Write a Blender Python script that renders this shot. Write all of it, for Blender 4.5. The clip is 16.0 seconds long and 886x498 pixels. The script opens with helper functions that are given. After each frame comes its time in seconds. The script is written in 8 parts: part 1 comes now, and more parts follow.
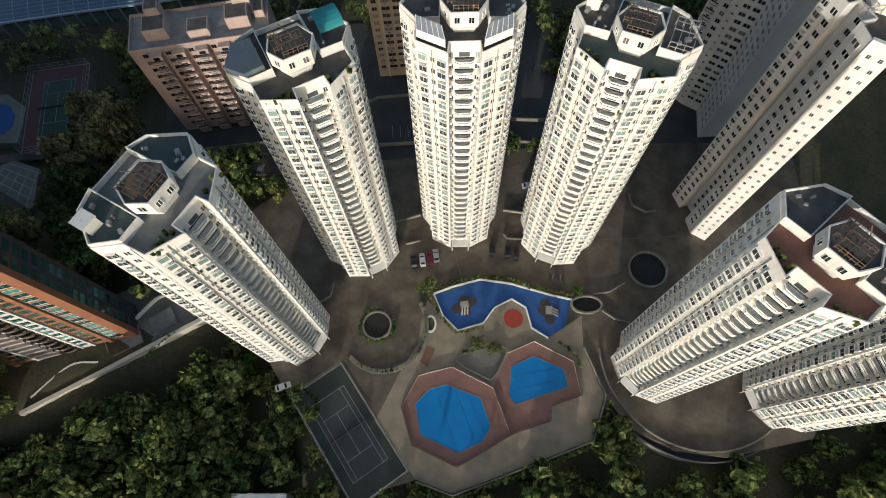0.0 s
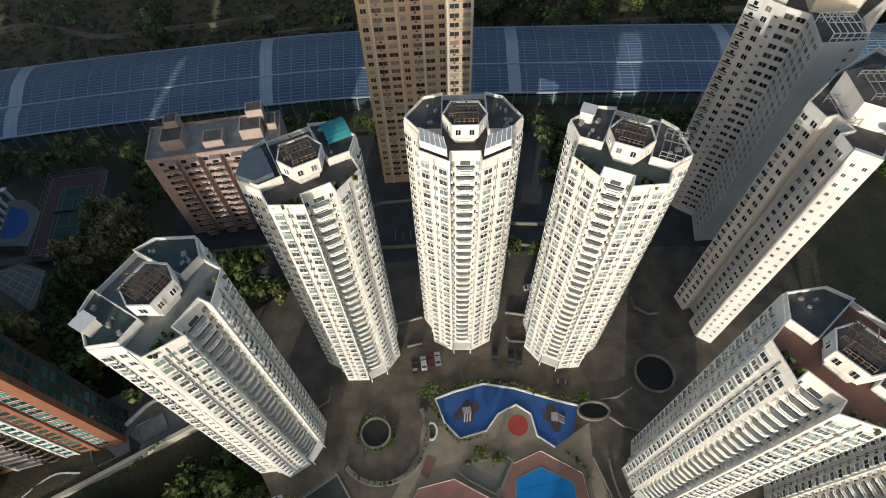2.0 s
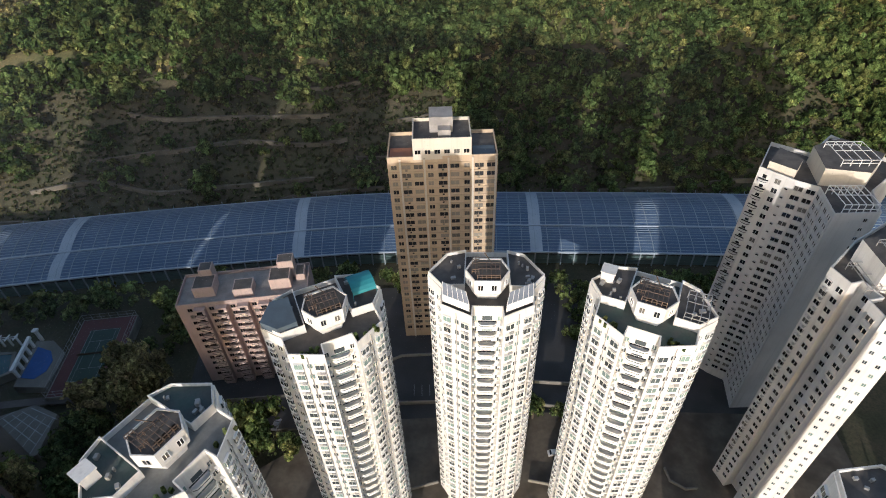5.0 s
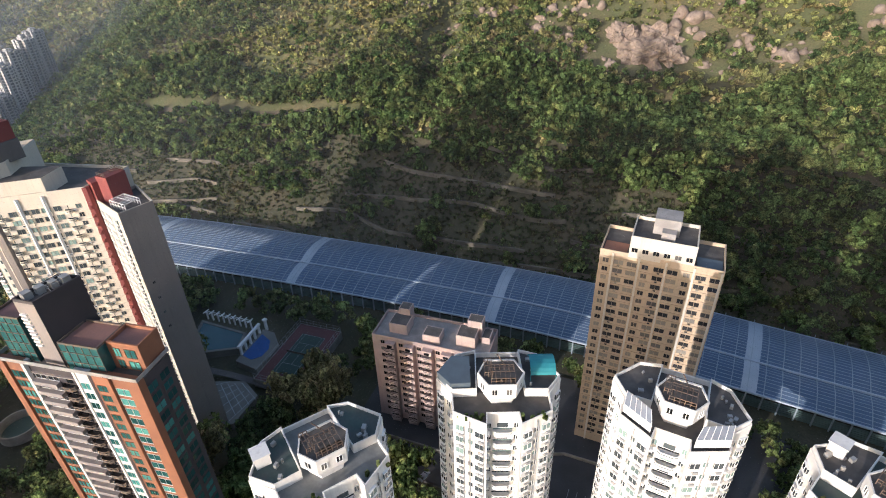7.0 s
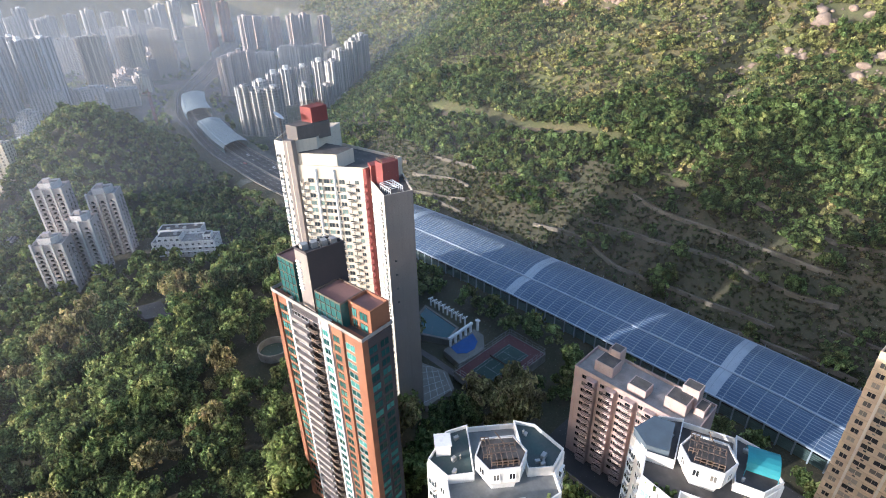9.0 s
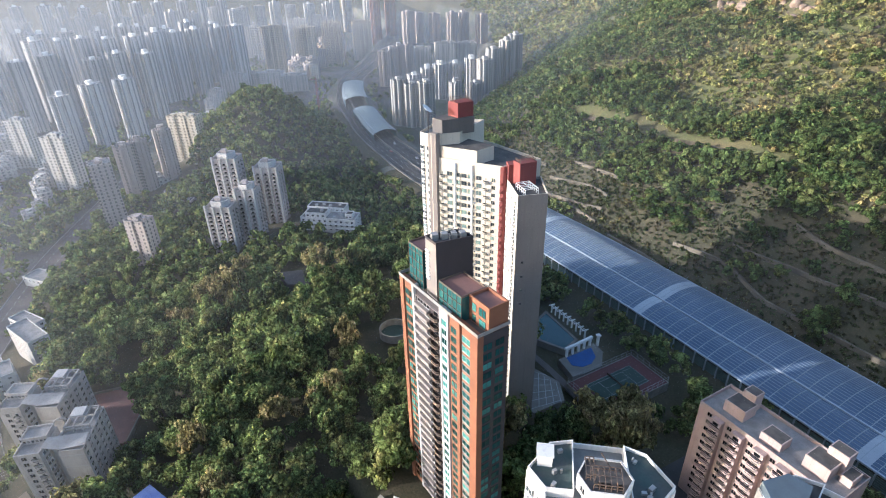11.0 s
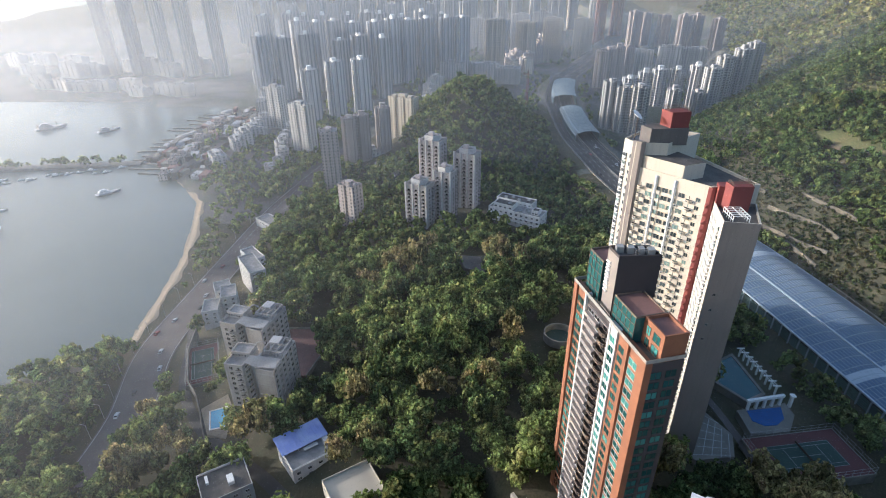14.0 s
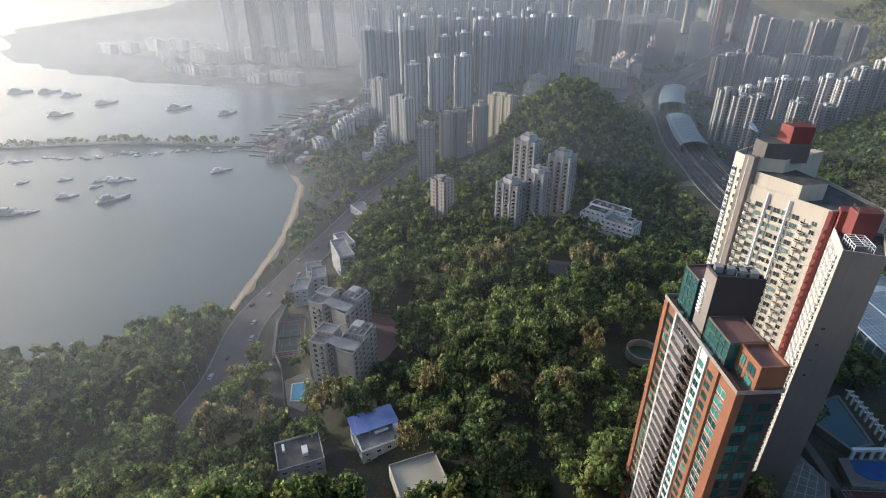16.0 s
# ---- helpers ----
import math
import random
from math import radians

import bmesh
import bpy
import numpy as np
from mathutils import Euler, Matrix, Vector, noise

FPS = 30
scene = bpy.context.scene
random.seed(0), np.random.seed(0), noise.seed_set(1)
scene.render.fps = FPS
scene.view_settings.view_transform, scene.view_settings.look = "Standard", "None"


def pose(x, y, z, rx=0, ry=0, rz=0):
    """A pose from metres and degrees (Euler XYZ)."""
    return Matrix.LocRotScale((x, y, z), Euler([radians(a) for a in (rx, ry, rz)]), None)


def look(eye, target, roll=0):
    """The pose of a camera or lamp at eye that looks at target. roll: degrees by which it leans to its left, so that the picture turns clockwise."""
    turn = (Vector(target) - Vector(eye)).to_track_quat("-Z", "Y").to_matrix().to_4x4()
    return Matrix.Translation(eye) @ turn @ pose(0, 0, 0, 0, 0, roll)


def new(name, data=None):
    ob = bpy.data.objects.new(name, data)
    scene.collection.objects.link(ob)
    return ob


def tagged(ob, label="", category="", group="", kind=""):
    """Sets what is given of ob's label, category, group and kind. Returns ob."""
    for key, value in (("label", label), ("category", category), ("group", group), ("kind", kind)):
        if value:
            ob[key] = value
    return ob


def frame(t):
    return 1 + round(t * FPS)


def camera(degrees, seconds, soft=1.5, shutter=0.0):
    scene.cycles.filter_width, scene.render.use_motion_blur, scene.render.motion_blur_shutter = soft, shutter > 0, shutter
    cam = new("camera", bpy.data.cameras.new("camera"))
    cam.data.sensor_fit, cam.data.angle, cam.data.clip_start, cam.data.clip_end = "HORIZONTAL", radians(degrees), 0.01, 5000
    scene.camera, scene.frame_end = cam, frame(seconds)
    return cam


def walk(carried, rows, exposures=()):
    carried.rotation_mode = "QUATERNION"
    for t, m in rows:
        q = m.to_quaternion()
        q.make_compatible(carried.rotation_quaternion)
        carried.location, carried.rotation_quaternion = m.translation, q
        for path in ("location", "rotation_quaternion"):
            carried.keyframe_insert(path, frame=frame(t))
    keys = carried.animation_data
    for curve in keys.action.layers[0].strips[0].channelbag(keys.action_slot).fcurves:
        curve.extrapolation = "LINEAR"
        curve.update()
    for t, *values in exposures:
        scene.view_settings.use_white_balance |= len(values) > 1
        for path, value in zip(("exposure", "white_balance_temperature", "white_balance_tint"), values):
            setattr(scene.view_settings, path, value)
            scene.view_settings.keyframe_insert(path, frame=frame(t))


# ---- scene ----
# camera: a drone that hangs in one place and turns
cam = camera(77.6, 16.0, 1.0)
EYE = (0.0, 0.0, 160.0)
TURNS = [
    (0.0, 22.71, 1.03, -0.13),
    (0.5, 24.66, 1.03, -0.05),
    (1.0, 27.68, 1.06, 0.01),
    (1.5, 30.62, 1.13, -0.04),
    (2.0, 33.29, 1.16, 0.01),
    (2.5, 35.94, 1.20, -0.00),
    (3.0, 38.59, 1.26, -0.02),
    (5.5, 52.10, 1.90, 5.50),
    (6.0, 54.79, 1.79, 11.40),
    (6.5, 56.57, 1.79, 18.92),
    (7.0, 58.13, 1.66, 28.24),
    (7.5, 59.05, 1.59, 37.51),
    (8.0, 59.83, 1.42, 44.89),
    (8.5, 60.54, 1.41, 50.42),
    (9.0, 61.07, 1.29, 55.38),
    (11.5, 61.31, 1.09, 73.90),
    (12.0, 61.35, 0.98, 77.41),
    (12.5, 61.35, 0.84, 80.93),
    (13.0, 61.36, 0.74, 84.60),
    (13.5, 61.35, 0.63, 88.21),
    (14.0, 61.32, 0.53, 91.89),
    (14.5, 61.30, 0.38, 95.04),
    (15.0, 61.29, 0.31, 97.63),
    (15.5, 61.26, 0.31, 100.25),
    (16.0, 61.21, 0.15, 102.21),
]
walk(cam, [(t, pose(*EYE, rx, ry, rz)) for t, rx, ry, rz in TURNS],
     [(0.0, 0.12, 6000, 8), (3.0, 0.14, 6000, 9), (6.0, 0.57, 5900, 16), (7.5, 0.9, 5800, 17), (9.0, 1.3, 5550, 16), (12.5, 1.24, 5500, 14), (16.0, 0.52, 5600, 12)])

# ---- light ----
SUN_AZ = math.atan2(-0.215, -1.0)          # the sun's bearing as seen from the place: behind the first view, a little to its left
SUN_EL = radians(9.8)
sun_dir = Vector((math.sin(SUN_AZ) * math.cos(SUN_EL), math.cos(SUN_AZ) * math.cos(SUN_EL), math.sin(SUN_EL)))
world = bpy.data.worlds.new("world")
scene.world = world
world.use_nodes = True
wt = world.node_tree
wt.nodes.clear()
w_out = wt.nodes.new("ShaderNodeOutputWorld")
w_bg = wt.nodes.new("ShaderNodeBackground")
w_sky = wt.nodes.new("ShaderNodeTexSky")
w_sky.sky_type = "NISHITA"
w_sky.sun_disc = False
w_sky.sun_elevation = SUN_EL
w_sky.sun_rotation = SUN_AZ
w_sky.dust_density = 3.0
w_bg.inputs["Strength"].default_value = 0.18
wt.links.new(w_sky.outputs[0], w_bg.inputs[0])
wt.links.new(w_bg.outputs[0], w_out.inputs[0])
sun = new("sun", bpy.data.lights.new("sun", "SUN"))
sun.data.energy = 3.3
sun.data.angle = radians(0.6)
sun.data.color = (1.0, 0.91, 0.78)
sun.matrix_world = look(sun_dir * 500, (0, 0, 0))

# ---- materials ----
def material(name, colour, rough=0.8, second=None, scale=0.3, amount=0.5, fine=4.0, fine_amount=0.25, bump=0.0, bump_scale=6.0,
             metal=0.0, per_object=0.0, per_island=0.0, streak=0.0, spec=0.5):
    """A surface with two scales of variation: patches (second colour) and fine grain; streak: rain stains that run down."""
    m = bpy.data.materials.new(name)
    m.use_nodes = True
    nt = m.node_tree
    nodes, links = nt.nodes, nt.links
    b = nodes["Principled BSDF"]
    b.inputs["Roughness"].default_value = rough
    b.inputs["Metallic"].default_value = metal
    b.inputs["Specular IOR Level"].default_value = spec
    geo = nodes.new("ShaderNodeNewGeometry")
    second = second or tuple(c * 0.7 for c in colour)

    def noise_at(sc, detail=4.0, vec=None):
        n = nodes.new("ShaderNodeTexNoise")
        n.inputs["Scale"].default_value = sc
        n.inputs["Detail"].default_value = detail
        links.new(vec or geo.outputs["Position"], n.inputs["Vector"])
        return n.outputs["Fac"]

    def ramp(fac, lo, hi):
        r = nodes.new("ShaderNodeMapRange")
        r.inputs["From Min"].default_value, r.inputs["From Max"].default_value = lo, hi
        links.new(fac, r.inputs["Value"])
        return r.outputs["Result"]

    def mix(fac, a, c):
        x = nodes.new("ShaderNodeMix")
        x.data_type = "RGBA"
        for sock, v in ((x.inputs["Factor"], fac), (x.inputs["A"], a), (x.inputs["B"], c)):
            if isinstance(v, (int, float)):
                sock.default_value = v
            elif isinstance(v, tuple):
                sock.default_value = (*v, 1.0)
            else:
                links.new(v, sock)
        return x.outputs["Result"]

    def times(fac, k):
        x = nodes.new("ShaderNodeMath")
        x.operation = "MULTIPLY"
        links.new(fac, x.inputs[0])
        x.inputs[1].default_value = k
        return x.outputs[0]

    col = mix(times(ramp(noise_at(scale), 0.38, 0.64), amount), colour, second)
    if streak:
        mp = nodes.new("ShaderNodeMapping")
        mp.inputs["Scale"].default_value = (1.3, 1.3, 0.06)
        links.new(geo.outputs["Position"], mp.inputs["Vector"])
        s = ramp(noise_at(1.0, 5.0, mp.outputs[0]), 0.5, 0.75)
        col = mix(times(s, streak), col, tuple(c * 0.45 for c in colour))
    col = mix(times(ramp(noise_at(fine, 3.0), 0.35, 0.7), fine_amount), col, tuple(c * 0.55 for c in colour))
    if per_object:
        oi = nodes.new("ShaderNodeObjectInfo")
        col = mix(times(oi.outputs["Random"], per_object), col, second)
    if per_island:
        col = mix(times(geo.outputs["Random Per Island"], per_island), col, tuple(c * 1.7 for c in colour))
    links.new(col, b.inputs["Base Color"])
    if bump:
        bp = nodes.new("ShaderNodeBump")
        bp.inputs["Strength"].default_value = bump
        bp.inputs["Distance"].default_value = 0.1
        links.new(noise_at(bump_scale, 5.0), bp.inputs["Height"])
        links.new(bp.outputs[0], b.inputs["Normal"])
    return m


def glass_material(name, dark, light, share, rough=0.08):
    """Window glass seen from outside: dark rooms, some drawn curtains; varied from window to window."""
    m = bpy.data.materials.new(name)
    m.use_nodes = True
    nt = m.node_tree
    b = nt.nodes["Principled BSDF"]
    b.inputs["Roughness"].default_value = rough
    b.inputs["Specular IOR Level"].default_value = 0.6
    oi = nt.nodes.new("ShaderNodeObjectInfo")
    geo = nt.nodes.new("ShaderNodeNewGeometry")
    add = nt.nodes.new("ShaderNodeMath")
    add.operation = "ADD"
    nt.links.new(oi.outputs["Random"], add.inputs[0])
    nt.links.new(geo.outputs["Random Per Island"], add.inputs[1])
    fr = nt.nodes.new("ShaderNodeMath")
    fr.operation = "FRACT"
    nt.links.new(add.outputs[0], fr.inputs[0])
    cr = nt.nodes.new("ShaderNodeValToRGB")
    cr.color_ramp.elements[0].position, cr.color_ramp.elements[0].color = 1 - share, (*dark, 1)
    cr.color_ramp.elements[1].position, cr.color_ramp.elements[1].color = min(1.0, 1 - share * 0.4), (*light, 1)
    e = cr.color_ramp.elements.new(0.0)
    e.color = (*[c * 0.5 for c in dark], 1)
    nt.links.new(fr.outputs[0], cr.inputs[0])
    nt.links.new(cr.outputs[0], b.inputs["Base Color"])
    return m


WHITE = material("white_render", (0.76, 0.74, 0.70), 0.75, (0.66, 0.63, 0.58), 0.12, 0.8, 3.0, 0.14, streak=0.4)
TRIM = material("white_trim", (0.82, 0.81, 0.78), 0.6, (0.66, 0.65, 0.62), 0.5, 0.5, 6.0, 0.1)
GREYWALL = material("grey_render", (0.50, 0.49, 0.47), 0.8, (0.38, 0.37, 0.36), 0.15, 0.6, 3.0, 0.15, streak=0.3)
PALE = material("pale_grey_render", (0.62, 0.60, 0.57), 0.8, (0.48, 0.47, 0.45), 0.1, 0.6, 3.0, 0.12, streak=0.3)
TAN = material("tan_tile", (0.52, 0.40, 0.27), 0.7, (0.42, 0.32, 0.22), 0.15, 0.6, 3.0, 0.15, streak=0.25)
PINK = material("pink_render", (0.47, 0.355, 0.315), 0.8, (0.36, 0.27, 0.24), 0.15, 0.6, 3.0, 0.2, streak=0.3)
PINKLIGHT = material("pale_pink_wall", (0.52, 0.40, 0.35), 0.8, (0.42, 0.32, 0.28), 0.2, 0.6, 3.0, 0.2, streak=0.3)
ORANGE = material("orange_tile", (0.29, 0.12, 0.062), 0.6, (0.21, 0.088, 0.048), 0.3, 0.6, 4.0, 0.2)
RED = material("red_paint", (0.235, 0.056, 0.048), 0.8, (0.175, 0.046, 0.042), 0.2, 0.6, 4.0, 0.15, streak=0.2)
DARKWALL = material("dark_brown_tile", (0.065, 0.052, 0.052), 0.75, (0.045, 0.038, 0.038), 0.2, 0.6, 4.0, 0.2)
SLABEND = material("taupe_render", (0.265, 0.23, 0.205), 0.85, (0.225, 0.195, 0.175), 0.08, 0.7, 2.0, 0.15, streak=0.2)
CREAM = material("cream_render", (0.60, 0.545, 0.45), 0.8, (0.54, 0.485, 0.40), 0.15, 0.6, 3.0, 0.12, streak=0.25)
ROOF = material("roof_screed", (0.125, 0.112, 0.10), 0.9, (0.065, 0.06, 0.056), 0.35, 0.9, 2.0, 0.35, bump=0.2)
HILLGRASS = material("hill_grass", (0.105, 0.115, 0.042), 0.95, (0.165, 0.125, 0.062), 0.035, 0.9, 1.0, 0.7, bump=1.0, bump_scale=0.6)
ACGREY = material("cooling_unit_grey", (0.36, 0.36, 0.35), 0.6, (0.25, 0.25, 0.24), 0.7, 0.7, 5.0, 0.2)
TOWN = material("town_ground", (0.16, 0.15, 0.135), 0.9, (0.055, 0.072, 0.035), 0.022, 1.0, 0.09, 0.5)
ROOFLIGHT = material("roof_pale_screed", (0.34, 0.32, 0.30), 0.9, (0.22, 0.21, 0.2), 0.35, 0.8, 2.0, 0.3)
ROOFGREEN = material("roof_green_screed", (0.055, 0.088, 0.080), 0.85, (0.085, 0.092, 0.088), 0.4, 0.9, 2.0, 0.3)
STEEL = material("galvanised_steel", (0.42, 0.41, 0.39), 0.5, (0.3, 0.28, 0.25), 0.8, 0.6, 8.0, 0.2, metal=0.4)
DARKSTEEL = material("rusty_steel", (0.14, 0.11, 0.09), 0.7, (0.20, 0.12, 0.07), 0.9, 0.6, 8.0, 0.2, metal=0.2)
GLASS = glass_material("window_glass", (0.075, 0.090, 0.095), (0.22, 0.31, 0.28), 0.35)
GLASSDARK = glass_material("window_glass_dark", (0.02, 0.022, 0.024), (0.16, 0.15, 0.13), 0.25)
GLASSTEAL = glass_material("teal_glass", (0.025, 0.10, 0.095), (0.08, 0.26, 0.23), 0.35, 0.05)
CLEAR = material("conservatory_glazing", (0.20, 0.23, 0.27), 0.12, (0.28, 0.3, 0.33), 0.6, 0.6, 3.0, 0.1)
PAVE = material("driveway_concrete", (0.155, 0.128, 0.094), 0.85, (0.075, 0.062, 0.047), 0.16, 1.0, 0.7, 0.5, bump=0.1)
DECK = material("brown_red_deck", (0.26, 0.135, 0.11), 0.8, (0.20, 0.11, 0.09), 0.3, 0.7, 2.5, 0.25)
SAND = material("sandy_paving", (0.31, 0.26, 0.185), 0.85, (0.22, 0.185, 0.135), 0.25, 0.8, 2.5, 0.2)
PATH = material("grey_paving", (0.23, 0.21, 0.18), 0.85, (0.16, 0.15, 0.13), 0.2, 0.8, 2.5, 0.25)
COURT = material("dark_green_court", (0.036, 0.047, 0.042), 0.85, (0.026, 0.034, 0.031), 0.2, 0.8, 2.0, 0.2)
COURTIN = material("grey_court", (0.052, 0.058, 0.062), 0.85, (0.040, 0.044, 0.048), 0.2, 0.8, 2.0, 0.2)
COURTGREEN = material("green_court", (0.034, 0.066, 0.052), 0.85, (0.028, 0.052, 0.042), 0.2, 0.7, 2.0, 0.2)
COURTRED = material("maroon_court", (0.115, 0.042, 0.04), 0.85, (0.085, 0.036, 0.034), 0.2, 0.7, 2.0, 0.2)
LINE = material("line_paint", (0.40, 0.40, 0.39), 0.8, (0.26, 0.26, 0.25), 0.8, 0.7)
BLUEFLOOR = material("blue_safety_surface", (0.024, 0.10, 0.32), 0.75, (0.02, 0.075, 0.24), 0.4, 0.7, 3.0, 0.2)
REDFLOOR = material("red_safety_surface", (0.38, 0.055, 0.03), 0.75, (0.30, 0.045, 0.03), 0.5, 0.7, 3.0, 0.2)
POOL = material("pool_water", (0.02, 0.21, 0.53), 0.06, (0.016, 0.17, 0.46), 0.2, 0.6, 1.5, 0.1)
ASPHALT = material("asphalt", (0.055, 0.053, 0.05), 0.9, (0.085, 0.08, 0.075), 0.12, 0.8, 2.0, 0.25)
ROADLIGHT = material("worn_concrete_road", (0.15, 0.128, 0.115), 0.9, (0.105, 0.09, 0.082), 0.1, 0.8, 2.0, 0.25)
CONCRETE = material("weathered_concrete", (0.27, 0.245, 0.205), 0.9, (0.16, 0.145, 0.12), 0.25, 0.8, 2.0, 0.3, streak=0.3)
ROCK = material("granite", (0.33, 0.25, 0.19), 0.9, (0.14, 0.10, 0.072), 0.14, 1.0, 0.9, 0.6, bump=0.9, bump_scale=0.8, streak=0.6)
BLUEROOF = material("blue_sheet_roof", (0.30, 0.36, 0.60), 0.4, (0.12, 0.18, 0.52), 0.16, 0.6, 3.0, 0.15)
TEALROOF = material("teal_awning", (0.03, 0.23, 0.26), 0.6, (0.02, 0.18, 0.21), 0.5, 0.6, 3.0, 0.15)
SLATEROOF = material("blue_grey_roof", (0.09, 0.12, 0.145), 0.6, (0.07, 0.09, 0.11), 0.5, 0.6, 3.0, 0.15)
TERRACE = material("terracotta_terrace", (0.22, 0.105, 0.075), 0.85, (0.16, 0.085, 0.065), 0.4, 0.8, 2.5, 0.25)
GREYTILE = material("grey_roof_tile", (0.215, 0.22, 0.21), 0.8, (0.15, 0.155, 0.15), 0.6, 0.7, 2.5, 0.3)
CANOPY = material("barrier_glazing", (0.075, 0.128, 0.215), 0.30, (0.11, 0.165, 0.255), 0.05, 0.8, 0.8, 0.2)
CANOPYLIGHT = material("barrier_pale_band", (0.40, 0.46, 0.52), 0.4, (0.32, 0.38, 0.44), 0.2, 0.6)
RIB = material("barrier_ribs", (0.34, 0.40, 0.44), 0.5, (0.26, 0.31, 0.34), 0.3, 0.6, metal=0.3)
GREENSTEEL = material("green_steel", (0.13, 0.20, 0.19), 0.5, (0.10, 0.15, 0.14), 0.3, 0.6, metal=0.2)
BEACH = material("beach_sand", (0.29, 0.235, 0.165), 0.95, (0.28, 0.23, 0.17), 0.15, 0.7, 2.0, 0.15)
BARK = material("bark", (0.10, 0.075, 0.05), 0.95, (0.07, 0.05, 0.035), 1.0, 0.7, 6.0, 0.3)
def leaf_material(name, colour, second, third, scale):
    """Foliage: colour shifts from tree to tree and from leaf spray to leaf spray; some light passes through."""
    m = bpy.data.materials.new(name)
    m.use_nodes = True
    nt = m.node_tree
    nodes, links = nt.nodes, nt.links
    nodes.clear()
    out = nodes.new("ShaderNodeOutputMaterial")
    geo = nodes.new("ShaderNodeNewGeometry")
    col = None
    for sc, other, lo, hi in ((scale, second, .38, .62), (scale * 2.7, third, .5, .72)):
        n = nodes.new("ShaderNodeTexNoise")
        n.inputs["Scale"].default_value = sc
        n.inputs["Detail"].default_value = 2.0
        links.new(geo.outputs["Position"], n.inputs["Vector"])
        r = nodes.new("ShaderNodeMapRange")
        r.inputs["From Min"].default_value, r.inputs["From Max"].default_value = lo, hi
        links.new(n.outputs["Fac"], r.inputs["Value"])
        x = nodes.new("ShaderNodeMix")
        x.data_type = "RGBA"
        links.new(r.outputs["Result"], x.inputs["Factor"])
        if col is None:
            x.inputs["A"].default_value = (*colour, 1)
        else:
            links.new(col, x.inputs["A"])
        x.inputs["B"].default_value = (*other, 1)
        col = x.outputs["Result"]
    hsv = nodes.new("ShaderNodeHueSaturation")
    v = nodes.new("ShaderNodeMapRange")
    v.inputs["To Min"].default_value, v.inputs["To Max"].default_value = 0.5, 1.6
    links.new(geo.outputs["Random Per Island"], v.inputs["Value"])
    # tone and hue differ from tree to tree
    n = nodes.new("ShaderNodeTexNoise")
    n.inputs["Scale"].default_value, n.inputs["Detail"].default_value = 0.13, 1.0
    links.new(geo.outputs["Position"], n.inputs["Vector"])
    tone = nodes.new("ShaderNodeMapRange")
    tone.inputs["From Min"].default_value, tone.inputs["From Max"].default_value = 0.32, 0.68
    tone.inputs["To Min"].default_value, tone.inputs["To Max"].default_value = 0.62, 1.48
    links.new(n.outputs["Fac"], tone.inputs["Value"])
    # single leaves within a spray
    fine = nodes.new("ShaderNodeTexNoise")
    fine.inputs["Scale"].default_value, fine.inputs["Detail"].default_value = 1.6, 1.0
    links.new(geo.outputs["Position"], fine.inputs["Vector"])
    speck = nodes.new("ShaderNodeMapRange")
    speck.inputs["From Min"].default_value, speck.inputs["From Max"].default_value = 0.36, 0.64
    speck.inputs["To Min"].default_value, speck.inputs["To Max"].default_value = 0.5, 1.5
    links.new(fine.outputs["Fac"], speck.inputs["Value"])
    leafy = nodes.new("ShaderNodeMath")
    leafy.operation = "MULTIPLY"
    links.new(v.outputs["Result"], leafy.inputs[0]), links.new(speck.outputs["Result"], leafy.inputs[1])
    both = nodes.new("ShaderNodeMath")
    both.operation = "MULTIPLY"
    links.new(leafy.outputs[0], both.inputs[0]), links.new(tone.outputs["Result"], both.inputs[1])
    links.new(both.outputs[0], hsv.inputs["Value"])
    links.new(col, hsv.inputs["Color"])
    d, t, mx = nodes.new("ShaderNodeBsdfDiffuse"), nodes.new("ShaderNodeBsdfTranslucent"), nodes.new("ShaderNodeMixShader")
    tr = nodes.new("ShaderNodeHueSaturation")
    tr.inputs["Value"].default_value = 1.5
    links.new(hsv.outputs[0], tr.inputs["Color"])
    links.new(hsv.outputs[0], d.inputs["Color"]), links.new(tr.outputs[0], t.inputs["Color"])
    mx.inputs[0].default_value = 0.45
    links.new(d.outputs[0], mx.inputs[1]), links.new(t.outputs[0], mx.inputs[2]), links.new(mx.outputs[0], out.inputs[0])
    return m


LEAF = leaf_material("foliage", (0.142, 0.176, 0.060), (0.074, 0.108, 0.040), (0.225, 0.215, 0.082), 0.07)
LEAFBRIGHT = leaf_material("bright_foliage", (0.085, 0.160, 0.030), (0.060, 0.120, 0.025), (0.10, 0.15, 0.04), 0.2)
DRYLEAF = leaf_material("dry_foliage", (0.235, 0.200, 0.088), (0.150, 0.150, 0.062), (0.285, 0.215, 0.115), 0.09)
HILLWOOD = leaf_material("hill_wood_foliage", (0.100, 0.138, 0.044), (0.054, 0.086, 0.028), (0.160, 0.165, 0.056), 0.05)
SCRUB = leaf_material("scrub_foliage", (0.205, 0.208, 0.072), (0.125, 0.150, 0.052), (0.270, 0.205, 0.098), 0.03)
SOIL = material("forest_floor", (0.062, 0.062, 0.030), 0.95, (0.105, 0.085, 0.050), 0.11, 0.9, 1.3, 0.7, bump=1.0, bump_scale=0.9)
HULL = material("boat_paint", (0.46, 0.47, 0.47), 0.6, (0.2, 0.2, 0.2), 0.5, 0.6)
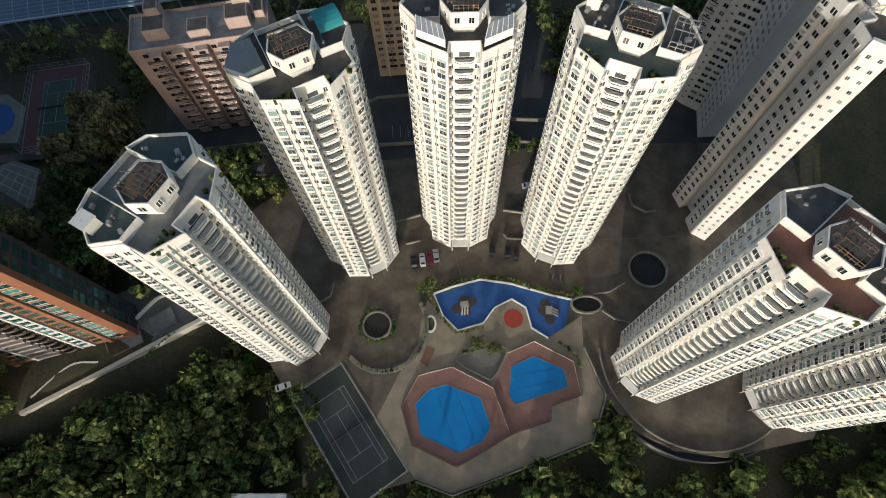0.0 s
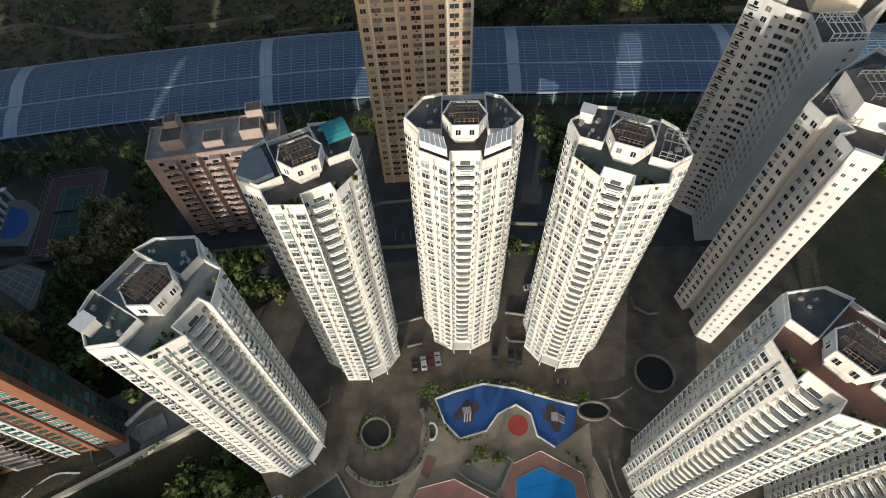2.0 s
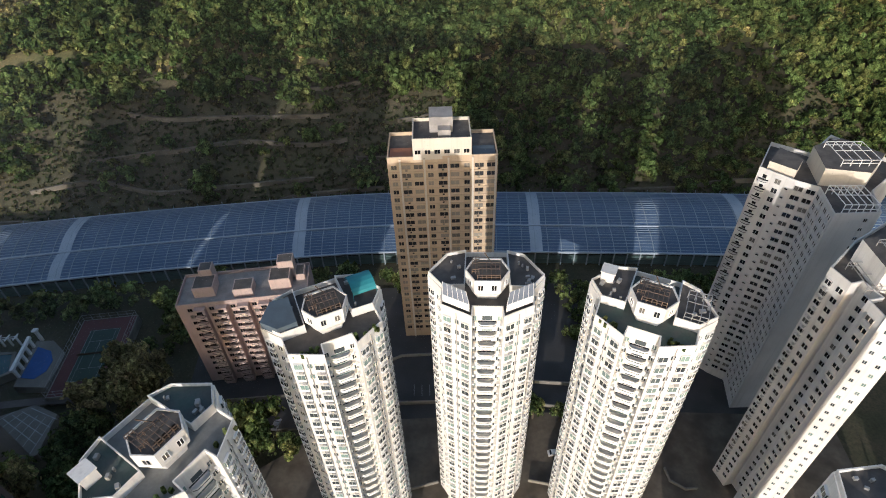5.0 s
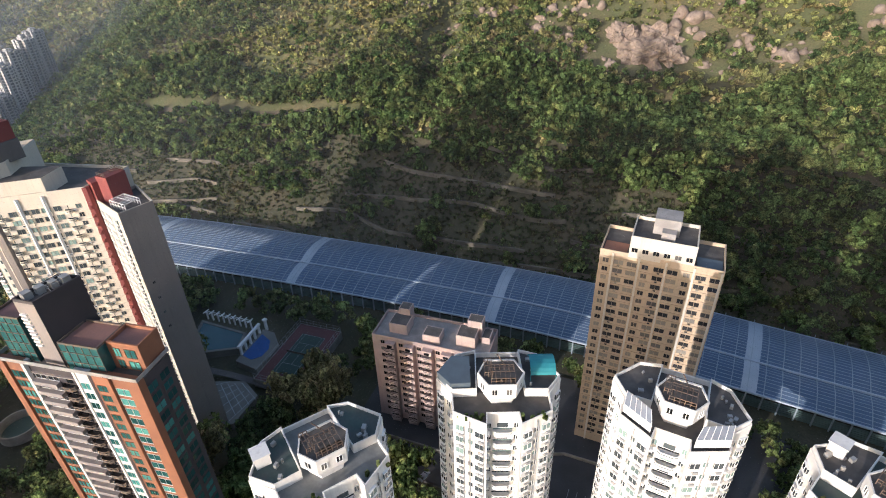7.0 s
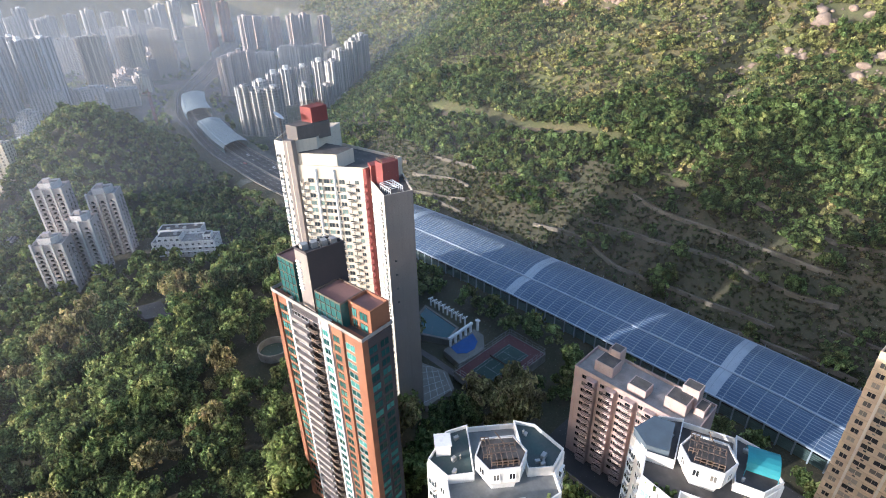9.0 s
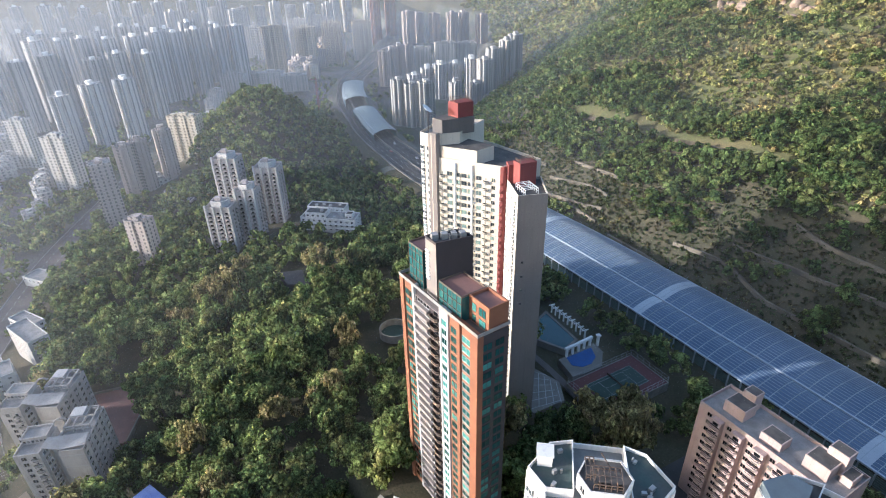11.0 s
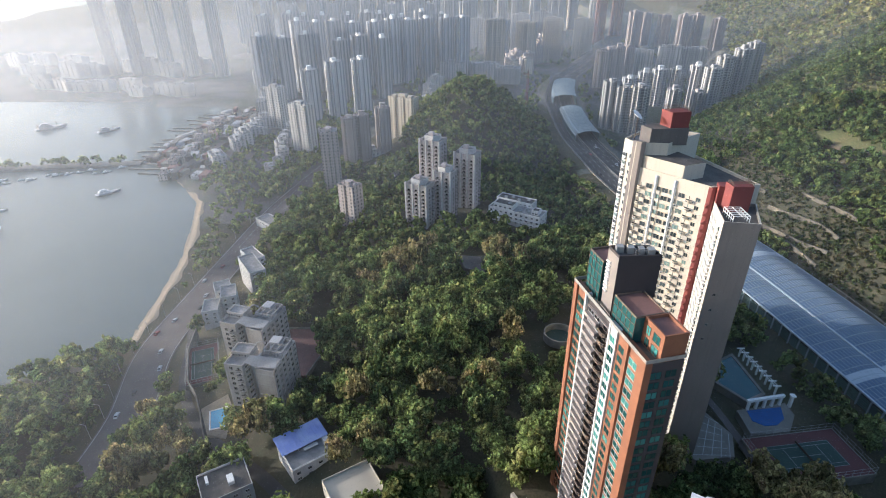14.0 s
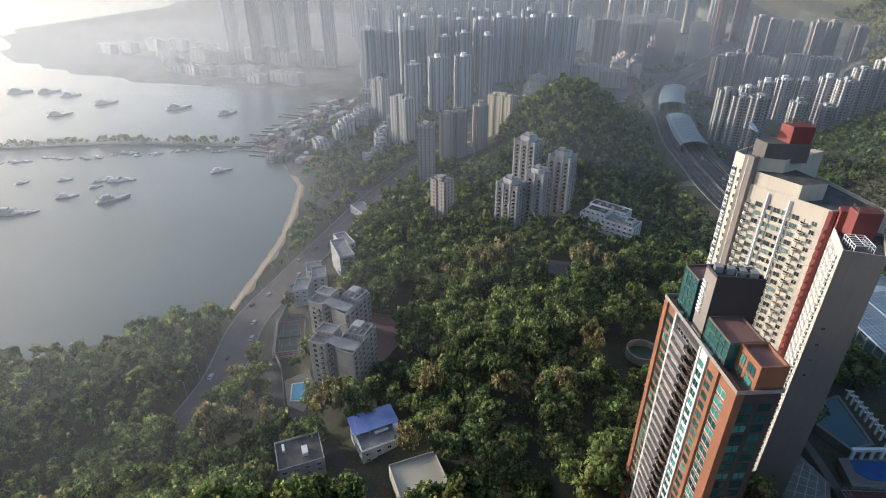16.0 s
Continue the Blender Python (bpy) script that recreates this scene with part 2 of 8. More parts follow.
CARS = [material("car_paint_" + n, c, 0.3, c, 1.0, 0.1, 5.0, 0.05) for n, c in
        (("black", (0.02, 0.02, 0.022)), ("white", (0.5, 0.5, 0.5)), ("red", (0.2, 0.02, 0.02)), ("silver", (0.4, 0.4, 0.42)))]

# ---- tools ----
def part(name, bm, mat, parent, label=""):
    """Links a bmesh (or a mesh) as one object under a thing or a part; mat: one material or a list."""
    if isinstance(bm, bmesh.types.BMesh):
        me = bpy.data.meshes.new(name)
        bm.to_mesh(me)
        bm.free()
        for m in mat if isinstance(mat, (list, tuple)) else [mat]:
            me.materials.append(m)
    else:
        me = bm
    ob = new(name, me)
    ob.parent = parent
    return tagged(ob, label) if label else ob


def thing(name, label, category, group="", kind="", m=None):
    ob = new(name)
    ob.empty_display_size = 0.5
    if m is not None:
        ob.matrix_world = m
    return tagged(ob, label, category, group, kind)


def box(bm, x0, y0, z0, x1, y1, z1, mi=0, turn=0.0):
    """A box; turn: degrees about its centre."""
    cx, cy = (x0 + x1) / 2, (y0 + y1) / 2
    c, s = math.cos(radians(turn)), math.sin(radians(turn))
    vs = []
    for z in (z0, z1):
        for x, y in ((x0, y0), (x1, y0), (x1, y1), (x0, y1)):
            dx, dy = x - cx, y - cy
            vs.append(bm.verts.new((cx + dx * c - dy * s, cy + dx * s + dy * c, z)))
    for f in ((3, 2, 1, 0), (4, 5, 6, 7), (0, 1, 5, 4), (1, 2, 6, 5), (2, 3, 7, 6), (3, 0, 4, 7)):
        bm.faces.new([vs[i] for i in f]).material_index = mi
    return vs


def prism(bm, poly, z0, z1, mi=0, top=None, cap=True):
    """An upright prism over a counter-clockwise plan; top: material of the upper face."""
    lo = [bm.verts.new((x, y, z0)) for x, y in poly]
    hi = [bm.verts.new((x, y, z1)) for x, y in poly]
    n = len(poly)
    for i in range(n):
        j = (i + 1) % n
        bm.faces.new((lo[i], lo[j], hi[j], hi[i])).material_index = mi
    if cap:
        bm.faces.new(hi).material_index = mi if top is None else top
        bm.faces.new(lo[::-1]).material_index = mi


def inset(poly, d):
    """The plan moved inwards by d."""
    out, n = [], len(poly)
    for i in range(n):
        a, b, c = Vector(poly[i - 1]), Vector(poly[i]), Vector(poly[(i + 1) % n])
        e, f = (b - a).normalized(), (c - b).normalized()
        n1, n2 = Vector((-e.y, e.x)), Vector((-f.y, f.x))
        k = n1 + n2
        out.append(tuple(b + k * (d / max(0.35, k.dot(n1)))))
    return out


def rim(bm, poly, z0, z1, thick, mi=0):
    """A parapet or kerb along a plan."""
    inner, n = inset(poly, thick), len(poly)
    rows = [[bm.verts.new((x, y, z)) for x, y in p] for p, z in ((poly, z0), (poly, z1), (inner, z1), (inner, z0))]
    for a, b in ((0, 1), (1, 2), (2, 3)):
        for i in range(n):
            j = (i + 1) % n
            bm.faces.new((rows[a][i], rows[a][j], rows[b][j], rows[b][i])).material_index = mi


def wall_line(bm, pts, z0, z1, thick, mi=0, closed=False):
    """A wall of that thickness along a line of places, mitred at its corners; z0 and z1 may be lists."""
    n = len(pts)
    P = [Vector(p) for p in pts]
    rows = []
    for i in range(n):
        a = P[(i - 1) % n] if closed or i else P[i] * 2 - P[i + 1]
        b = P[(i + 1) % n] if closed or i < n - 1 else P[i] * 2 - P[i - 1]
        e, f = (P[i] - a).normalized(), (b - P[i]).normalized()
        n1, n2 = Vector((-e.y, e.x)), Vector((-f.y, f.x))
        k = n1 + n2
        o = k * (thick / 2 / max(.35, k.dot(n1)))
        lo, hi = (z0[i], z1[i]) if isinstance(z0, (list, tuple)) else (z0, z1)
        rows.append([bm.verts.new((*(P[i] + s * o), z)) for s, z in ((-1, lo), (1, lo), (1, hi), (-1, hi))])
    for i in range(n if closed else n - 1):
        a, b = rows[i], rows[(i + 1) % n]
        for k in range(4):
            bm.faces.new((a[k], b[k], b[(k + 1) % 4], a[(k + 1) % 4])).material_index = mi
    if not closed:
        bm.faces.new(rows[0]).material_index = mi
        bm.faces.new(rows[-1][::-1]).material_index = mi


def bar(bm, a, b, t, mi=0):
    """A square bar from a to b."""
    a, b = Vector(a), Vector(b)
    d = (b - a).normalized()
    u = d.cross(Vector((0, 0, 1)) if abs(d.z) < 0.9 else Vector((1, 0, 0))).normalized() * t / 2
    v = d.cross(u).normalized() * t / 2
    r = [[bm.verts.new(p + s * u + w * v) for s, w in ((1, 1), (-1, 1), (-1, -1), (1, -1))] for p in (a, b)]
    for i in range(4):
        j = (i + 1) % 4
        bm.faces.new((r[0][i], r[0][j], r[1][j], r[1][i])).material_index = mi
    bm.faces.new(r[0][::-1]).material_index = mi
    bm.faces.new(r[1]).material_index = mi


def disc(n, r, cx=0.0, cy=0.0, ry=None, start=0.0):
    return [(cx + r * math.cos(start + 2 * math.pi * i / n), cy + (ry or r) * math.sin(start + 2 * math.pi * i / n)) for i in range(n)]


def mesh_of(name, bm, mats):
    me = bpy.data.meshes.new(name)
    bm.to_mesh(me)
    bm.free()
    for m in mats:
        me.materials.append(m)
    return me


def array_mesh(name, verts, faces, mats):
    """A mesh from numpy arrays of corners and equal-sided faces."""
    me = bpy.data.meshes.new(name)
    k = faces.shape[1]
    me.vertices.add(len(verts))
    me.vertices.foreach_set("co", np.ascontiguousarray(verts, dtype=np.float32).ravel())
    me.loops.add(faces.size)
    me.loops.foreach_set("vertex_index", np.ascontiguousarray(faces, dtype=np.int32).ravel())
    me.polygons.add(len(faces))
    me.polygons.foreach_set("loop_start", np.arange(0, faces.size, k, dtype=np.int32))
    me.update(calc_edges=True)
    for m in mats:
        me.materials.append(m)
    return me


def value_noise(x, y, size, seed=0):
    """Smooth noise of -1 to 1 on arrays, with features of that size."""
    rng = np.random.RandomState(seed)
    tab = rng.rand(128, 128) * 2 - 1
    u, v = np.asarray(x, float) / size + 1000.37, np.asarray(y, float) / size + 1000.71
    i, j = np.floor(u).astype(int), np.floor(v).astype(int)
    a, b = u - i, v - j
    a, b = a * a * (3 - 2 * a), b * b * (3 - 2 * b)
    g = lambda p, q: tab[p % 128, q % 128]
    return (g(i, j) * (1 - a) + g(i + 1, j) * a) * (1 - b) + (g(i, j + 1) * (1 - a) + g(i + 1, j + 1) * a) * b


def smooth(a, b, x):
    t = np.clip((np.asarray(x, float) - a) / (b - a), 0, 1)
    return t * t * (3 - 2 * t)


# ---- windows and balconies, built once and shared; x along the wall, y outwards from it, z up from the sill ----
window_meshes = {}


def window_mesh(kind, w, h, frame_mat, glass_mat):
    key = (kind, w, h, frame_mat.name, glass_mat.name)
    if key in window_meshes:
        return window_meshes[key]
    bm = bmesh.new()

    def cut(x=(), z=()):
        for axis, places in (((1, 0, 0), x), ((0, 0, 1), z)):
            for c in places:
                bmesh.ops.bisect_plane(bm, geom=bm.verts[:] + bm.edges[:] + bm.faces[:], plane_co=Vector(axis) * c, plane_no=axis)

    def panes(z0, z1, thick, deep, sides=False):
        bm.normal_update()
        fs = [f for f in bm.faces if z0 - .01 < f.calc_center_median().z < z1 + .01 and (f.normal.y > .9 or sides and abs(f.normal.x) > .9)]
        bmesh.ops.inset_individual(bm, faces=fs, thickness=thick, depth=-deep)
        for f in fs:
            f.material_index = 1

    if kind == "flat":
        box(bm, -w / 2 - .08, -.02, -.08, w / 2 + .08, .14, h + .08)
        cut(x=(0.0,))
        panes(-.1, h + .1, .07, .10)
    elif kind == "bay":
        d = 0.42
        box(bm, -w / 2, -.02, -.5, w / 2, d, h + .12)
        cut(x=(0.0,), z=(0.0, h))
        panes(.05, h - .05, .05, .08, True)
        box(bm, -w / 2 + .1, .0, -1.05, w / 2 - .75, .62, -.56, 2)
        box(bm, -w / 2 - .05, -.02, -1.12, w / 2 + .05, .5, -1.06, 0)
    elif kind == "balcony":
        d = 1.3
        pl = [(w / 2, -.02), (w / 2, d * .6), (w / 2 - .6, d), (-w / 2 + .6, d), (-w / 2, d * .6), (-w / 2, -.02)]
        prism(bm, pl, -.16, 1.0)
        cut(z=(.35, .9))
        bm.normal_update()
        top = [f for f in bm.faces if f.normal.z > .9]
        bmesh.ops.inset_individual(bm, faces=top, thickness=.1, depth=-.95)
        fs = [f for f in bm.faces if .36 < f.calc_center_median().z < .89 and abs(f.normal.z) < .1 and f.normal.dot(Vector((f.calc_center_median().x, f.calc_center_median().y - .4, 0))) > 0]
        bmesh.ops.inset_individual(bm, faces=fs, thickness=.07, depth=-.04)
        for f in fs:
            f.material_index = 1
        box(bm, -w / 2 + .8, -.02, 1.02, w / 2 - .8, .06, h, 1)
    elif kind == "recess":
        box(bm, -w / 2 - .12, -.02, -.9, w / 2 + .12, .3, h + .1)
        cut(x=(0.0,), z=(0.0,))
        panes(.1, h + .2, .09, .26)
    elif kind == "ac":
        box(bm, -w / 2, -.02, 0, w / 2, .5, h)
        panes(-.1, h + .1, .06, .03)
    window_meshes[key] = mesh_of(kind, bm, [frame_mat, glass_mat, ACGREY])
    return window_meshes[key]


NAMES = {"flat": "window", "bay": "bay_window", "balcony": "balcony", "recess": "loggia_window", "ac": "air_conditioner"}


def facade(parent, a, b, cols, z0, storey, floors, frame_mat=None, glass_mat=None, skip=0.0, rng=None):
    """Windows on the wall from a to b (its outer side to the right of that way).
    cols: (metres from the wall's middle, kind, width, height, sill height)."""
    a, b = Vector(a), Vector(b)
    d = (b - a).normalized()
    nrm = Vector((d.y, -d.x))
    mid = (a + b) / 2
    turn = Matrix.Rotation(math.atan2(-d.y, -d.x), 4, "Z")
    for f in range(floors):
        for s, kind, w, h, sill in cols:
            if skip and rng.random() < skip:
                continue
            p = mid + d * s
            jit = 0.0 if rng is None or kind != "ac" else rng.uniform(-.25, .25)
            ob = part(NAMES[kind], window_mesh(kind, w, h, frame_mat or TRIM, glass_mat or GLASS), None, parent)
            ob.matrix_local = Matrix.Translation((p.x + d.x * jit, p.y + d.y * jit, z0 + f * storey + sill)) @ turn

# ---- the lie of the land ----
ROAD_X = np.array([-1500, -940, -850, -720, -560, -440, -320, -242, -160, -90, -40, 25, 95, 200, 420, 900], float)
ROAD_Y = np.array([420, 197, 150, 122, 117, 131, 150, 164, 180, 191, 198, 198, 198, 195, 187, 177], float)
COAST_X = np.array([-3200, -1300, -945, -884, -839, -819, -810, -800, -768, -690, -600, -555, -490, -450, -389, -340, -283, -248, -240, -215, -193, -180, -150, 0, 400, 2000], float)
COAST_Y = np.array([-1700, -1500, -1122, -929, -770, -644, -533, -400, -330, -338, -345, -340, -276, -244, -223, -210, -202, -198, -212, -246, -266, -291, -400, -520, -600, -700], float)
SEA = -41.0


def road_y(x):
    return sum(np.interp(np.asarray(x, float) + k, ROAD_X, ROAD_Y) for k in (-30, -15, 0, 15, 30)) / 5


def road_z(x):
    return -1.0 - 11.0 * smooth(-230, -470, x)


def coast_y(x):
    return np.interp(x, COAST_X, COAST_Y)


def land(x, y):
    """The height of the ground at arrays of x and y."""
    x, y = np.asarray(x, float), np.asarray(y, float)
    shelf = -2.0 - 31.0 * smooth(-170, -520, x)                        # the estate's shelf sinks to the west
    shelf = shelf - 10.0 * smooth(30, -60, y) * smooth(-140, -40, x)   # and drops behind the pool terrace
    fall = smooth(-178, 22, y - 0.06 * (x + 250))
    z = -38.5 + (shelf + 38.5) * fall
    z = z + 5.0 * value_noise(x, y, 70, 3) * smooth(-175, -120, y) * smooth(-60, -130, x) * smooth(110, 40, y)
    # unseen wooded rise added south of the pool terrace to cast shade on it
    z = z + 35 * smooth(-128, -84, x) * smooth(150, 90, x) * np.exp(-((y + 92) / 34) ** 2)
    # the steep wooded drop below the orange tower's wall
    below = 45.6 + (x + 74) * 0.577 - y
    z = z - 10 * smooth(-1, 10, below) * smooth(-150, -122, x) * smooth(-38, -56, x) * smooth(-70, -20, y)
    # made-up dip above the forecourt, so the low sun leaves its trees dark
    z = z - 9 * np.exp(-(((x + 196) / 17) ** 2 + ((y + 56) / 20) ** 2))
    # wooded mound before the town
    z = z + 62 * np.exp(-(((x + 575) / 115) ** 2 + ((y - 5) / 68) ** 2))
    # road bench
    ry, rz = road_y(x), road_z(x)
    k = smooth(44, 24, np.abs(y - ry))
    z = z * (1 - k) + rz * k
    # the hill
    foot = ry + 24 + 190 * smooth(-420, -760, x)
    d = np.maximum(0, y - foot)
    steep = 0.74 - 0.30 * smooth(-250, -600, x)
    rise = steep * np.minimum(d, 75) + 0.50 * np.clip(d - 75, 0, 320) + 0.25 * np.clip(d - 395, 0, 700)
    rough = value_noise(x, y, 120, 5) * 14 + value_noise(x, y, 45, 6) * 5 + value_noise(x, y, 18, 7) * 1.6
    gully = -15 * np.exp(-((x + 166 + 0.3 * (y - 266)) / 15) ** 2) * smooth(262, 310, y)
    rise = rise + (rough + gully) * smooth(20, 130, d)
    z = np.where(d > 0, rz + rise, z)
    # under the sea
    under = np.clip((coast_y(x) + 10 - y) / 12, 0, 1)
    z = z * (1 - under) + (SEA - 4) * under
    # far hills
    r = np.hypot(x, y)
    z = z + 260 * smooth(2100, 3600, r) * (0.6 + 0.5 * value_noise(x, y, 500, 9)) * smooth(-1500, -700, y)
    return z


def spread(lo, a, b, hi, step, grow=1.13):
    v = list(np.arange(a, b + 0.1, step))
    s = step
    while v[0] > lo:
        s *= grow
        v.insert(0, v[0] - s)
    s = step
    while v[-1] < hi:
        s *= grow
        v.append(v[-1] + s)
    return np.array(v)


gx, gy = spread(-4200, -340, 240, 3200, 4.5, 1.06), spread(-3400, -300, 470, 3800, 4.5, 1.07)
GX, GY = np.meshgrid(gx, gy)
GZ = land(GX, GY)
nx, ny = len(gx), len(gy)
idx = np.arange(nx * ny).reshape(ny, nx)
quads = np.stack([idx[:-1, :-1].ravel(), idx[:-1, 1:].ravel(), idx[1:, 1:].ravel(), idx[1:, :-1].ravel()], 1)
me = array_mesh("ground", np.stack([GX.ravel(), GY.ravel(), GZ.ravel()], 1), quads, [SOIL, TOWN, HILLGRASS])
cx_, cy_ = GX[:-1, :-1].ravel(), GY[:-1, :-1].ravel()
in_town = (cx_ < -455 - .35 * np.minimum(0, cy_ + 60)) & (cy_ < road_y(cx_) + 26 + 190 * smooth(-420, -760, cx_)) & (((cx_ + 575) / 190) ** 2 + ((cy_ - 5) / 118) ** 2 > 1) & (np.hypot(cx_, cy_) < 2100)
me.polygons.foreach_set("material_index", np.where(in_town, 1, np.where(cy_ > road_y(cx_) + 24 + 66 + 190 * smooth(-420, -760, cx_), 2, 0)).astype(np.int32))
me.polygons.foreach_set("use_smooth", np.ones(len(quads), dtype=bool))
tagged(new("ground", me), "dark earth and scrub slopes falling to the bay", "ground", kind="structure")

# the bay
bm = bmesh.new()
bm.faces.new([bm.verts.new(p) for p in ((-4200, -3400, SEA), (3200, -3400, SEA), (3200, -150, SEA), (-4200, -150, SEA))])
wm = material("sea_water", (0.125, 0.145, 0.120), 0.24, (0.145, 0.165, 0.140), 0.01, 0.6, 0.05, 0.1, bump=0.25, bump_scale=0.35)
water = part("water", bm, wm, None)
tagged(water, "calm grey-green sea water in the bay", "water", kind="structure")

# ---- the white towers ----
T_PLAN = [(-2.7, -7.6), (2.7, -7.6), (2.9, -10.15), (8.65, -7.15), (8.65, -3.4), (11.3, 0.3), (7.7, 6.2), (3.9, 7.5),
          (-3.9, 7.5), (-8.1, 6.4), (-11.65, 0.75), (-8.8, -3.2), (-8.65, -7.15), (-2.9, -10.15)]
HEX = [(-2.4, -5.3), (2.4, -5.3), (4.1, -2.3), (2.6, 1.0), (-2.6, 1.0), (-4.1, -2.3)]
ROOF_Z, STOREY, FLOORS = 84.7, 2.98, 27


def octagon(r, cx=0.0, cy=0.0, sx=1.0):
    return [(cx + x * sx, cy + y) for x, y in disc(8, r, 0, 0, None, math.pi / 8)]


def roof_frame(bm, x0, y0, x1, y1, z, h, n, t=0.09):
    """An open pipe frame for drying and water tanks, on a roof."""
    for i in range(n + 1):
        x = x0 + (x1 - x0) * i / n
        for y in (y0, y1):
            bar(bm, (x, y, z), (x, y, z + h), t)
        bar(bm, (x, y0, z + h), (x, y1, z + h), t)
    for y in (y0, y1, (y0 + y1) / 2):
        bar(bm, (x0, y, z + h), (x1, y, z + h), t)
    for y in (y0, y1):
        bar(bm, (x0, y, z + h * .5), (x1, y, z + h * .5), t)


def white_tower(label, cx, cy, turn, roofs, extras, wall=None, seed=0):
    """roofs: material of the front terrace and of the rear roofs; extras: set of names of roof additions."""
    rng = random.Random(seed)
    wall = wall or WHITE
    t = thing("apartment_tower", label, "apartment tower", "white towers round the pool court", m=pose(cx, cy, 0, 0, 0, turn))
    bm = bmesh.new()
    prism(bm, T_PLAN, -9.0, ROOF_Z, 0, 1)
    part("wall", bm, [wall, roofs[0]], t)
    bm = bmesh.new()
    rim(bm, T_PLAN, ROOF_Z - .02, ROOF_Z + 1.1, 0.2)
    part("parapet", bm, wall, t)
    # raised rear wings
    for s in (1, -1):
        pl = [(4.3, -3.0), (8.45, -3.1), (11.1, 0.3), (7.6, 6.0), (4.1, 7.3)] if s > 0 else [(-4.1, 7.3), (-8.0, 6.2), (-11.45, 0.75), (-8.65, -2.9), (-4.3, -2.8)]
        bm = bmesh.new()
        prism(bm, pl, ROOF_Z, ROOF_Z + 1.3, 0, 1)
        rim(bm, pl, ROOF_Z + 1.28, ROOF_Z + 2.0, 0.18, 0)
        part("rear_wing_storey", bm, [wall, roofs[1]], t)
    # six-sided lift house, its walls leaning out above a narrower foot
    bm = bmesh.new()
    rings = [[bm.verts.new((x * k, -2.2 + (y + 2.2) * k, ROOF_Z + z)) for x, y in HEX] for k, z in ((.74, 0), (.80, 1.1), (1.0, 2.1), (1.02, 5.0))]
    for r0, r1 in zip(rings, rings[1:]):
        for i in range(6):
            bm.faces.new((r0[i], r0[(i + 1) % 6], r1[(i + 1) % 6], r1[i]))
    bm.faces.new(rings[-1]).material_index = 1
    rim(bm, [(v.co.x, v.co.y) for v in rings[-1]], ROOF_Z + 4.98, ROOF_Z + 5.35, 0.22, 0)
    pent = part("penthouse", bm, [wall, ROOF], t)
    for i, cols in ((0, [(-1.3, "flat", .8, 1.2, .9), (1.2, "flat", .8, 1.2, .9)]), (1, [(0.0, "flat", 1.0, 1.2, .9)]), (5, [(0.0, "flat", 1.0, 1.2, .9)])):
        facade(pent, tuple(c * 1.01 for c in HEX[i]), tuple(c * 1.01 for c in HEX[(i + 1) % 6]), cols, ROOF_Z + 2.1, 3, 1, TRIM, GLASSDARK)
    bm = bmesh.new()
    roof_frame(bm, -1.9, -4.6, 2.3, -1.2, ROOF_Z + 5.0, 1.2, 5, .12)
    roof_frame(bm, -2.9, -3.0, -1.6, .4, ROOF_Z + 5.0, 1.1, 2, .12)
    for k in range(3):
        box(bm, -1.2 + k * 1.3, -4.4, ROOF_Z + 5.0, -0.2 + k * 1.3, -3.2, ROOF_Z + 5.0)
    bar(bm, (1.0, -.4, ROOF_Z + 5.0), (-.6, .4, ROOF_Z + 7.2), 0.14)
    part("tank_frame", bm, DARKSTEEL, t)
    # windows, storey by storey
    z0 = 3.6
    P = T_PLAN
    for i, cols in {
        2: [(-1.95, "bay", 1.7, 1.4, .95), (1.85, "bay", 1.6, 1.4, .95), (-.1, "flat", .75, 1.1, 1.1)], 12: [(1.95, "bay", 1.7, 1.4, .95), (-1.85, "bay", 1.6, 1.4, .95), (.1, "flat", .75, 1.1, 1.1)],
        4: [(0.9, "bay", 1.6, 1.3, 1.0), (-1.3, "flat", 0.9, 1.2, 1.0)], 10: [(-0.9, "bay", 1.6, 1.3, 1.0), (1.4, "flat", 0.9, 1.2, 1.0)],
        0: [(0.0, "balcony", 3.5, 2.1, 0.05), (-2.4, "flat", 0.7, 1.1, 1.0), (2.4, "flat", 0.7, 1.1, 1.0)],
    }.items():
        facade(t, P[i], P[(i + 1) % len(P)], cols, z0, STOREY, FLOORS)
    for i in (1, 13):
        facade(t, P[i], P[(i + 1) % len(P)], [(0.0, "ac", 0.8, 0.55, 0.6)], z0, STOREY, FLOORS, TRIM, GLASSDARK)
    facade(t, P[3], P[4], [(0.0, "ac", 0.8, 0.55, 0.6)], z0, STOREY, FLOORS, TRIM, GLASSDARK, 0.2, rng)
    facade(t, P[11], P[12], [(0.0, "ac", 0.8, 0.55, 0.6)], z0, STOREY, FLOORS, TRIM, GLASSDARK, 0.2, rng)
    # entrance frame at the foot of the recess
    bm = bmesh.new()
    for x in (-2.6, 2.4):
        box(bm, x, -11.2, 0, x + .25, -10.9, 3.2)
    box(bm, -2.6, -11.2, 2.9, 2.65, -9.0, 3.2)
    part("entrance_porch", bm, TRIM, t)
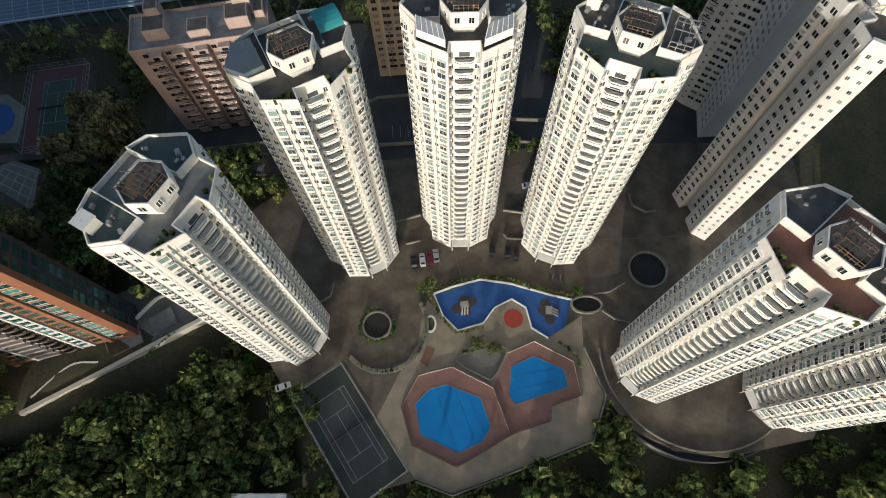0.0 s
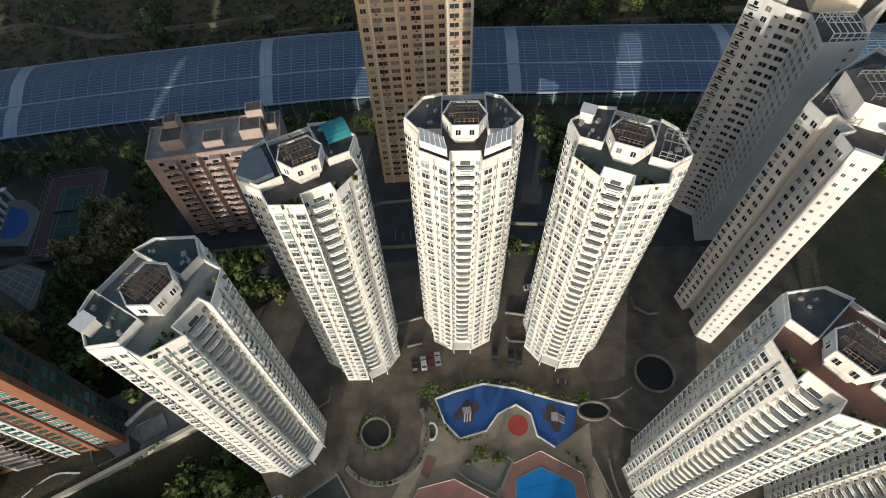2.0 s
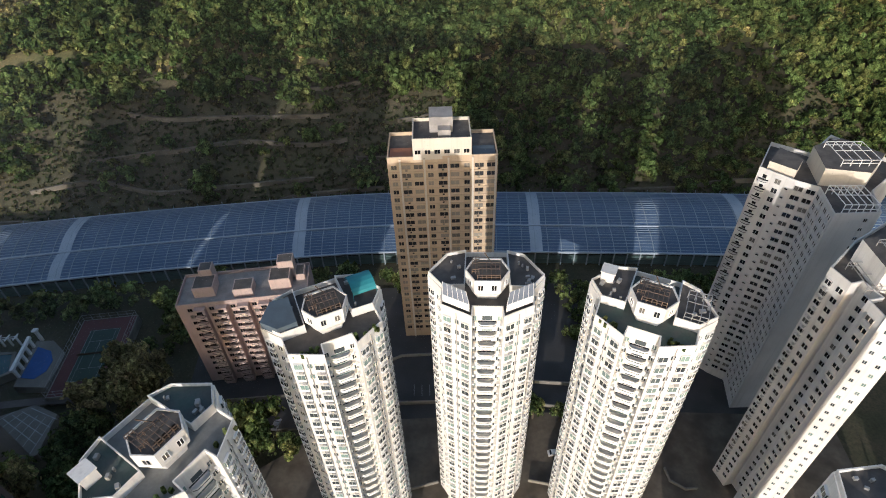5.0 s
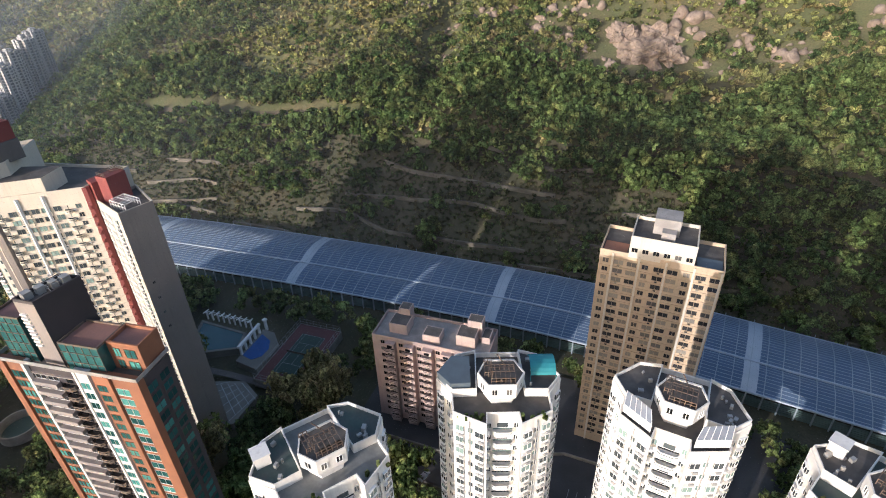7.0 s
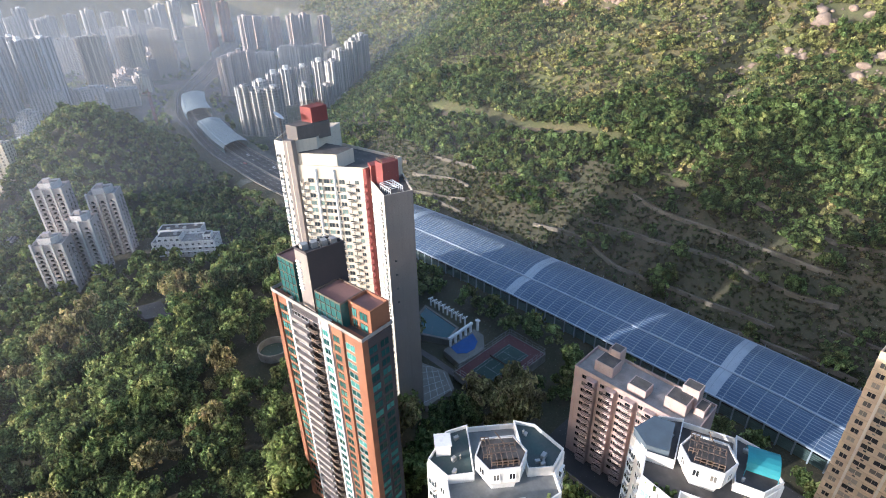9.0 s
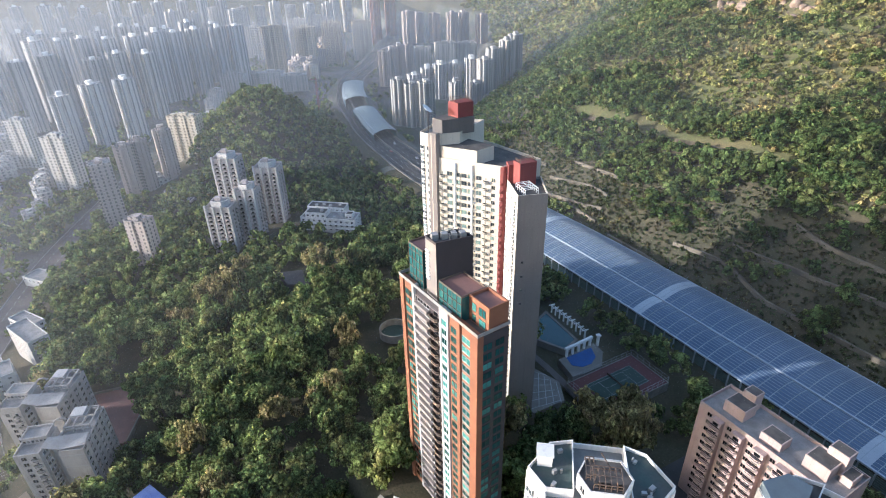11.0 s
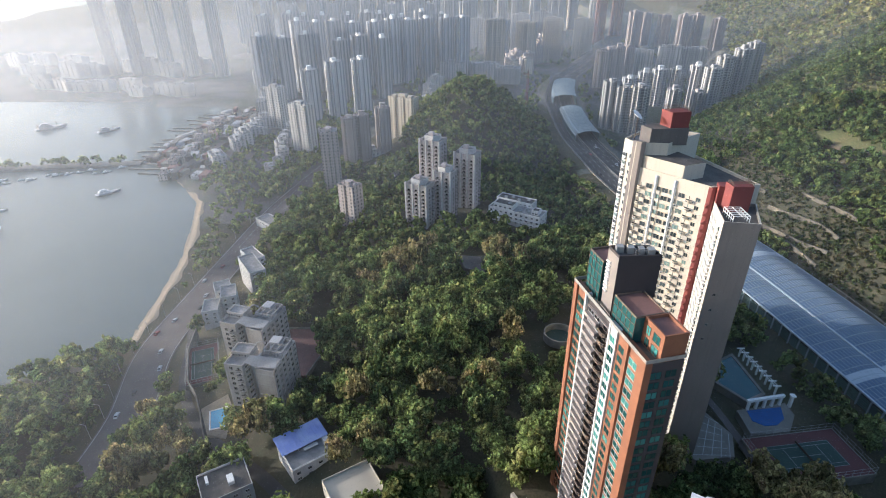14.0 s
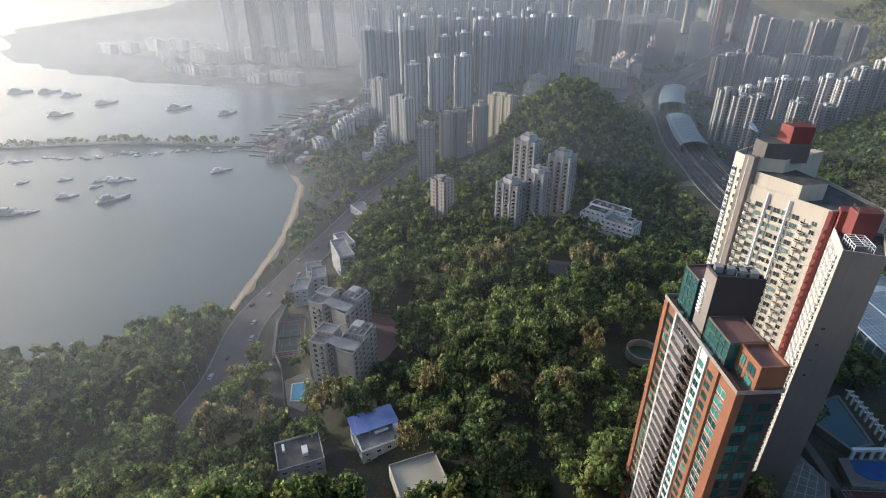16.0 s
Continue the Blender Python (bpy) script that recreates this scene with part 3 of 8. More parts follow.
    if "glasshouse" in extras:
        for s in (1, -1):
            bm = bmesh.new()
            pl = [(3.4, -9.0), (8.3, -6.5), (8.4, -4.3), (4.0, -6.8)]
            pl = pl if s > 0 else [(-x, y) for x, y in pl][::-1]
            rim(bm, pl, ROOF_Z + 1.2, ROOF_Z + 3.0, 0.12, 0)
            lo = [bm.verts.new((x, y, ROOF_Z + 3.0 + (1.1 if i in ((2, 3) if s > 0 else (0, 1)) else 0))) for i, (x, y) in enumerate(pl)]
            bm.faces.new(lo).material_index = 1
            tops = [v.co.copy() for v in lo]
            glass = part("roof_conservatory", bm, [TRIM, CLEAR], t, "glazed rooftop conservatory on the terrace")
            i0, i1, i2, i3 = (0, 1, 2, 3) if s > 0 else (3, 2, 1, 0)
            for k in range(6):
                p, q = tops[i0].lerp(tops[i1], k / 5), tops[i3].lerp(tops[i2], k / 5)
                bm = bmesh.new()
                bar(bm, p + Vector((0, 0, .04)), q + Vector((0, 0, .04)), .1)
                bar(bm, (p.x, p.y, ROOF_Z + 1.2), p, .1)
                part("glazing_bar", bm, TRIM, glass)
    if "awning" in extras:
        bm = bmesh.new()
        n = 8
        for k in range(n):
            a0, a1 = math.pi * k / n, math.pi * (k + 1) / n
            y0, y1 = 2.2 - 2.6 * math.cos(a0), 2.2 - 2.6 * math.cos(a1)
            h0, h1 = ROOF_Z + 2.6 + 1.5 * math.sin(a0), ROOF_Z + 2.6 + 1.5 * math.sin(a1)
            vs = [bm.verts.new(p) for p in ((5.6, y0, h0), (10.2, y0, h0), (10.2, y1, h1), (5.6, y1, h1))]
            bm.faces.new(vs)
        for x in (5.6, 10.2):
            for y in (-.4, 4.8):
                bar(bm, (x, y, ROOF_Z + 1.3), (x, y, ROOF_Z + 2.6), .1)
        part("roof_awning", bm, TEALROOF, t, "teal barrel awning over the roof")
        bm = bmesh.new()
        prism(bm, [(-11.4, .6), (-9.0, -2.4), (-5.4, -2.2), (-5.4, 4.6), (-8.8, 4.8)], ROOF_Z + 1.3, ROOF_Z + 2.9)
        part("roof_room", bm, SLATEROOF, t, "slate-blue roof room")
    if "hut" in extras:
        bm = bmesh.new()
        x0 = 5.6 if "flip" in extras else -10.0
        prism(bm, [(x0, 1.6), (x0 + 2.4, 1.6), (x0 + 2.4, 4.0), (x0, 4.0)], ROOF_Z + 1.3, ROOF_Z + 3.6)
        prism(bm, [(x0 - .2, 1.4), (x0 + 2.6, 1.4), (x0 + 2.6, 4.2), (x0 - .2, 4.2)], ROOF_Z + 3.6, ROOF_Z + 3.8)
        part("stair_hut", bm, wall, t)
    if "frames" in extras:
        bm = bmesh.new()
        roof_frame(bm, 5.6, -2.4, 9.4, 3.6, ROOF_Z + 1.3, 2.0, 3, .12)
        part("pergola_frame", bm, STEEL, t)
    # small clutter on the roofs: condensers, tanks, plant boxes
    bm = bmesh.new()
    for k in range(11):
        s = rng.choice((-1, 1))
        x, y = s * rng.uniform(5.2, 9.4), rng.uniform(-2.2, 5.2)
        w, h = rng.uniform(.3, 1.1), rng.uniform(.3, .9)
        box(bm, x - w / 2, y - w / 3, ROOF_Z + 1.3, x + w / 2, y + w / 3, ROOF_Z + 1.3 + h, 0, rng.uniform(0, 90))
    tagged(part("roof_clutter", bm, STEEL, t), kind="stuff")
    bm = bmesh.new()
    for k in range(24):
        x, y = rng.uniform(-8, 8), rng.uniform(-8.4, -7.0)
        if abs(x) < 3.2 or "glasshouse" in extras:
            continue
        box(bm, x - .3, y - .25, ROOF_Z, x + .3, y + .25, ROOF_Z + rng.uniform(.4, 1.3), 0, rng.uniform(0, 90))
    if len(bm.verts):
        tagged(part("terrace_planting", bm, LEAF, t), kind="stuff")
    else:
        bm.free()
    for x, y in ((-8.85, -4.2), (8.85, -4.2), (-5.8, -8.75), (5.8, -8.75)):
        bm = bmesh.new()
        bar(bm, (x, y, 0), (x, y, ROOF_Z + .4), .16)
        part("drain_pipe", bm, STEEL, t)
    return t


white_tower("white rendered tower with a tiled terrace and octagonal lift house", -47.2, 41.5, 61, (GREYTILE, ROOFGREEN), {"hut"}, seed=1)
white_tower("white rendered tower with a teal awning on its roof", -27.4, 68.4, 28, (ROOF, ROOF), {"awning"}, seed=2)
white_tower("white rendered tower with two glazed roof conservatories", 2.55, 77.6, 0.3, (ROOF, ROOF), {"glasshouse"}, seed=3)
white_tower("white rendered tower with a dark green roof terrace", 32.6, 71.7, -23, (ROOFGREEN, ROOF), {"hut", "frames"}, seed=4)
white_tower("white rendered tower with a terracotta roof terrace", 56.7, 30.7, -49, (TERRACE, ROOF), {"hut", "flip"}, seed=5)
white_tower("white rendered tower beside the curved ramp", 92.0, 22.6, -76, (ROOF, ROOF), {"hut"}, seed=6)


def block(name, label, plan, z0, z1, wall, roof, faces, storey, floors, zs, frame_mat=None, glass_mat=None, parapet=1.1, band=None, group="", skip=0.0, seed=0, bands=0.12):
    """A building on a counter-clockwise plan in world metres; faces: edge index to columns; band: material of the storey bands."""
    t = thing(name, label, "apartment building", group)
    bm = bmesh.new()
    prism(bm, plan, z0, z1, 0, 1)
    part("wall", bm, [wall, roof], t)
    if parapet:
        bm = bmesh.new()
        rim(bm, plan, z1 - .02, z1 + parapet, 0.28)
        part("parapet", bm, wall, t)
    if band:
        bm = bmesh.new()
        for f in range(floors + 1):
            rim(bm, inset(plan, -bands), zs + f * storey - .14, zs + f * storey + .1, bands + .02)
        part("storey_band", bm, band, t)
    rng = random.Random(seed)
    for i, cols in faces.items():
        facade(t, plan[i], plan[(i + 1) % len(plan)], cols, zs, storey, floors, frame_mat, glass_mat, skip, rng)
    return t


def columns(width, n, pattern):
    """n columns evenly over a wall; pattern: kinds in turn as (kind, width, height, sill)."""
    return [((k + .5) / n * width - width / 2, *pattern[k % len(pattern)]) for k in range(n)]

# ---- tan block, pink block, the pair of grey towers, slab and orange tower ----
W = ("flat", 1.3, 1.25, 0.95)
B = ("bay", 1.4, 1.25, 0.95)
AC = ("ac", 0.75, 0.5, 0.35)
GLASSTAN = glass_material("window_glass_brown", (0.05, 0.05, 0.05), (0.30, 0.27, 0.22), 0.45)
tan_plan = [(-25.4, 136.0), (6.6, 138.2), (5.6, 153.0), (-26.4, 150.8)]
WW, W2 = ("flat", 2.5, 1.3, 0.9), ("flat", 1.5, 1.3, 0.9)
tan = block("tan_tower", "tan tiled residential block with a grey roof house", tan_plan, -6, 76, TAN, ROOF,
            {0: columns(32, 9, [W2, WW, WW]) + columns(32, 3, [AC]), 1: columns(14.8, 5, [W2, WW]), 3: columns(14.8, 5, [W2, WW])}, 2.9, 25, 2.5, TAN, GLASSTAN)
for u in (.115, .335, .555, .775, .985):
    bm = bmesh.new()
    q = Vector(tan_plan[0]).lerp(Vector(tan_plan[1]), u)
    bar(bm, (q.x, q.y - .1, -4), (q.x, q.y - .1, 76.5), .55)
    part("pilaster", bm, CREAM, tan)
for f in range(26):
    bm = bmesh.new()
    bar(bm, (tan_plan[0][0], tan_plan[0][1] - .12, 2.4 + f * 2.9), (tan_plan[1][0], tan_plan[1][1] - .12, 2.4 + f * 2.9), .24)
    part("storey_band", bm, TAN, tan)
mid_t = [(-17.8, 136.5), (-1.0, 137.7), (-1.9, 150.2), (-18.7, 149.0)]
bm = bmesh.new()
prism(bm, mid_t, 76, 81.8, 0, 1)
rim(bm, mid_t, 81.78, 82.8, .3)
house_t = part("roof_storey", bm, [CREAM, ROOF], tan)
facade(house_t, mid_t[0], mid_t[1], columns(16.8, 6, [("flat", 1.5, 1.2, .9)]), 77, 3, 1, CREAM, GLASSDARK)
bm = bmesh.new()
prism(bm, [(-13.2, 142.0), (-6.4, 142.5), (-6.9, 149.0), (-13.7, 148.5)], 81.8, 86.6)
prism(bm, [(-10.6, 139.4), (-7.0, 139.6), (-7.2, 142.5), (-10.8, 142.2)], 81.8, 84.0)
part("roof_house", bm, ROOFLIGHT, tan)
bm = bmesh.new()
prism(bm, [(-24.8, 136.8), (-18.4, 137.2), (-18.8, 143.0), (-25.2, 142.6)], 76, 76.3)
part("roof_deck", bm, ORANGE, tan, "orange tiled roof deck")
bm = bmesh.new()
prism(bm, [(-.4, 138.6), (6.0, 139.0), (5.6, 144.6), (-.8, 144.2)], 76, 76.3)
part("roof_deck", bm, SLATEROOF, tan, "blue-grey roof deck")

pink_plan = [(-92.5, 113.5), (-52.5, 120.5), (-55.0, 134.5), (-95.0, 127.5)]
pink = block("pink_block", "dusty pink residential block with stacks of balconies", pink_plan, -6, 36.5, PINK, ROOFLIGHT,
             {0: [(k * 3.3, "flat", 1.3, 1.3, .9) for k in (-5, -3, -1, 1, 3, 5)], 3: columns(14, 4, [W])}, 2.9, 12, 1.5, PINK, GLASSDARK)
p0, p1 = Vector(pink_plan[0]), Vector(pink_plan[1])
pd = (p1 - p0).normalized()
po = Vector((pd.y, -pd.x))
for k in (-4, -2, 0, 2, 4):                       # projecting stacks with a balcony on every floor
    c = (p0 + p1) / 2 + pd * k * 3.3
    bm = bmesh.new()
    prism(bm, [tuple(c + pd * u + po * v) for u, v in ((-1.7, 1.9), (1.7, 1.9), (1.7, -.2), (-1.7, -.2))], -6, 36.2)
    part("bay_stack", bm, PINK, pink)
facade(pink, tuple(p0 + po * 1.9), tuple(p1 + po * 1.9), [(k * 3.3, "balcony", 3.3, 2.1, .1) for k in (-4, -2, 0, 2, 4)], 1.5, 2.9, 12, PINKLIGHT, GLASSDARK)
for x, y, w, d, h in ((-85.5, 121.5, 6.5, 6, 4.0), (-86.0, 126.0, 4, 4, 6.5), (-73.0, 121.6, 6, 5, 3.2), (-62.0, 125.5, 6.5, 6, 4.4), (-61.0, 130.0, 5, 4, 7.0), (-56.8, 129.5, 3, 5, 2.4)):
    bm = bmesh.new()
    box(bm, x - w / 2, y - d / 2, 36.4, x + w / 2, y + d / 2, 36.5 + h, 0, 10)
    box(bm, x - w / 2 + .3, y - d / 2 + .3, 36.5 + h, x + w / 2 - .3, y + d / 2 - .3, 36.52 + h, 1, 10)
    part("roof_house", bm, [PINKLIGHT, ROOF], pink)

p6 = [(75.3, 71.7), (79.3, 69.3), (91.4, 82.6), (100.9, 92.1), (92.9, 102.1), (80.9, 94.1), (71.9, 85.6), (73.5, 80.7), (76.1, 81.5), (77.5, 77.3), (74.5, 76.5)]
t6 = block("apartment_tower", "pale grey tower with one corner whitened for sunlight", p6, -8, 81.4, PALE, ROOF,
           {10: [(0, "recess", 1.7, 1.3, 1.0)], 8: [(0, "flat", 1.2, 1.2, 1.0)], 6: columns(5.1, 2, [B, W])}, 2.9, 27, 2.5, PALE, GLASSDARK)
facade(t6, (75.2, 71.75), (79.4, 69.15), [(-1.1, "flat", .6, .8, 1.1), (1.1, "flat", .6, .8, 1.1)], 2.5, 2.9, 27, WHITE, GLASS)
# white strip over the grey wall paints the sunlight on this corner
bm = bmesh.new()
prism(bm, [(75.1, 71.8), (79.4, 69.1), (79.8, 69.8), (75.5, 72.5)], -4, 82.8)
part("white_corner", bm, WHITE, t6, "corner strip painted white for the sun on it")
bm = bmesh.new()
prism(bm, [(77.9, 80.1), (83.4, 77.1), (88.9, 84.1), (84.9, 91.1), (77.9, 89.1)], 81.4, 86.9, 0, 1)
prism(bm, [(90.4, 85.6), (95.9, 89.1), (94.9, 95.1), (88.9, 93.1)], 81.4, 84.6, 0, 1)
part("roof_house", bm, [WHITE, ROOF], t6)
bm = bmesh.new()
roof_frame(bm, 79.4, 80.6, 85.4, 87.1, 86.9, 1.6, 4, .12)
roof_frame(bm, 75.4, 79.1, 79.4, 86.1, 81.4, 2.0, 3, .12)
part("roof_frame", bm, STEEL, t6)
for x, y in ((82.5, 74.7), (84.5, 77.1)):
    bm = bmesh.new()
    bmesh.ops.create_cone(bm, cap_ends=True, segments=20, radius1=.3, radius2=1.4, depth=.5, matrix=pose(x, y, 83.6, -50, 20, 0))
    part("satellite_dish", bm, TRIM, t6)
p7 = [(84.6, 108.0), (95.7, 108.7), (98.2, 117.5), (112.2, 129.5), (101.2, 145.5), (91.2, 135.5), (83.2, 141.5), (75.2, 128.5), (81.7, 122.0), (86.2, 119.0)]
t7 = block("apartment_tower", "grey balconied tower beside the covered road", p7, -8, 78, PALE, ROOF,
           {7: [(-2.6, "balcony", 2.6, 2.1, .1), (.8, "flat", 1.3, 1.3, .9), (3.4, "ac", .8, .5, .5)], 9: columns(11.1, 4, [W, ("recess", 1.6, 1.3, 1.0)]), 8: [(-1.4, "recess", 1.8, 1.3, 1.0), (1.4, "recess", 1.8, 1.3, 1.0)]}, 2.82, 27, 2.0, PALE, GLASSDARK)
facade(t7, p7[0], p7[1], [(2.6, "flat", .8, .8, 1.1)], 2.0, 2.82, 27, PALE, GLASSDARK)
bm = bmesh.new()
prism(bm, [(87.2, 121.5), (97.2, 119.5), (105.2, 128.5), (98.2, 136.5), (89.2, 132.5)], 78, 83.0, 0, 1)
prism(bm, [(77.2, 128.5), (82.2, 124.0), (86.2, 129.5), (82.7, 135.5)], 78, 80.8, 0, 1)
part("roof_house", bm, [CREAM, ROOF], t7)
bm = bmesh.new()
roof_frame(bm, 87.2, 109.5, 95.2, 117.5, 78, 2.6, 5, .16)
roof_frame(bm, 91.2, 122.5, 100.2, 131.5, 83, 1.8, 4, .12)
part("roof_frame", bm, TRIM, t7)

# cream slab tower: a right wing, a long middle and a tall left wing
slab_t = thing("slab_tower", "tall cream slab tower with a red stripe and taupe end", "apartment tower")
R_WING = [(-155.5, 76.3), (-141.5, 73.4), (-139.8, 83.0), (-154.0, 88.0)]
M_WING = [(-173.0, 58.0), (-156.2, 74.6), (-158.0, 90.0), (-186.0, 80.0)]
L_WING = [(-178.6, 53.6), (-173.6, 56.0), (-172.6, 66.0), (-184.0, 80.0), (-192.0, 66.0)]
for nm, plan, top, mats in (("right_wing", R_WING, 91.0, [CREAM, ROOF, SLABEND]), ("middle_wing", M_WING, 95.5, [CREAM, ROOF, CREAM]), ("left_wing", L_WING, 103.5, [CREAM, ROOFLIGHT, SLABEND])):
    bm = bmesh.new()
    prism(bm, plan, -8, top, 0, 1)
    rim(bm, plan, top - .02, top + 1.0, .25)
    bm.normal_update()
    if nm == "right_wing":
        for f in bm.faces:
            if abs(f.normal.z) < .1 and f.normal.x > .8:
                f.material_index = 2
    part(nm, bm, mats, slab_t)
# out-of-sight wing, added to widen the tower's shadow on the hillside
bm = bmesh.new()
prism(bm, [(-229, 74), (-190, 70), (-180, 84), (-221, 96)], -14, 72, 0, 1)
rim(bm, [(-229, 74), (-190, 70), (-180, 84), (-221, 96)], 71.98, 73, .25)
part("rear_wing", bm, [CREAM, ROOF], slab_t)
ST = 2.75
facade(slab_t, R_WING[0], R_WING[1], [(-5.4, "recess", 1.6, 1.3, .95), (-2.9, "flat", 1.0, 1.1, 1.0), (-.8, "recess", 1.5, 1.3, .95), (1.6, "flat", 1.0, 1.1, 1.0), (4.0, "bay", 1.4, 1.2, .95), (6.0, "flat", .7, 1.0, 1.0)], 1.6, ST, 32, TRIM, GLASS)
rs = random.Random(8)
facade(slab_t, M_WING[0], M_WING[1], [(-10.2, "balcony", 1.8, 2.0, .1), (-7.4, "flat", 1.9, 1.4, .85), (-4.6, "recess", 2.1, 1.4, .85), (-1.9, "flat", 1.8, 1.4, .85), (.8, "recess", 2.1, 1.4, .85), (3.6, "flat", 1.8, 1.4, .85), (6.2, "balcony", 1.8, 2.0, .1), (8.9, "flat", 1.2, 1.2, .95)], 1.6, ST, 33, CREAM, GLASS)
facade(slab_t, M_WING[0], M_WING[1], [(-5.9, "ac", .7, .5, .4), (2.2, "ac", .7, .5, .4), (7.7, "ac", .7, .5, .4)], 40, ST, 19, TRIM, GLASS, .25, rs)
facade(slab_t, L_WING[0], L_WING[1], [(-1.6, "bay", 1.5, 1.2, .95), (1.2, "flat", 1.2, 1.2, .95)], 1.6, ST, 36, TRIM, GLASS)
facade(slab_t, L_WING[4], L_WING[0], [(-4.6, "balcony", 2.2, 2.0, .1), (-.6, "bay", 1.5, 1.2, .95), (4.0, "balcony", 2.2, 2.0, .1)], 1.6, ST, 36, TRIM, GLASS)
facade(slab_t, R_WING[1], R_WING[2], [(-2.4, "flat", .7, .7, 1.0)], 50, ST * 2, 7, SLABEND, GLASS, .3, rs)
bm = bmesh.new()
prism(bm, [(-156.6, 74.2), (-155.8, 75.0), (-155.6, 76.0), (-156.4, 76.6), (-157.6, 75.4)], -2, 96.2)
for f in range(33):
    z = 1.4 + f * ST
    vs = [bm.verts.new(q) for q in ((-156.6, 74.1, z), (-155.8, 74.9, z), (-155.8, 74.9, z + 1.5), (-156.6, 74.1, z + 1.5), (-155.8, 74.1, z + .75))]
    for i in range(4):
        bm.faces.new((vs[i], vs[(i + 1) % 4], vs[4]))
part("red_stripe", bm, RED, slab_t, "red-painted vertical stripe of pointed bays")
bm = bmesh.new()
prism(bm, [(-174.6, 55.2), (-172.4, 57.2), (-172.9, 58.8), (-175.2, 57.0)], -4, 105)
part("taupe_pier", bm, SLABEND, slab_t)
for zz in range(33):
    bm = bmesh.new()
    bar(bm, (-173.1, 57.8, 1.4 + zz * ST), (-156.4, 74.3, 1.4 + zz * ST), .18)
    part("storey_band", bm, CREAM, slab_t)
for x in (.28, .55):
    bm = bmesh.new()
    q = Vector(M_WING[0]).lerp(Vector(M_WING[1]), x)
    bar(bm, (q.x + .12, q.y - .12, 0), (q.x + .12, q.y - .12, 95.4), .7)
    part("white_pier", bm, TRIM, slab_t)
bm = bmesh.new()
prism(bm, [(-172.6, 59.0), (-163.0, 68.4), (-166.0, 76.0), (-178.0, 70.0)], 95.5, 100.5, 0, 1)
part("upper_storey", bm, [CREAM, ROOF], slab_t)
bm = bmesh.new()
prism(bm, [(-178.0, 58.0), (-173.4, 60.0), (-174.0, 72.0), (-184.0, 74.0)], 103.5, 109, 0, 1)
part("lift_house", bm, [material("dark_grey_render", (0.15, 0.135, 0.125), 0.85, (0.11, 0.10, 0.095), 0.15, 0.6, 2.0, 0.2, streak=.3), ROOF], slab_t)
bm = bmesh.new()
prism(bm, [(-178.5, 64.0), (-174.2, 66.0), (-175.0, 72.0), (-180.5, 71.5)], 109, 114)
part("roof_tank", bm, RED, slab_t, "red-painted roof tank room")
bm = bmesh.new()
prism(bm, [(-157.6, 76.8), (-154.0, 76.0), (-152.6, 82.5), (-157.0, 84.5)], 91, 97.5)
prism(bm, [(-153.9, 77.5), (-149.8, 78.0), (-150.0, 84.0), (-154.0, 84.0)], 91, 99.0)
part("roof_tank", bm, RED, slab_t, "red-painted roof tank room")
bm = bmesh.new()
roof_frame(bm, -149.2, 76.4, -142.6, 81.0, 91, 2.0, 5, .16)
part("roof_rack", bm, TRIM, slab_t)
bm = bmesh.new()
bar(bm, (-179.5, 57, 103.5), (-179.5, 57, 111.5), .2)
part("dish_pole", bm, DARKSTEEL, slab_t)
for x0, y0, x1, y1, z, h in ((-183, 63, -178.6, 71, 103.5, 1.6), (-153.6, 78, -150, 83.6, 99, 1.0), (-180, 65, -175, 71, 114, 1.0)):
    bm = bmesh.new()
    roof_frame(bm, x0, y0, x1, y1, z, h, 4, .1)
    part("roof_rail", bm, DARKSTEEL, slab_t)
bm = bmesh.new()
bmesh.ops.create_cone(bm, cap_ends=True, segments=20, radius1=.4, radius2=2.0, depth=.7, matrix=pose(-179.4, 56.6, 111.8, -35, 20, 0))
part("satellite_dish", bm, TRIM, slab_t, "white satellite dish")

# orange and teal tower
OA, OB = Vector((-128.5, 31.6)), Vector((-94.5, 40.8))
ou = (OB - OA).normalized()
ov = Vector((ou.y, -ou.x))
OL = (OB - OA).length


def op(u, v):
    """A place u metres along the orange tower's front and v metres before it."""
    q = OA + ou * u + ov * v
    return (q.x, q.y)


def opr(u0, u1, v0, v1):
    return [op(u0, v1), op(u1, v1), op(u1, v0), op(u0, v0)]


orange = thing("orange_tower", "slender orange and teal tower with a dark tiled core", "apartment tower")
bm = bmesh.new()
prism(bm, opr(0, OL, -9, 0), -14, 79.6, 0, 1)
part("wall", bm, [DARKWALL, ROOF], orange)
for u0, u1, v, m_, nm in ((-.2, 1.6, .7, ORANGE, "orange_pier"), (1.6, 6.4, .2, ORANGE, "orange_wall"), (6.4, 7.2, .8, PALE, "pale_pier"), (19.2, 19.8, .6, PALE, "pale_pier"), (19.9, 22.6, .4, PALE, "pale_wall"), (22.6, 23.2, .7, PALE, "pale_pier"),
                          (23.5, 27.2, .25, ORANGE, "orange_wall"), (27.2, 28.5, .9, ORANGE, "orange_pier"), (28.5, 32.6, .3, ORANGE, "orange_wall"), (32.6, OL + .3, .8, ORANGE, "orange_pier")):
    bm = bmesh.new()
    prism(bm, opr(u0, u1, -1, v), -14, 80.4)
    part(nm, bm, m_, orange)
# unseen annex added behind the tower to close a sunlit gap on the hill
bm = bmesh.new()
prism(bm, opr(-10, 4, -22, -7.5), -14, 66, 0, 1)
rim(bm, opr(-10, 4, -22, -7.5), 65.98, 67.0, .3)
part("rear_wing", bm, [DARKWALL, ROOF], orange)
OS, OF = 2.95, 26
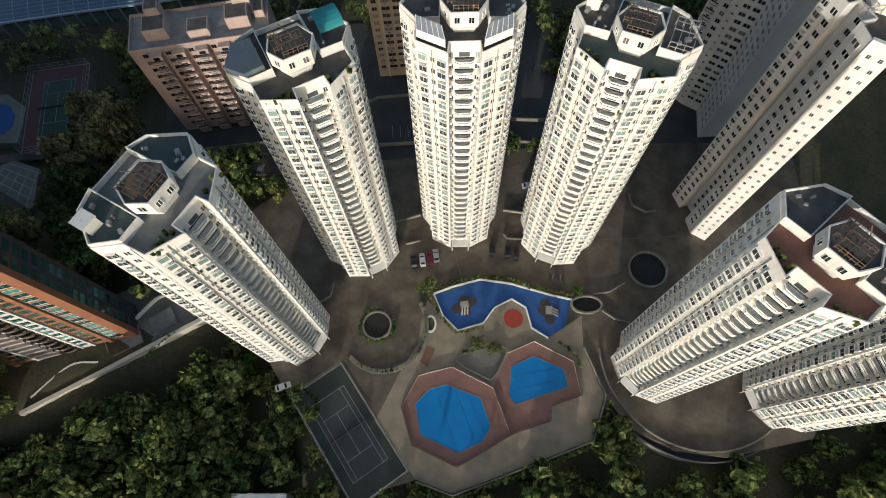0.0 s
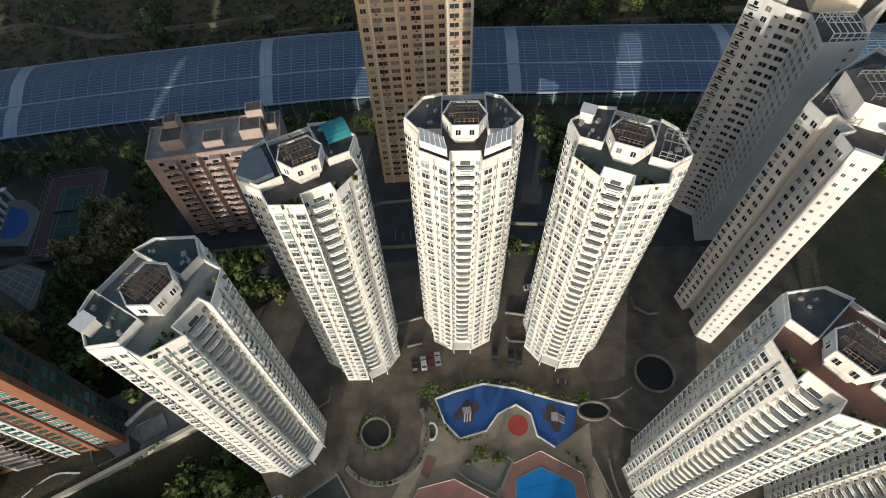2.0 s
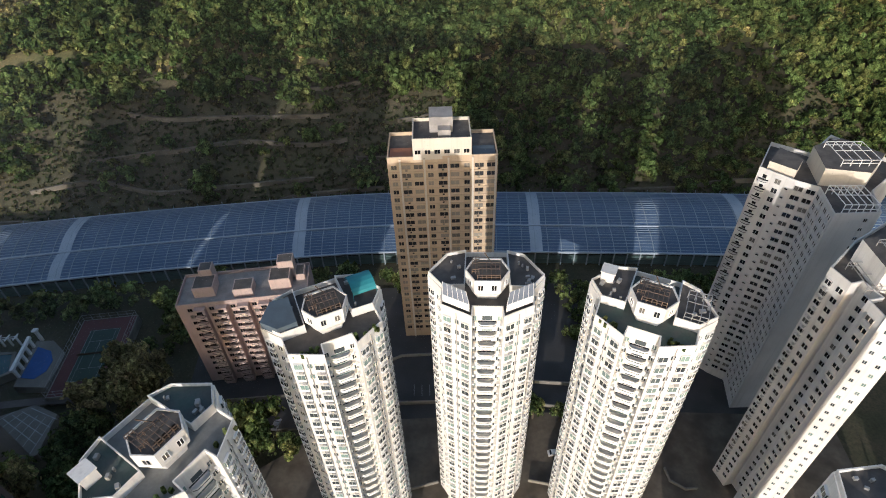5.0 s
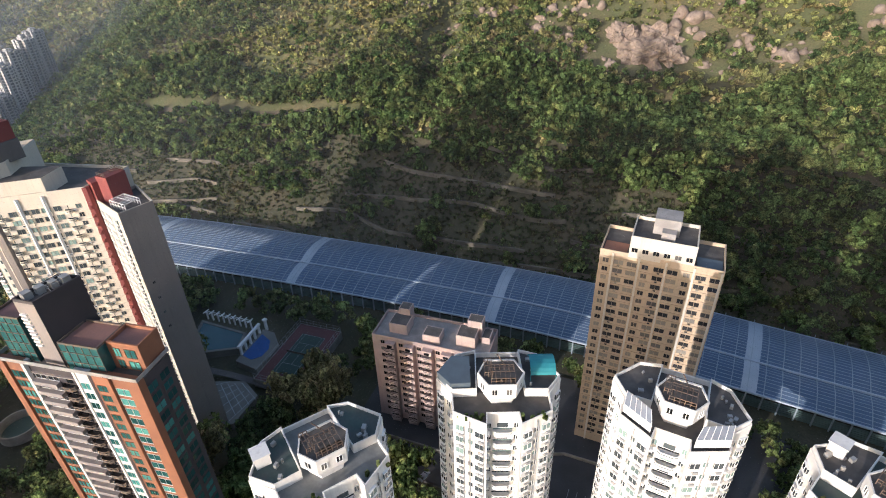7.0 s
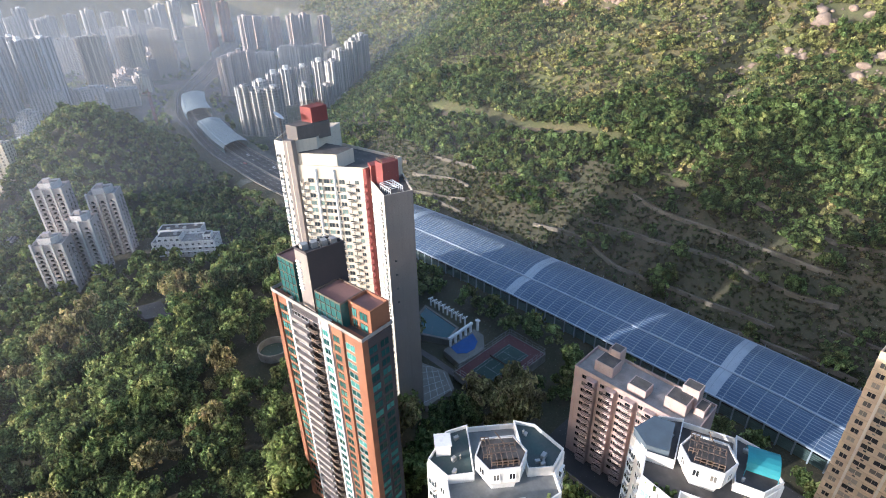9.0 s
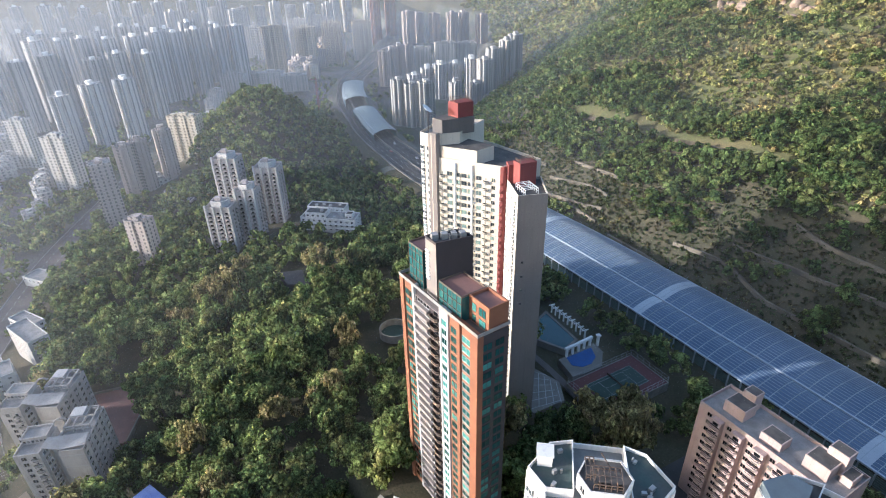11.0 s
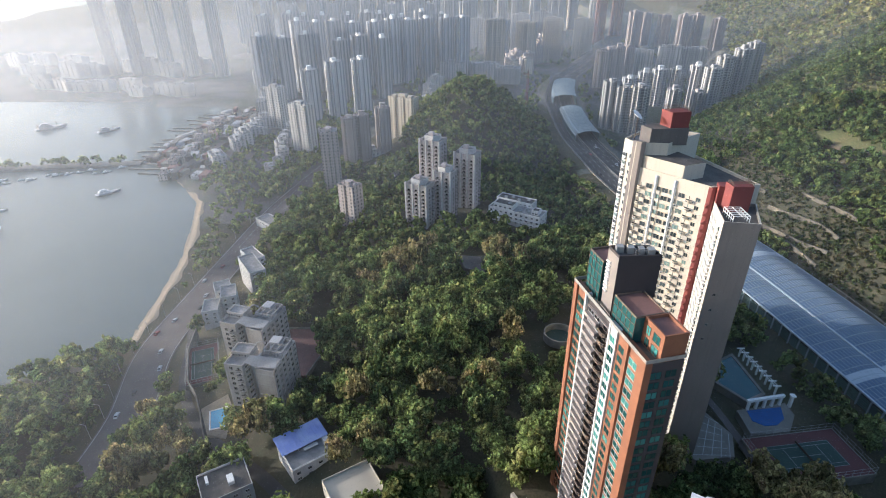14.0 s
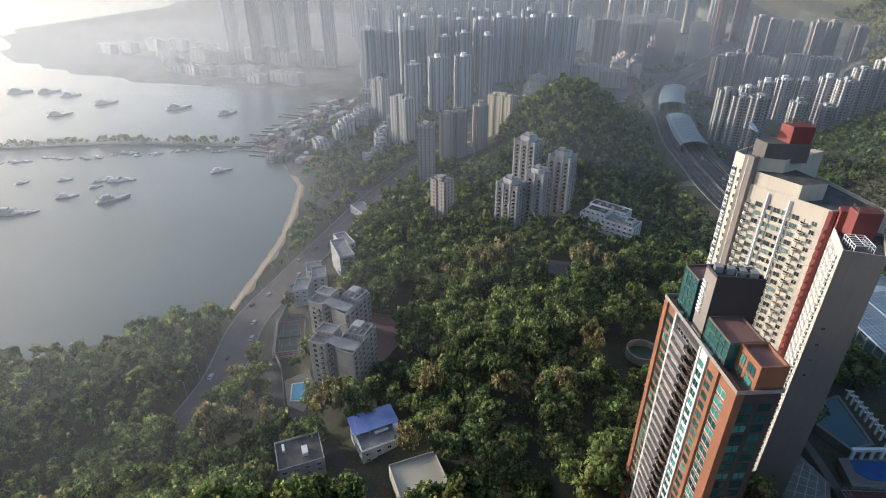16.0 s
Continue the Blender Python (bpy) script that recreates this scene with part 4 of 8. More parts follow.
TAUPE = material("taupe_panel", (0.30, 0.26, 0.24), 0.7, (0.24, 0.21, 0.2), 0.3, 0.5)
panel = bmesh.new()
box(panel, -3.2, -.02, 0, 3.2, 1.1, 1.1)
panel_me = mesh_of("balcony_panel", panel, [TAUPE])
turn_o = Matrix.Rotation(math.atan2(-ou.y, -ou.x), 4, "Z")
for f in range(OF):
    ob = part("balcony_panel", panel_me, None, orange)
    ob.matrix_local = Matrix.Translation((*op(10.9, .1), 1.0 + f * OS)) @ turn_o
C0 = -OL / 2
facade(orange, op(0, .2), op(OL, .2), [(2.9 + C0, "flat", 1.9, 1.8, .6), (5.1 + C0, "flat", 1.8, 1.8, .6)], 1.0, OS, OF, ORANGE, GLASSTEAL)
facade(orange, op(0, .02), op(OL, .02), [(9.4 + C0, "flat", 2.6, 1.4, 1.2), (12.6 + C0, "flat", 2.6, 1.4, 1.2)], 1.0, OS, OF, TRIM, GLASSDARK)
facade(orange, op(0, .05), op(OL, .05), [(16.8 + C0, "balcony", 3.2, 2.2, .05)], 1.0, OS, OF, DARKSTEEL, GLASSDARK)
facade(orange, op(0, .4), op(OL, .4), [(21.25 + C0, "flat", 2.2, 1.8, .6)], 1.0, OS, OF, TRIM, GLASSTEAL)
facade(orange, op(0, .3), op(OL, .3), [(30.5 + C0, "flat", 3.2, 1.8, .6)], 1.0, OS, OF, TRIM, GLASSTEAL)
facade(orange, op(0, .25), op(OL, .25), [(25.3 + C0, "flat", 2.4, 1.7, .6)], 1.0, OS, OF, ORANGE, GLASSTEAL)
facade(orange, op(OL, 0), op(OL, -9), [(-2.0, "flat", 2.6, 1.9, .5), (1.8, "flat", 2.6, 1.9, .5)], 1.0, OS, OF, DARKWALL, GLASSTEAL)
bm = bmesh.new()
for f in range(OF + 1):
    prism(bm, opr(7.6, 19.2, -1, .45), .75 + f * OS, 1.0 + f * OS)
tagged(part("storey_band", bm, TAUPE, orange), kind="stuff")
bm = bmesh.new()
prism(bm, [(-118.0, 35.6), (-113.0, 36.8), (-113.4, 46.8), (-118.6, 45.4)], 79, 96.0, 0, 1)
bm.normal_update()
for f in bm.faces:
    if f.normal.y < -.6:
        f.material_index = 2
for k in range(9):
    bar(bm, (-117.6, 35.5, 85 + k), (-116.0, 35.9, 85 + k), .4, 3)
rim(bm, [(-118.0, 35.6), (-113.0, 36.8), (-113.4, 46.8), (-118.6, 45.4)], 95.98, 96.7, .3)
part("core", bm, [DARKWALL, ROOF, SLABEND, TRIM], orange)
bm = bmesh.new()
for x, y, w in ((-116.4, 37.6, 1.7), (-116.0, 40.0, 1.5), (-115.4, 42.4, 1.4), (-115.0, 44.6, 1.6)):
    box(bm, x - w / 2, y - w / 2, 96, x + w / 2, y + w / 2, 97.6)
roof_frame(bm, -118, 41, -114.4, 45, 96, 1.3, 3, .1)
tagged(part("roof_plant", bm, STEEL, orange), kind="stuff")
TEALWALL = material("teal_curtain_wall", (0.035, 0.125, 0.12), 0.15, (0.022, 0.085, 0.085), 0.4, 0.8, 1.5, 0.2)
for u0, u1, v0, v1, z1 in ((17.6, 27.2, -8.4, -.7, 86.4), (2.6, 9.6, -8.2, -1.2, 91.0)):
    bm = bmesh.new()
    prism(bm, opr(u0, u1, v0, v1), 79, z1, 0, 1)
    rim(bm, opr(u0, u1, v0, v1), z1 - .02, z1 + .5, .25, 2)
    gp = part("glass_penthouse", bm, [TEALWALL, DECK, DARKSTEEL], orange, "teal glazed penthouse box")
    n = int((u1 - u0) / 1.6)
    for k in range(n + 1):
        u = u0 + (u1 - u0) * k / n
        bm = bmesh.new()
        bar(bm, (*op(u, v1 + .05), 79.5), (*op(u, v1 + .05), z1), .14)
        part("mullion", bm, DARKSTEEL, gp)
    for zz in (82.0, 84.6, 87.2, 89.8):
        if zz < z1:
            bm = bmesh.new()
            bar(bm, (*op(u0, v1 + .12), zz), (*op(u1, v1 + .12), zz), .14)
            part("transom", bm, DARKSTEEL, gp)
bm = bmesh.new()
prism(bm, opr(27.2, OL - .3, -9, -3.0), 79, 86.0, 0, 1)
rim(bm, opr(27.2, OL - .3, -9, -3.0), 85.98, 86.8, .4)
pent_o = part("orange_penthouse", bm, [ORANGE, DECK], orange)
facade(pent_o, op(27.2, -3.0), op(OL - .3, -3.0), [(-1.8, "flat", 1.4, 2.2, .3), (1.4, "flat", 2.4, 2.2, .3)], 79.6, 3.2, 2, ORANGE, GLASSTEAL)
bm = bmesh.new()
rim(bm, opr(-.2, OL + .3, -9.2, .8), 80.3, 81.3, .12)
part("roof_rail", bm, STEEL, orange)

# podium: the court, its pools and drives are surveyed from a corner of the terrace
COURT_AT = Vector((2.1, -6.9))
before_court = set(bpy.data.objects)
bm = bmesh.new()
pod = [(-49.5, 29.7), (-26.4, 3.0), (-12.3, 6.8), (-2.5, 3.2), (8, 6.8), (28, 13.8), (36, 16.7), (41.5, 27), (47.2, 19.5), (58.6, 14.0), (72, 12.2), (96, 17), (110, 40), (112, 112), (40, 112), (-45, 105), (-78, 80), (-60, 45)]
prism(bm, pod, -12, 0)
tagged(part("pavement", bm, PAVE, None), "brown-grey concrete podium with driveways", "pavement", kind="structure")

# ---- podium: pools, decks, courts, drive ----
def slab(name, poly, z0, z1, mat, label, category="", kind="structure", parent=None):
    bm = bmesh.new()
    prism(bm, poly, z0, z1)
    ob = part(name, bm, mat, parent)
    return tagged(ob, label, category or name.replace("_", " "), kind=kind) if parent is None else ob


POOL1 = [(-12.7, 26.6), (-11.0, 18.3), (-0.6, 13.6), (6.1, 16.8), (8.2, 20.5), (5.6, 28.1), (-3.9, 31.8), (-8.7, 30.6)]
POOL2 = [(13.9, 28.8), (15.4, 26.4), (30.4, 31.1), (29.8, 35.9), (21.5, 39.8), (14.8, 36.8)]
DECK1 = [(-16.7, 25.9), (-13.5, 15.6), (-1.2, 9.9), (13.8, 18.2), (9.4, 31.0), (-2.3, 37.0), (-12.0, 34.6)]
DECK2 = [(13.8, 18.2), (24.9, 21.9), (25.2, 25.7), (34.2, 28.7), (32.8, 38.3), (21.8, 44.3), (14.2, 41.0), (9.4, 31.0)]
PLAY = [(-7.3, 58.7), (-4.7, 52.3), (-0.5, 47.9), (7.1, 50.1), (10.6, 54.8), (15.9, 57.5), (20.0, 54.8), (21.3, 48.6), (26.0, 45.4), (31.3, 48.5), (33.7, 56.4), (27.8, 57.9), (16.1, 61.6), (6.6, 63.1)]

TERR = [(-16.8, 36.6), (-24.0, 22.0), (-12.3, 6.9), (-2.5, 3.4), (8.0, 7.0), (28.0, 14.0), (36.0, 16.9), (40.4, 28.5), (36.0, 42.0), (36.5, 52.0), (30.5, 48.2), (26.0, 45.2),
        (21.3, 48.4), (20.0, 54.6), (15.9, 57.3), (10.6, 54.6), (7.1, 49.9), (-0.5, 47.7), (-4.9, 52.2), (-9.6, 57.0), (-11.5, 50.0), (-12.2, 43.7)]
slab("pool_terrace", TERR, -1, 0.05, SAND, "sand-coloured paved terrace round the pools", "terrace")
slab("pool_deck", DECK1, -1, 0.12, DECK, "red-brown tiled deck round the octagonal pool", "pool deck")
slab("pool_deck", DECK2, -1, 0.125, DECK, "red-brown tiled deck round the smaller pool", "pool deck")
for plan, lab in ((POOL1, "octagonal blue swimming pool with dark lane lines"), (POOL2, "fan-shaped blue swimming pool with dark lane lines")):
    t = thing("swimming_pool", lab, "swimming pool")
    bm = bmesh.new()
    prism(bm, plan, -0.5, 0.14)
    part("pool_water", bm, POOL, t)
    bm = bmesh.new()
    rim(bm, inset(plan, -0.3), 0.1, 0.22, 0.3)
    part("coping", bm, PATH, t)
bm_rows = (((-6.4, 28.8), (-1.4, 15.4)), ((-1.2, 29.6), (3.6, 17.2)), ((2.6, 28.0), (6.3, 18.6)))
for a, b in bm_rows:
    bm = bmesh.new()
    for k in range(24):
        p, q = Vector(a).lerp(Vector(b), k / 24), Vector(a).lerp(Vector(b), (k + .55) / 24)
        bar(bm, (*p, .14), (*q, .14), .09)
    tagged(part("lane_line", bm, COURT, None), "dark dashed lane line on the pool water", "lane line")
for a, b in (((15.2, 34.0), (27.6, 36.4)), ((15.0, 30.2), (29.8, 33.4)), ((16.0, 28.0), (29.6, 32.0))):
    bm = bmesh.new()
    for k in range(24):
        p, q = Vector(a).lerp(Vector(b), k / 24), Vector(a).lerp(Vector(b), (k + .55) / 24)
        bar(bm, (*p, .14), (*q, .14), .09)
    tagged(part("lane_line", bm, COURT, None), "dark dashed lane line on the pool water", "lane line")
# low dark-topped wall round the decks
for pts in ([(-12.0, 34.6), (-16.7, 25.9), (-13.5, 15.6), (-1.2, 9.9), (13.8, 18.2)], [(24.9, 21.9), (25.2, 25.7), (34.2, 28.7), (32.8, 38.3), (21.8, 44.3), (14.2, 41.0)],
            [(-12.0, 34.6), (-2.3, 37.0), (9.4, 31.0), (13.8, 18.2), (24.9, 21.9)]):
    bm = bmesh.new()
    wall_line(bm, pts, 0, 0.7, 0.3, 0)
    wall_line(bm, pts, 0.7, 0.82, 0.36, 1)
    tagged(part("deck_wall", bm, [TRIM, DARKSTEEL], None), "low white deck wall with a dark coping", "wall")
bm = bmesh.new()
wall_line(bm, [(-12.3, 6.4), (-2.5, 2.9), (8.0, 6.5), (28.0, 13.5), (36.2, 16.5), (40.9, 28.5), (36.2, 42.3)], -3, 0.95, 0.35)
tagged(part("terrace_wall", bm, CONCRETE, None), "weathered concrete wall along the terrace edge", "wall", kind="structure")
# garden pit between the pools
slab("garden_bed", [(-0.6, 38.4), (1.0, 37.0), (8.6, 33.2), (10.4, 35.0), (13.6, 41.4), (11.1, 44.0), (1.9, 42.0)], -1, 0.09, PATH, "sunken grey paved garden court", "garden")
bm = bmesh.new()
rim(bm, [(-1.0, 38.6), (1.0, 36.7), (8.6, 32.9), (10.6, 34.8), (14.0, 41.6), (11.1, 44.4), (1.9, 42.3)], 0, 0.75, 0.3)
tagged(part("garden_wall", bm, PATH, None), "low grey wall round the garden court", "wall")
slab("brick_steps", [(-11.6, 38.4), (-9.4, 37.0), (-7.2, 42.0), (-9.6, 43.2)], -1, 0.16, TERRACE, "flight of red-brown steps", "steps", kind="")
# playground
slab("play_surface", PLAY, -1, 0.1, BLUEFLOOR, "bright blue rubber play surface", "play surface")
slab("play_disc", disc(28, 2.9, 16.1, 51.2), -1, 0.12, REDFLOOR, "round red rubber patch", "play surface")
bm = bmesh.new()
wall_line(bm, [(-7.6, 59.0), (-2, 61.2), (6.6, 63.5), (16.1, 62.0), (28.0, 58.3), (34.0, 56.8)], 0, 0.6, 0.5)
wall_line(bm, [(-7.6, 59.0), (-4.9, 52.2), (-0.5, 47.6), (7.1, 49.8), (10.6, 54.5), (15.9, 57.2), (20.0, 54.5), (21.3, 48.3), (26.0, 45.1)], 0, 0.5, 0.4)
tagged(part("planter_wall", bm, TRIM, None), "white wavy planter wall round the playground", "wall")
for cx, cy, turn in ((1.6, 55.3, 10), (26.6, 53.3, 85)):
    t = thing("play_structure", "dark brown climbing frame with pale slides on the blue surface", "play structure", m=pose(cx, cy, 0.1, 0, 0, turn))
    bm = bmesh.new()
    for x, y, r in ((0, 0, 2.3), (-2.6, -0.6, 1.5), (2.4, 0.9, 1.6), (0.3, -2.2, 1.3), (.2, 2.1, 1.2)):
        prism(bm, octagon(r, x, y), 0.02, 0.08 + .01 * r)
    part("soft_mat", bm, DARKWALL, t)
    for x, y in ((-1.2, -.9), (1.2, -.9), (1.2, .9), (-1.2, .9)):
        bm = bmesh.new()
        box(bm, x - .07, y - .07, 0, x + .07, y + .07, 2.6)
        part("post", bm, RED, t)
    bm = bmesh.new()
    box(bm, -1.25, -.95, 1.25, 1.25, .95, 1.36)
    part("platform", bm, STEEL, t)
    for k in (-1, 0, 1):
        bm = bmesh.new()
        bar(bm, (k * .8, -.9, 1.3), (k * .8 - .5, -2.9, .25), .42)
        part("slide", bm, STEEL, t)
# near-black caps paint the shade down in the wells; also the fountain's dark water
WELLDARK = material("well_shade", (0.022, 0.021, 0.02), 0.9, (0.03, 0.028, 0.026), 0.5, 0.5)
# driveway planters and wells
def ring(name, label, cx, cy, r, ry, h, wall, inner, inside_z, cat):
    t = thing(name, label, cat, m=pose(cx, cy, 0))
    bm = bmesh.new()
    rim(bm, disc(32, r, 0, 0, ry), 0, h, 0.55)
    part("ring_wall", bm, wall, t)
    bm = bmesh.new()
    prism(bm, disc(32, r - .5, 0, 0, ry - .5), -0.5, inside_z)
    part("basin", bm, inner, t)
    return t
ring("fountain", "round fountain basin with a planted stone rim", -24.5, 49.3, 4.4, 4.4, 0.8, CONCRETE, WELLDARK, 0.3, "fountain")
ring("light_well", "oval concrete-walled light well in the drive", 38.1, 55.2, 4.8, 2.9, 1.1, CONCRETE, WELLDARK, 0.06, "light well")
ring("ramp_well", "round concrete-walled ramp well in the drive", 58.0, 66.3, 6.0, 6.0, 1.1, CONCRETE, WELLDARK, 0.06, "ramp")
ring("planter", "small oval planter by the drive", -8.6, 49.6, 1.8, 2.6, .6, TRIM, SOIL, .4, "planter")
arc = [(-22.5 + 12.8 * math.cos(a), 49.0 + 13.4 * math.sin(a)) for a in np.linspace(radians(222), radians(392), 26)]
bm = bmesh.new()
wall_line(bm, arc, 0, 0.7, 1.3)
tagged(part("curved_planter", bm, CONCRETE, None), "curved stone planter round the turning circle", "planter")
for pts, h in (([(40.5, 58.4), (45.5, 59.2), (50.5, 62.0)], .9), ([(42.5, 53.5), (46.0, 50.8), (51.0, 49.2)], .9), ([(55.6, 92.4), (56.2, 88.4), (60.1, 86.0), (63.5, 86.4)], 1.0),
               ([(-16.5, 75.5), (-12.0, 76.6)], .9), ([(-20.5, 83.0), (-12.0, 85.6)], 1.2), ([(14.4, 78.6), (15.6, 77.0), (20.6, 76.8), (22.0, 78.5)], .9), ([(14.6, 87.0), (22.0, 85.8)], 1.2),
               ([(-43.0, 56.0), (-39.0, 58.5), (-38.5, 63.0)], .9)):
    bm = bmesh.new()
    wall_line(bm, pts, 0, h, .4)
    tagged(part("kerb_wall", bm, CONCRETE, None), "low weathered kerb wall beside the drive", "wall")
# the curved ramp on the east side
arc = [(68.0 + 27.5 * math.cos(a), 41.0 + 27.5 * math.sin(a)) for a in np.linspace(radians(178), radians(318), 30)]
for r, z1, m_, lab in ((0, .8, CONCRETE, "curved concrete parapet of the ramp"), (2.6, -1.4, PATH, "curved outer wall of the ramp")):
    bm = bmesh.new()
    wall_line(bm, [(68 + (x - 68) * (27.5 + r) / 27.5, 41 + (y - 41) * (27.5 + r) / 27.5) for x, y in arc], -9, z1, .4)
    tagged(part("ramp_wall", bm, m_, None), lab, "wall", kind="structure")
bm = bmesh.new()
for k in range(29):
    a, b = Vector(arc[k]), Vector(arc[k + 1])
    c = Vector((68, 41))
    o = lambda p, r: tuple(c + (p - c).normalized() * r)
    prism(bm, [o(a, 27.6), o(a, 29.9), o(b, 29.9), o(b, 27.6)], -9, -3)
tagged(part("ramp_road", bm, ASPHALT, None), "dark asphalt ramp curving down outside the podium", "road", kind="structure")

# tennis court
def tennis(cx, cy, turn, z, surround, inside, w=17.0, l=33.0, label="", base=2.0, fence=3.0):
    t = thing("tennis_court", label, "tennis court", m=pose(cx, cy, z, 0, 0, turn))
    bm = bmesh.new()
    prism(bm, [(-w / 2, -l / 2), (w / 2, -l / 2), (w / 2, l / 2), (-w / 2, l / 2)], -base, 0)
    part("surround", bm, surround, t)
    bm = bmesh.new()
    rim(bm, [(-w / 2 - .3, -l / 2 - .3), (w / 2 + .3, -l / 2 - .3), (w / 2 + .3, l / 2 + .3), (-w / 2 - .3, l / 2 + .3)], -base, .15, .28)
    part("deck_edge", bm, CONCRETE, t)
    bm = bmesh.new()
    prism(bm, [(-5.6, -12.1), (5.6, -12.1), (5.6, 12.1), (-5.6, 12.1)], -.1, .012)
    part("playing_surface", bm, inside, t)
    bm = bmesh.new()
    for x in (-5.485, -4.115, 4.115, 5.485):
        box(bm, x - .05, -11.9, .013, x + .05, 11.9, .02)
    for y, h in ((-11.885, 5.485), (11.885, 5.485), (-6.4, 4.115), (6.4, 4.115)):
        box(bm, -h, y - .05, .021, h, y + .05, .027)
    box(bm, -.05, -6.4, .013, .05, 6.4, .02)
    tagged(part("court_marking", bm, LINE, t), kind="stuff")
    bm = bmesh.new()
    box(bm, -6.2, -.02, .03, 6.2, .02, .95)
    part("net", bm, DARKSTEEL, t)
    bm = bmesh.new()
    for s in (-1, 1):
        for k in range(13):
            y = -l / 2 + l * k / 12
            bar(bm, (s * w / 2, y, 0), (s * w / 2, y, fence), .1)
        for zz in (.1, fence / 2, fence):
            bar(bm, (s * w / 2, -l / 2, zz), (s * w / 2, l / 2, zz), .07)
            bar(bm, (-w / 2, s * l / 2, zz), (w / 2, s * l / 2, zz), .07)
        for k in range(1, 6):
            x = -w / 2 + w * k / 6
            bar(bm, (x, s * l / 2, 0), (x, s * l / 2, fence), .1)
    tagged(part("fence", bm, STEEL, t), kind="stuff")
    return t


tennis(-31.2, 18.9, 34.5, 0.03, COURT, COURTIN, 16.4, 35.0, "dark green tennis court with worn white lines", 6.0)
bm = bmesh.new()
prism(bm, [(-48.8, 29.0), (-26.8, 3.4), (-13.0, 6.9), (-37.0, 38.6)], -9, -.15)
tagged(part("court_podium", bm, CONCRETE, None), "concrete podium under the tennis court", "podium", kind="structure")

# parked cars on the drive
def car(x, y, turn, paint, z=0.0, where="parked on the concrete drive", group="cars parked on the drive"):
    t = thing("car", {0: "black", 1: "white", 2: "red", 3: "silver"}[paint] + " saloon car " + where, "car", group, m=pose(x, y, z, 0, 0, turn))
    bm = bmesh.new()
    prof = [(-2.2, .35), (2.15, .35), (2.2, .8), (1.1, .95), (.55, 1.42), (-1.1, 1.45), (-1.75, 1.0), (-2.2, .95)]
    a = [bm.verts.new((px, -.86, pz)) for px, pz in prof]
    b = [bm.verts.new((px, .86, pz)) for px, pz in prof]
    n = len(prof)
    for i in range(n):
        bm.faces.new((a[i], a[(i + 1) % n], b[(i + 1) % n], b[i]))
    bm.faces.new(a[::-1]), bm.faces.new(b)
    part("body", bm, CARS[paint], t)
    bm = bmesh.new()
    for x0, x1, zz0, zz1 in ((.58, 1.08, 1.4, .99), (-1.7, -1.15, 1.04, 1.43)):
        vs = [bm.verts.new(p) for p in ((x0, -.7, zz0 + .02), (x1, -.7, zz1 + .02), (x1, .7, zz1 + .02), (x0, .7, zz0 + .02))]
        bm.faces.new(vs)
    part("car_glass", bm, GLASSDARK, t)
    for wx in (-1.35, 1.35):
        for wy in (-.8, .8):
            bm = bmesh.new()
            bmesh.ops.create_cone(bm, cap_ends=True, segments=12, radius1=.32, radius2=.32, depth=.2, matrix=pose(wx, wy, .32, 90))
            part("wheel", bm, DARKSTEEL, t)


for x, y, a, p in ((-13.9, 69.2, 98, 0), (-11.2, 70.0, 98, 1), (-9.0, 70.6, 98, 2), (10.5, 73.0, 86, 0), (15.4, 72.2, 86, 0), (17.9, 71.6, 86, 0), (29.6, 63.8, 170, 0), (-7.0, 71.4, 98, 3),
                   (23.4, 96.0, 8, 1), (-66.0, 103.0, 80, 1), (-28.0, 98.0, 100, 0), (-50.5, 31.5, 20, 1)):
    car(x, y, a, p)
# drains and paving joints on the drive
bm = bmesh.new()
for pts in ([(-1.5, 74.0), (1.0, 64.0)], [(31.0, 67.0), (32.0, 59.0)], [(44.0, 76.5), (73.0, 77.8)], [(-36, 60), (-30, 44)]):
    wall_line(bm, pts, 0, .006, .35)
tagged(part("drain_grating", bm, DARKSTEEL, None), "dark drain gratings across the drive", "drain", kind="stuff")

def settle(before):
    """Moves the things built since then from the court's own origin to its place."""
    for ob in bpy.data.objects:
        if ob not in before and ob.parent is None:
            ob.matrix_world = Matrix.Translation((*COURT_AT, 0)) @ ob.matrix_world


settle(before_court)
tennis(-139.0, 121.8, 9.5, 2.2, COURTRED, COURTGREEN, 20.0, 35.5, "green and maroon tennis court behind a fence on a raised deck", 6.0)
slab("service_yard", [(-97, 92), (-40, 98), (40, 100), (112, 104), (116, 156), (40, 166), (-60, 160), (-104, 140)], -9, -1.0, ASPHALT, "dark asphalt service yard behind the towers", "yard")
for pts, h in (([(-92, 104), (-60, 108), (-24, 106), (12, 108), (44, 104)], .7), ([(-40, 118), (-26, 126), (-4, 128)], .3), ([(18, 116), (60, 114), (76, 120)], .7), ([(-52, 98), (-34, 99)], .2)):
    bm = bmesh.new()
    wall_line(bm, pts, -1.2, h, .4)
    tagged(part("kerb_wall", bm, CONCRETE, None), "low weathered kerb wall in the service yard", "wall")
bm = bmesh.new()
for k in range(9):
    wall_line(bm, [(-20 + 2.7 * k, 109.5), (-20.4 + 2.7 * k, 114.2)], -1.0, -.985, .14)
    wall_line(bm, [(48 + 2.7 * k, 107.5), (48.4 + 2.7 * k, 112.0)], -1.0, -.985, .14)
tagged(part("bay_marking", bm, LINE, None), "white parking bay lines in the service yard", "marking", kind="stuff")
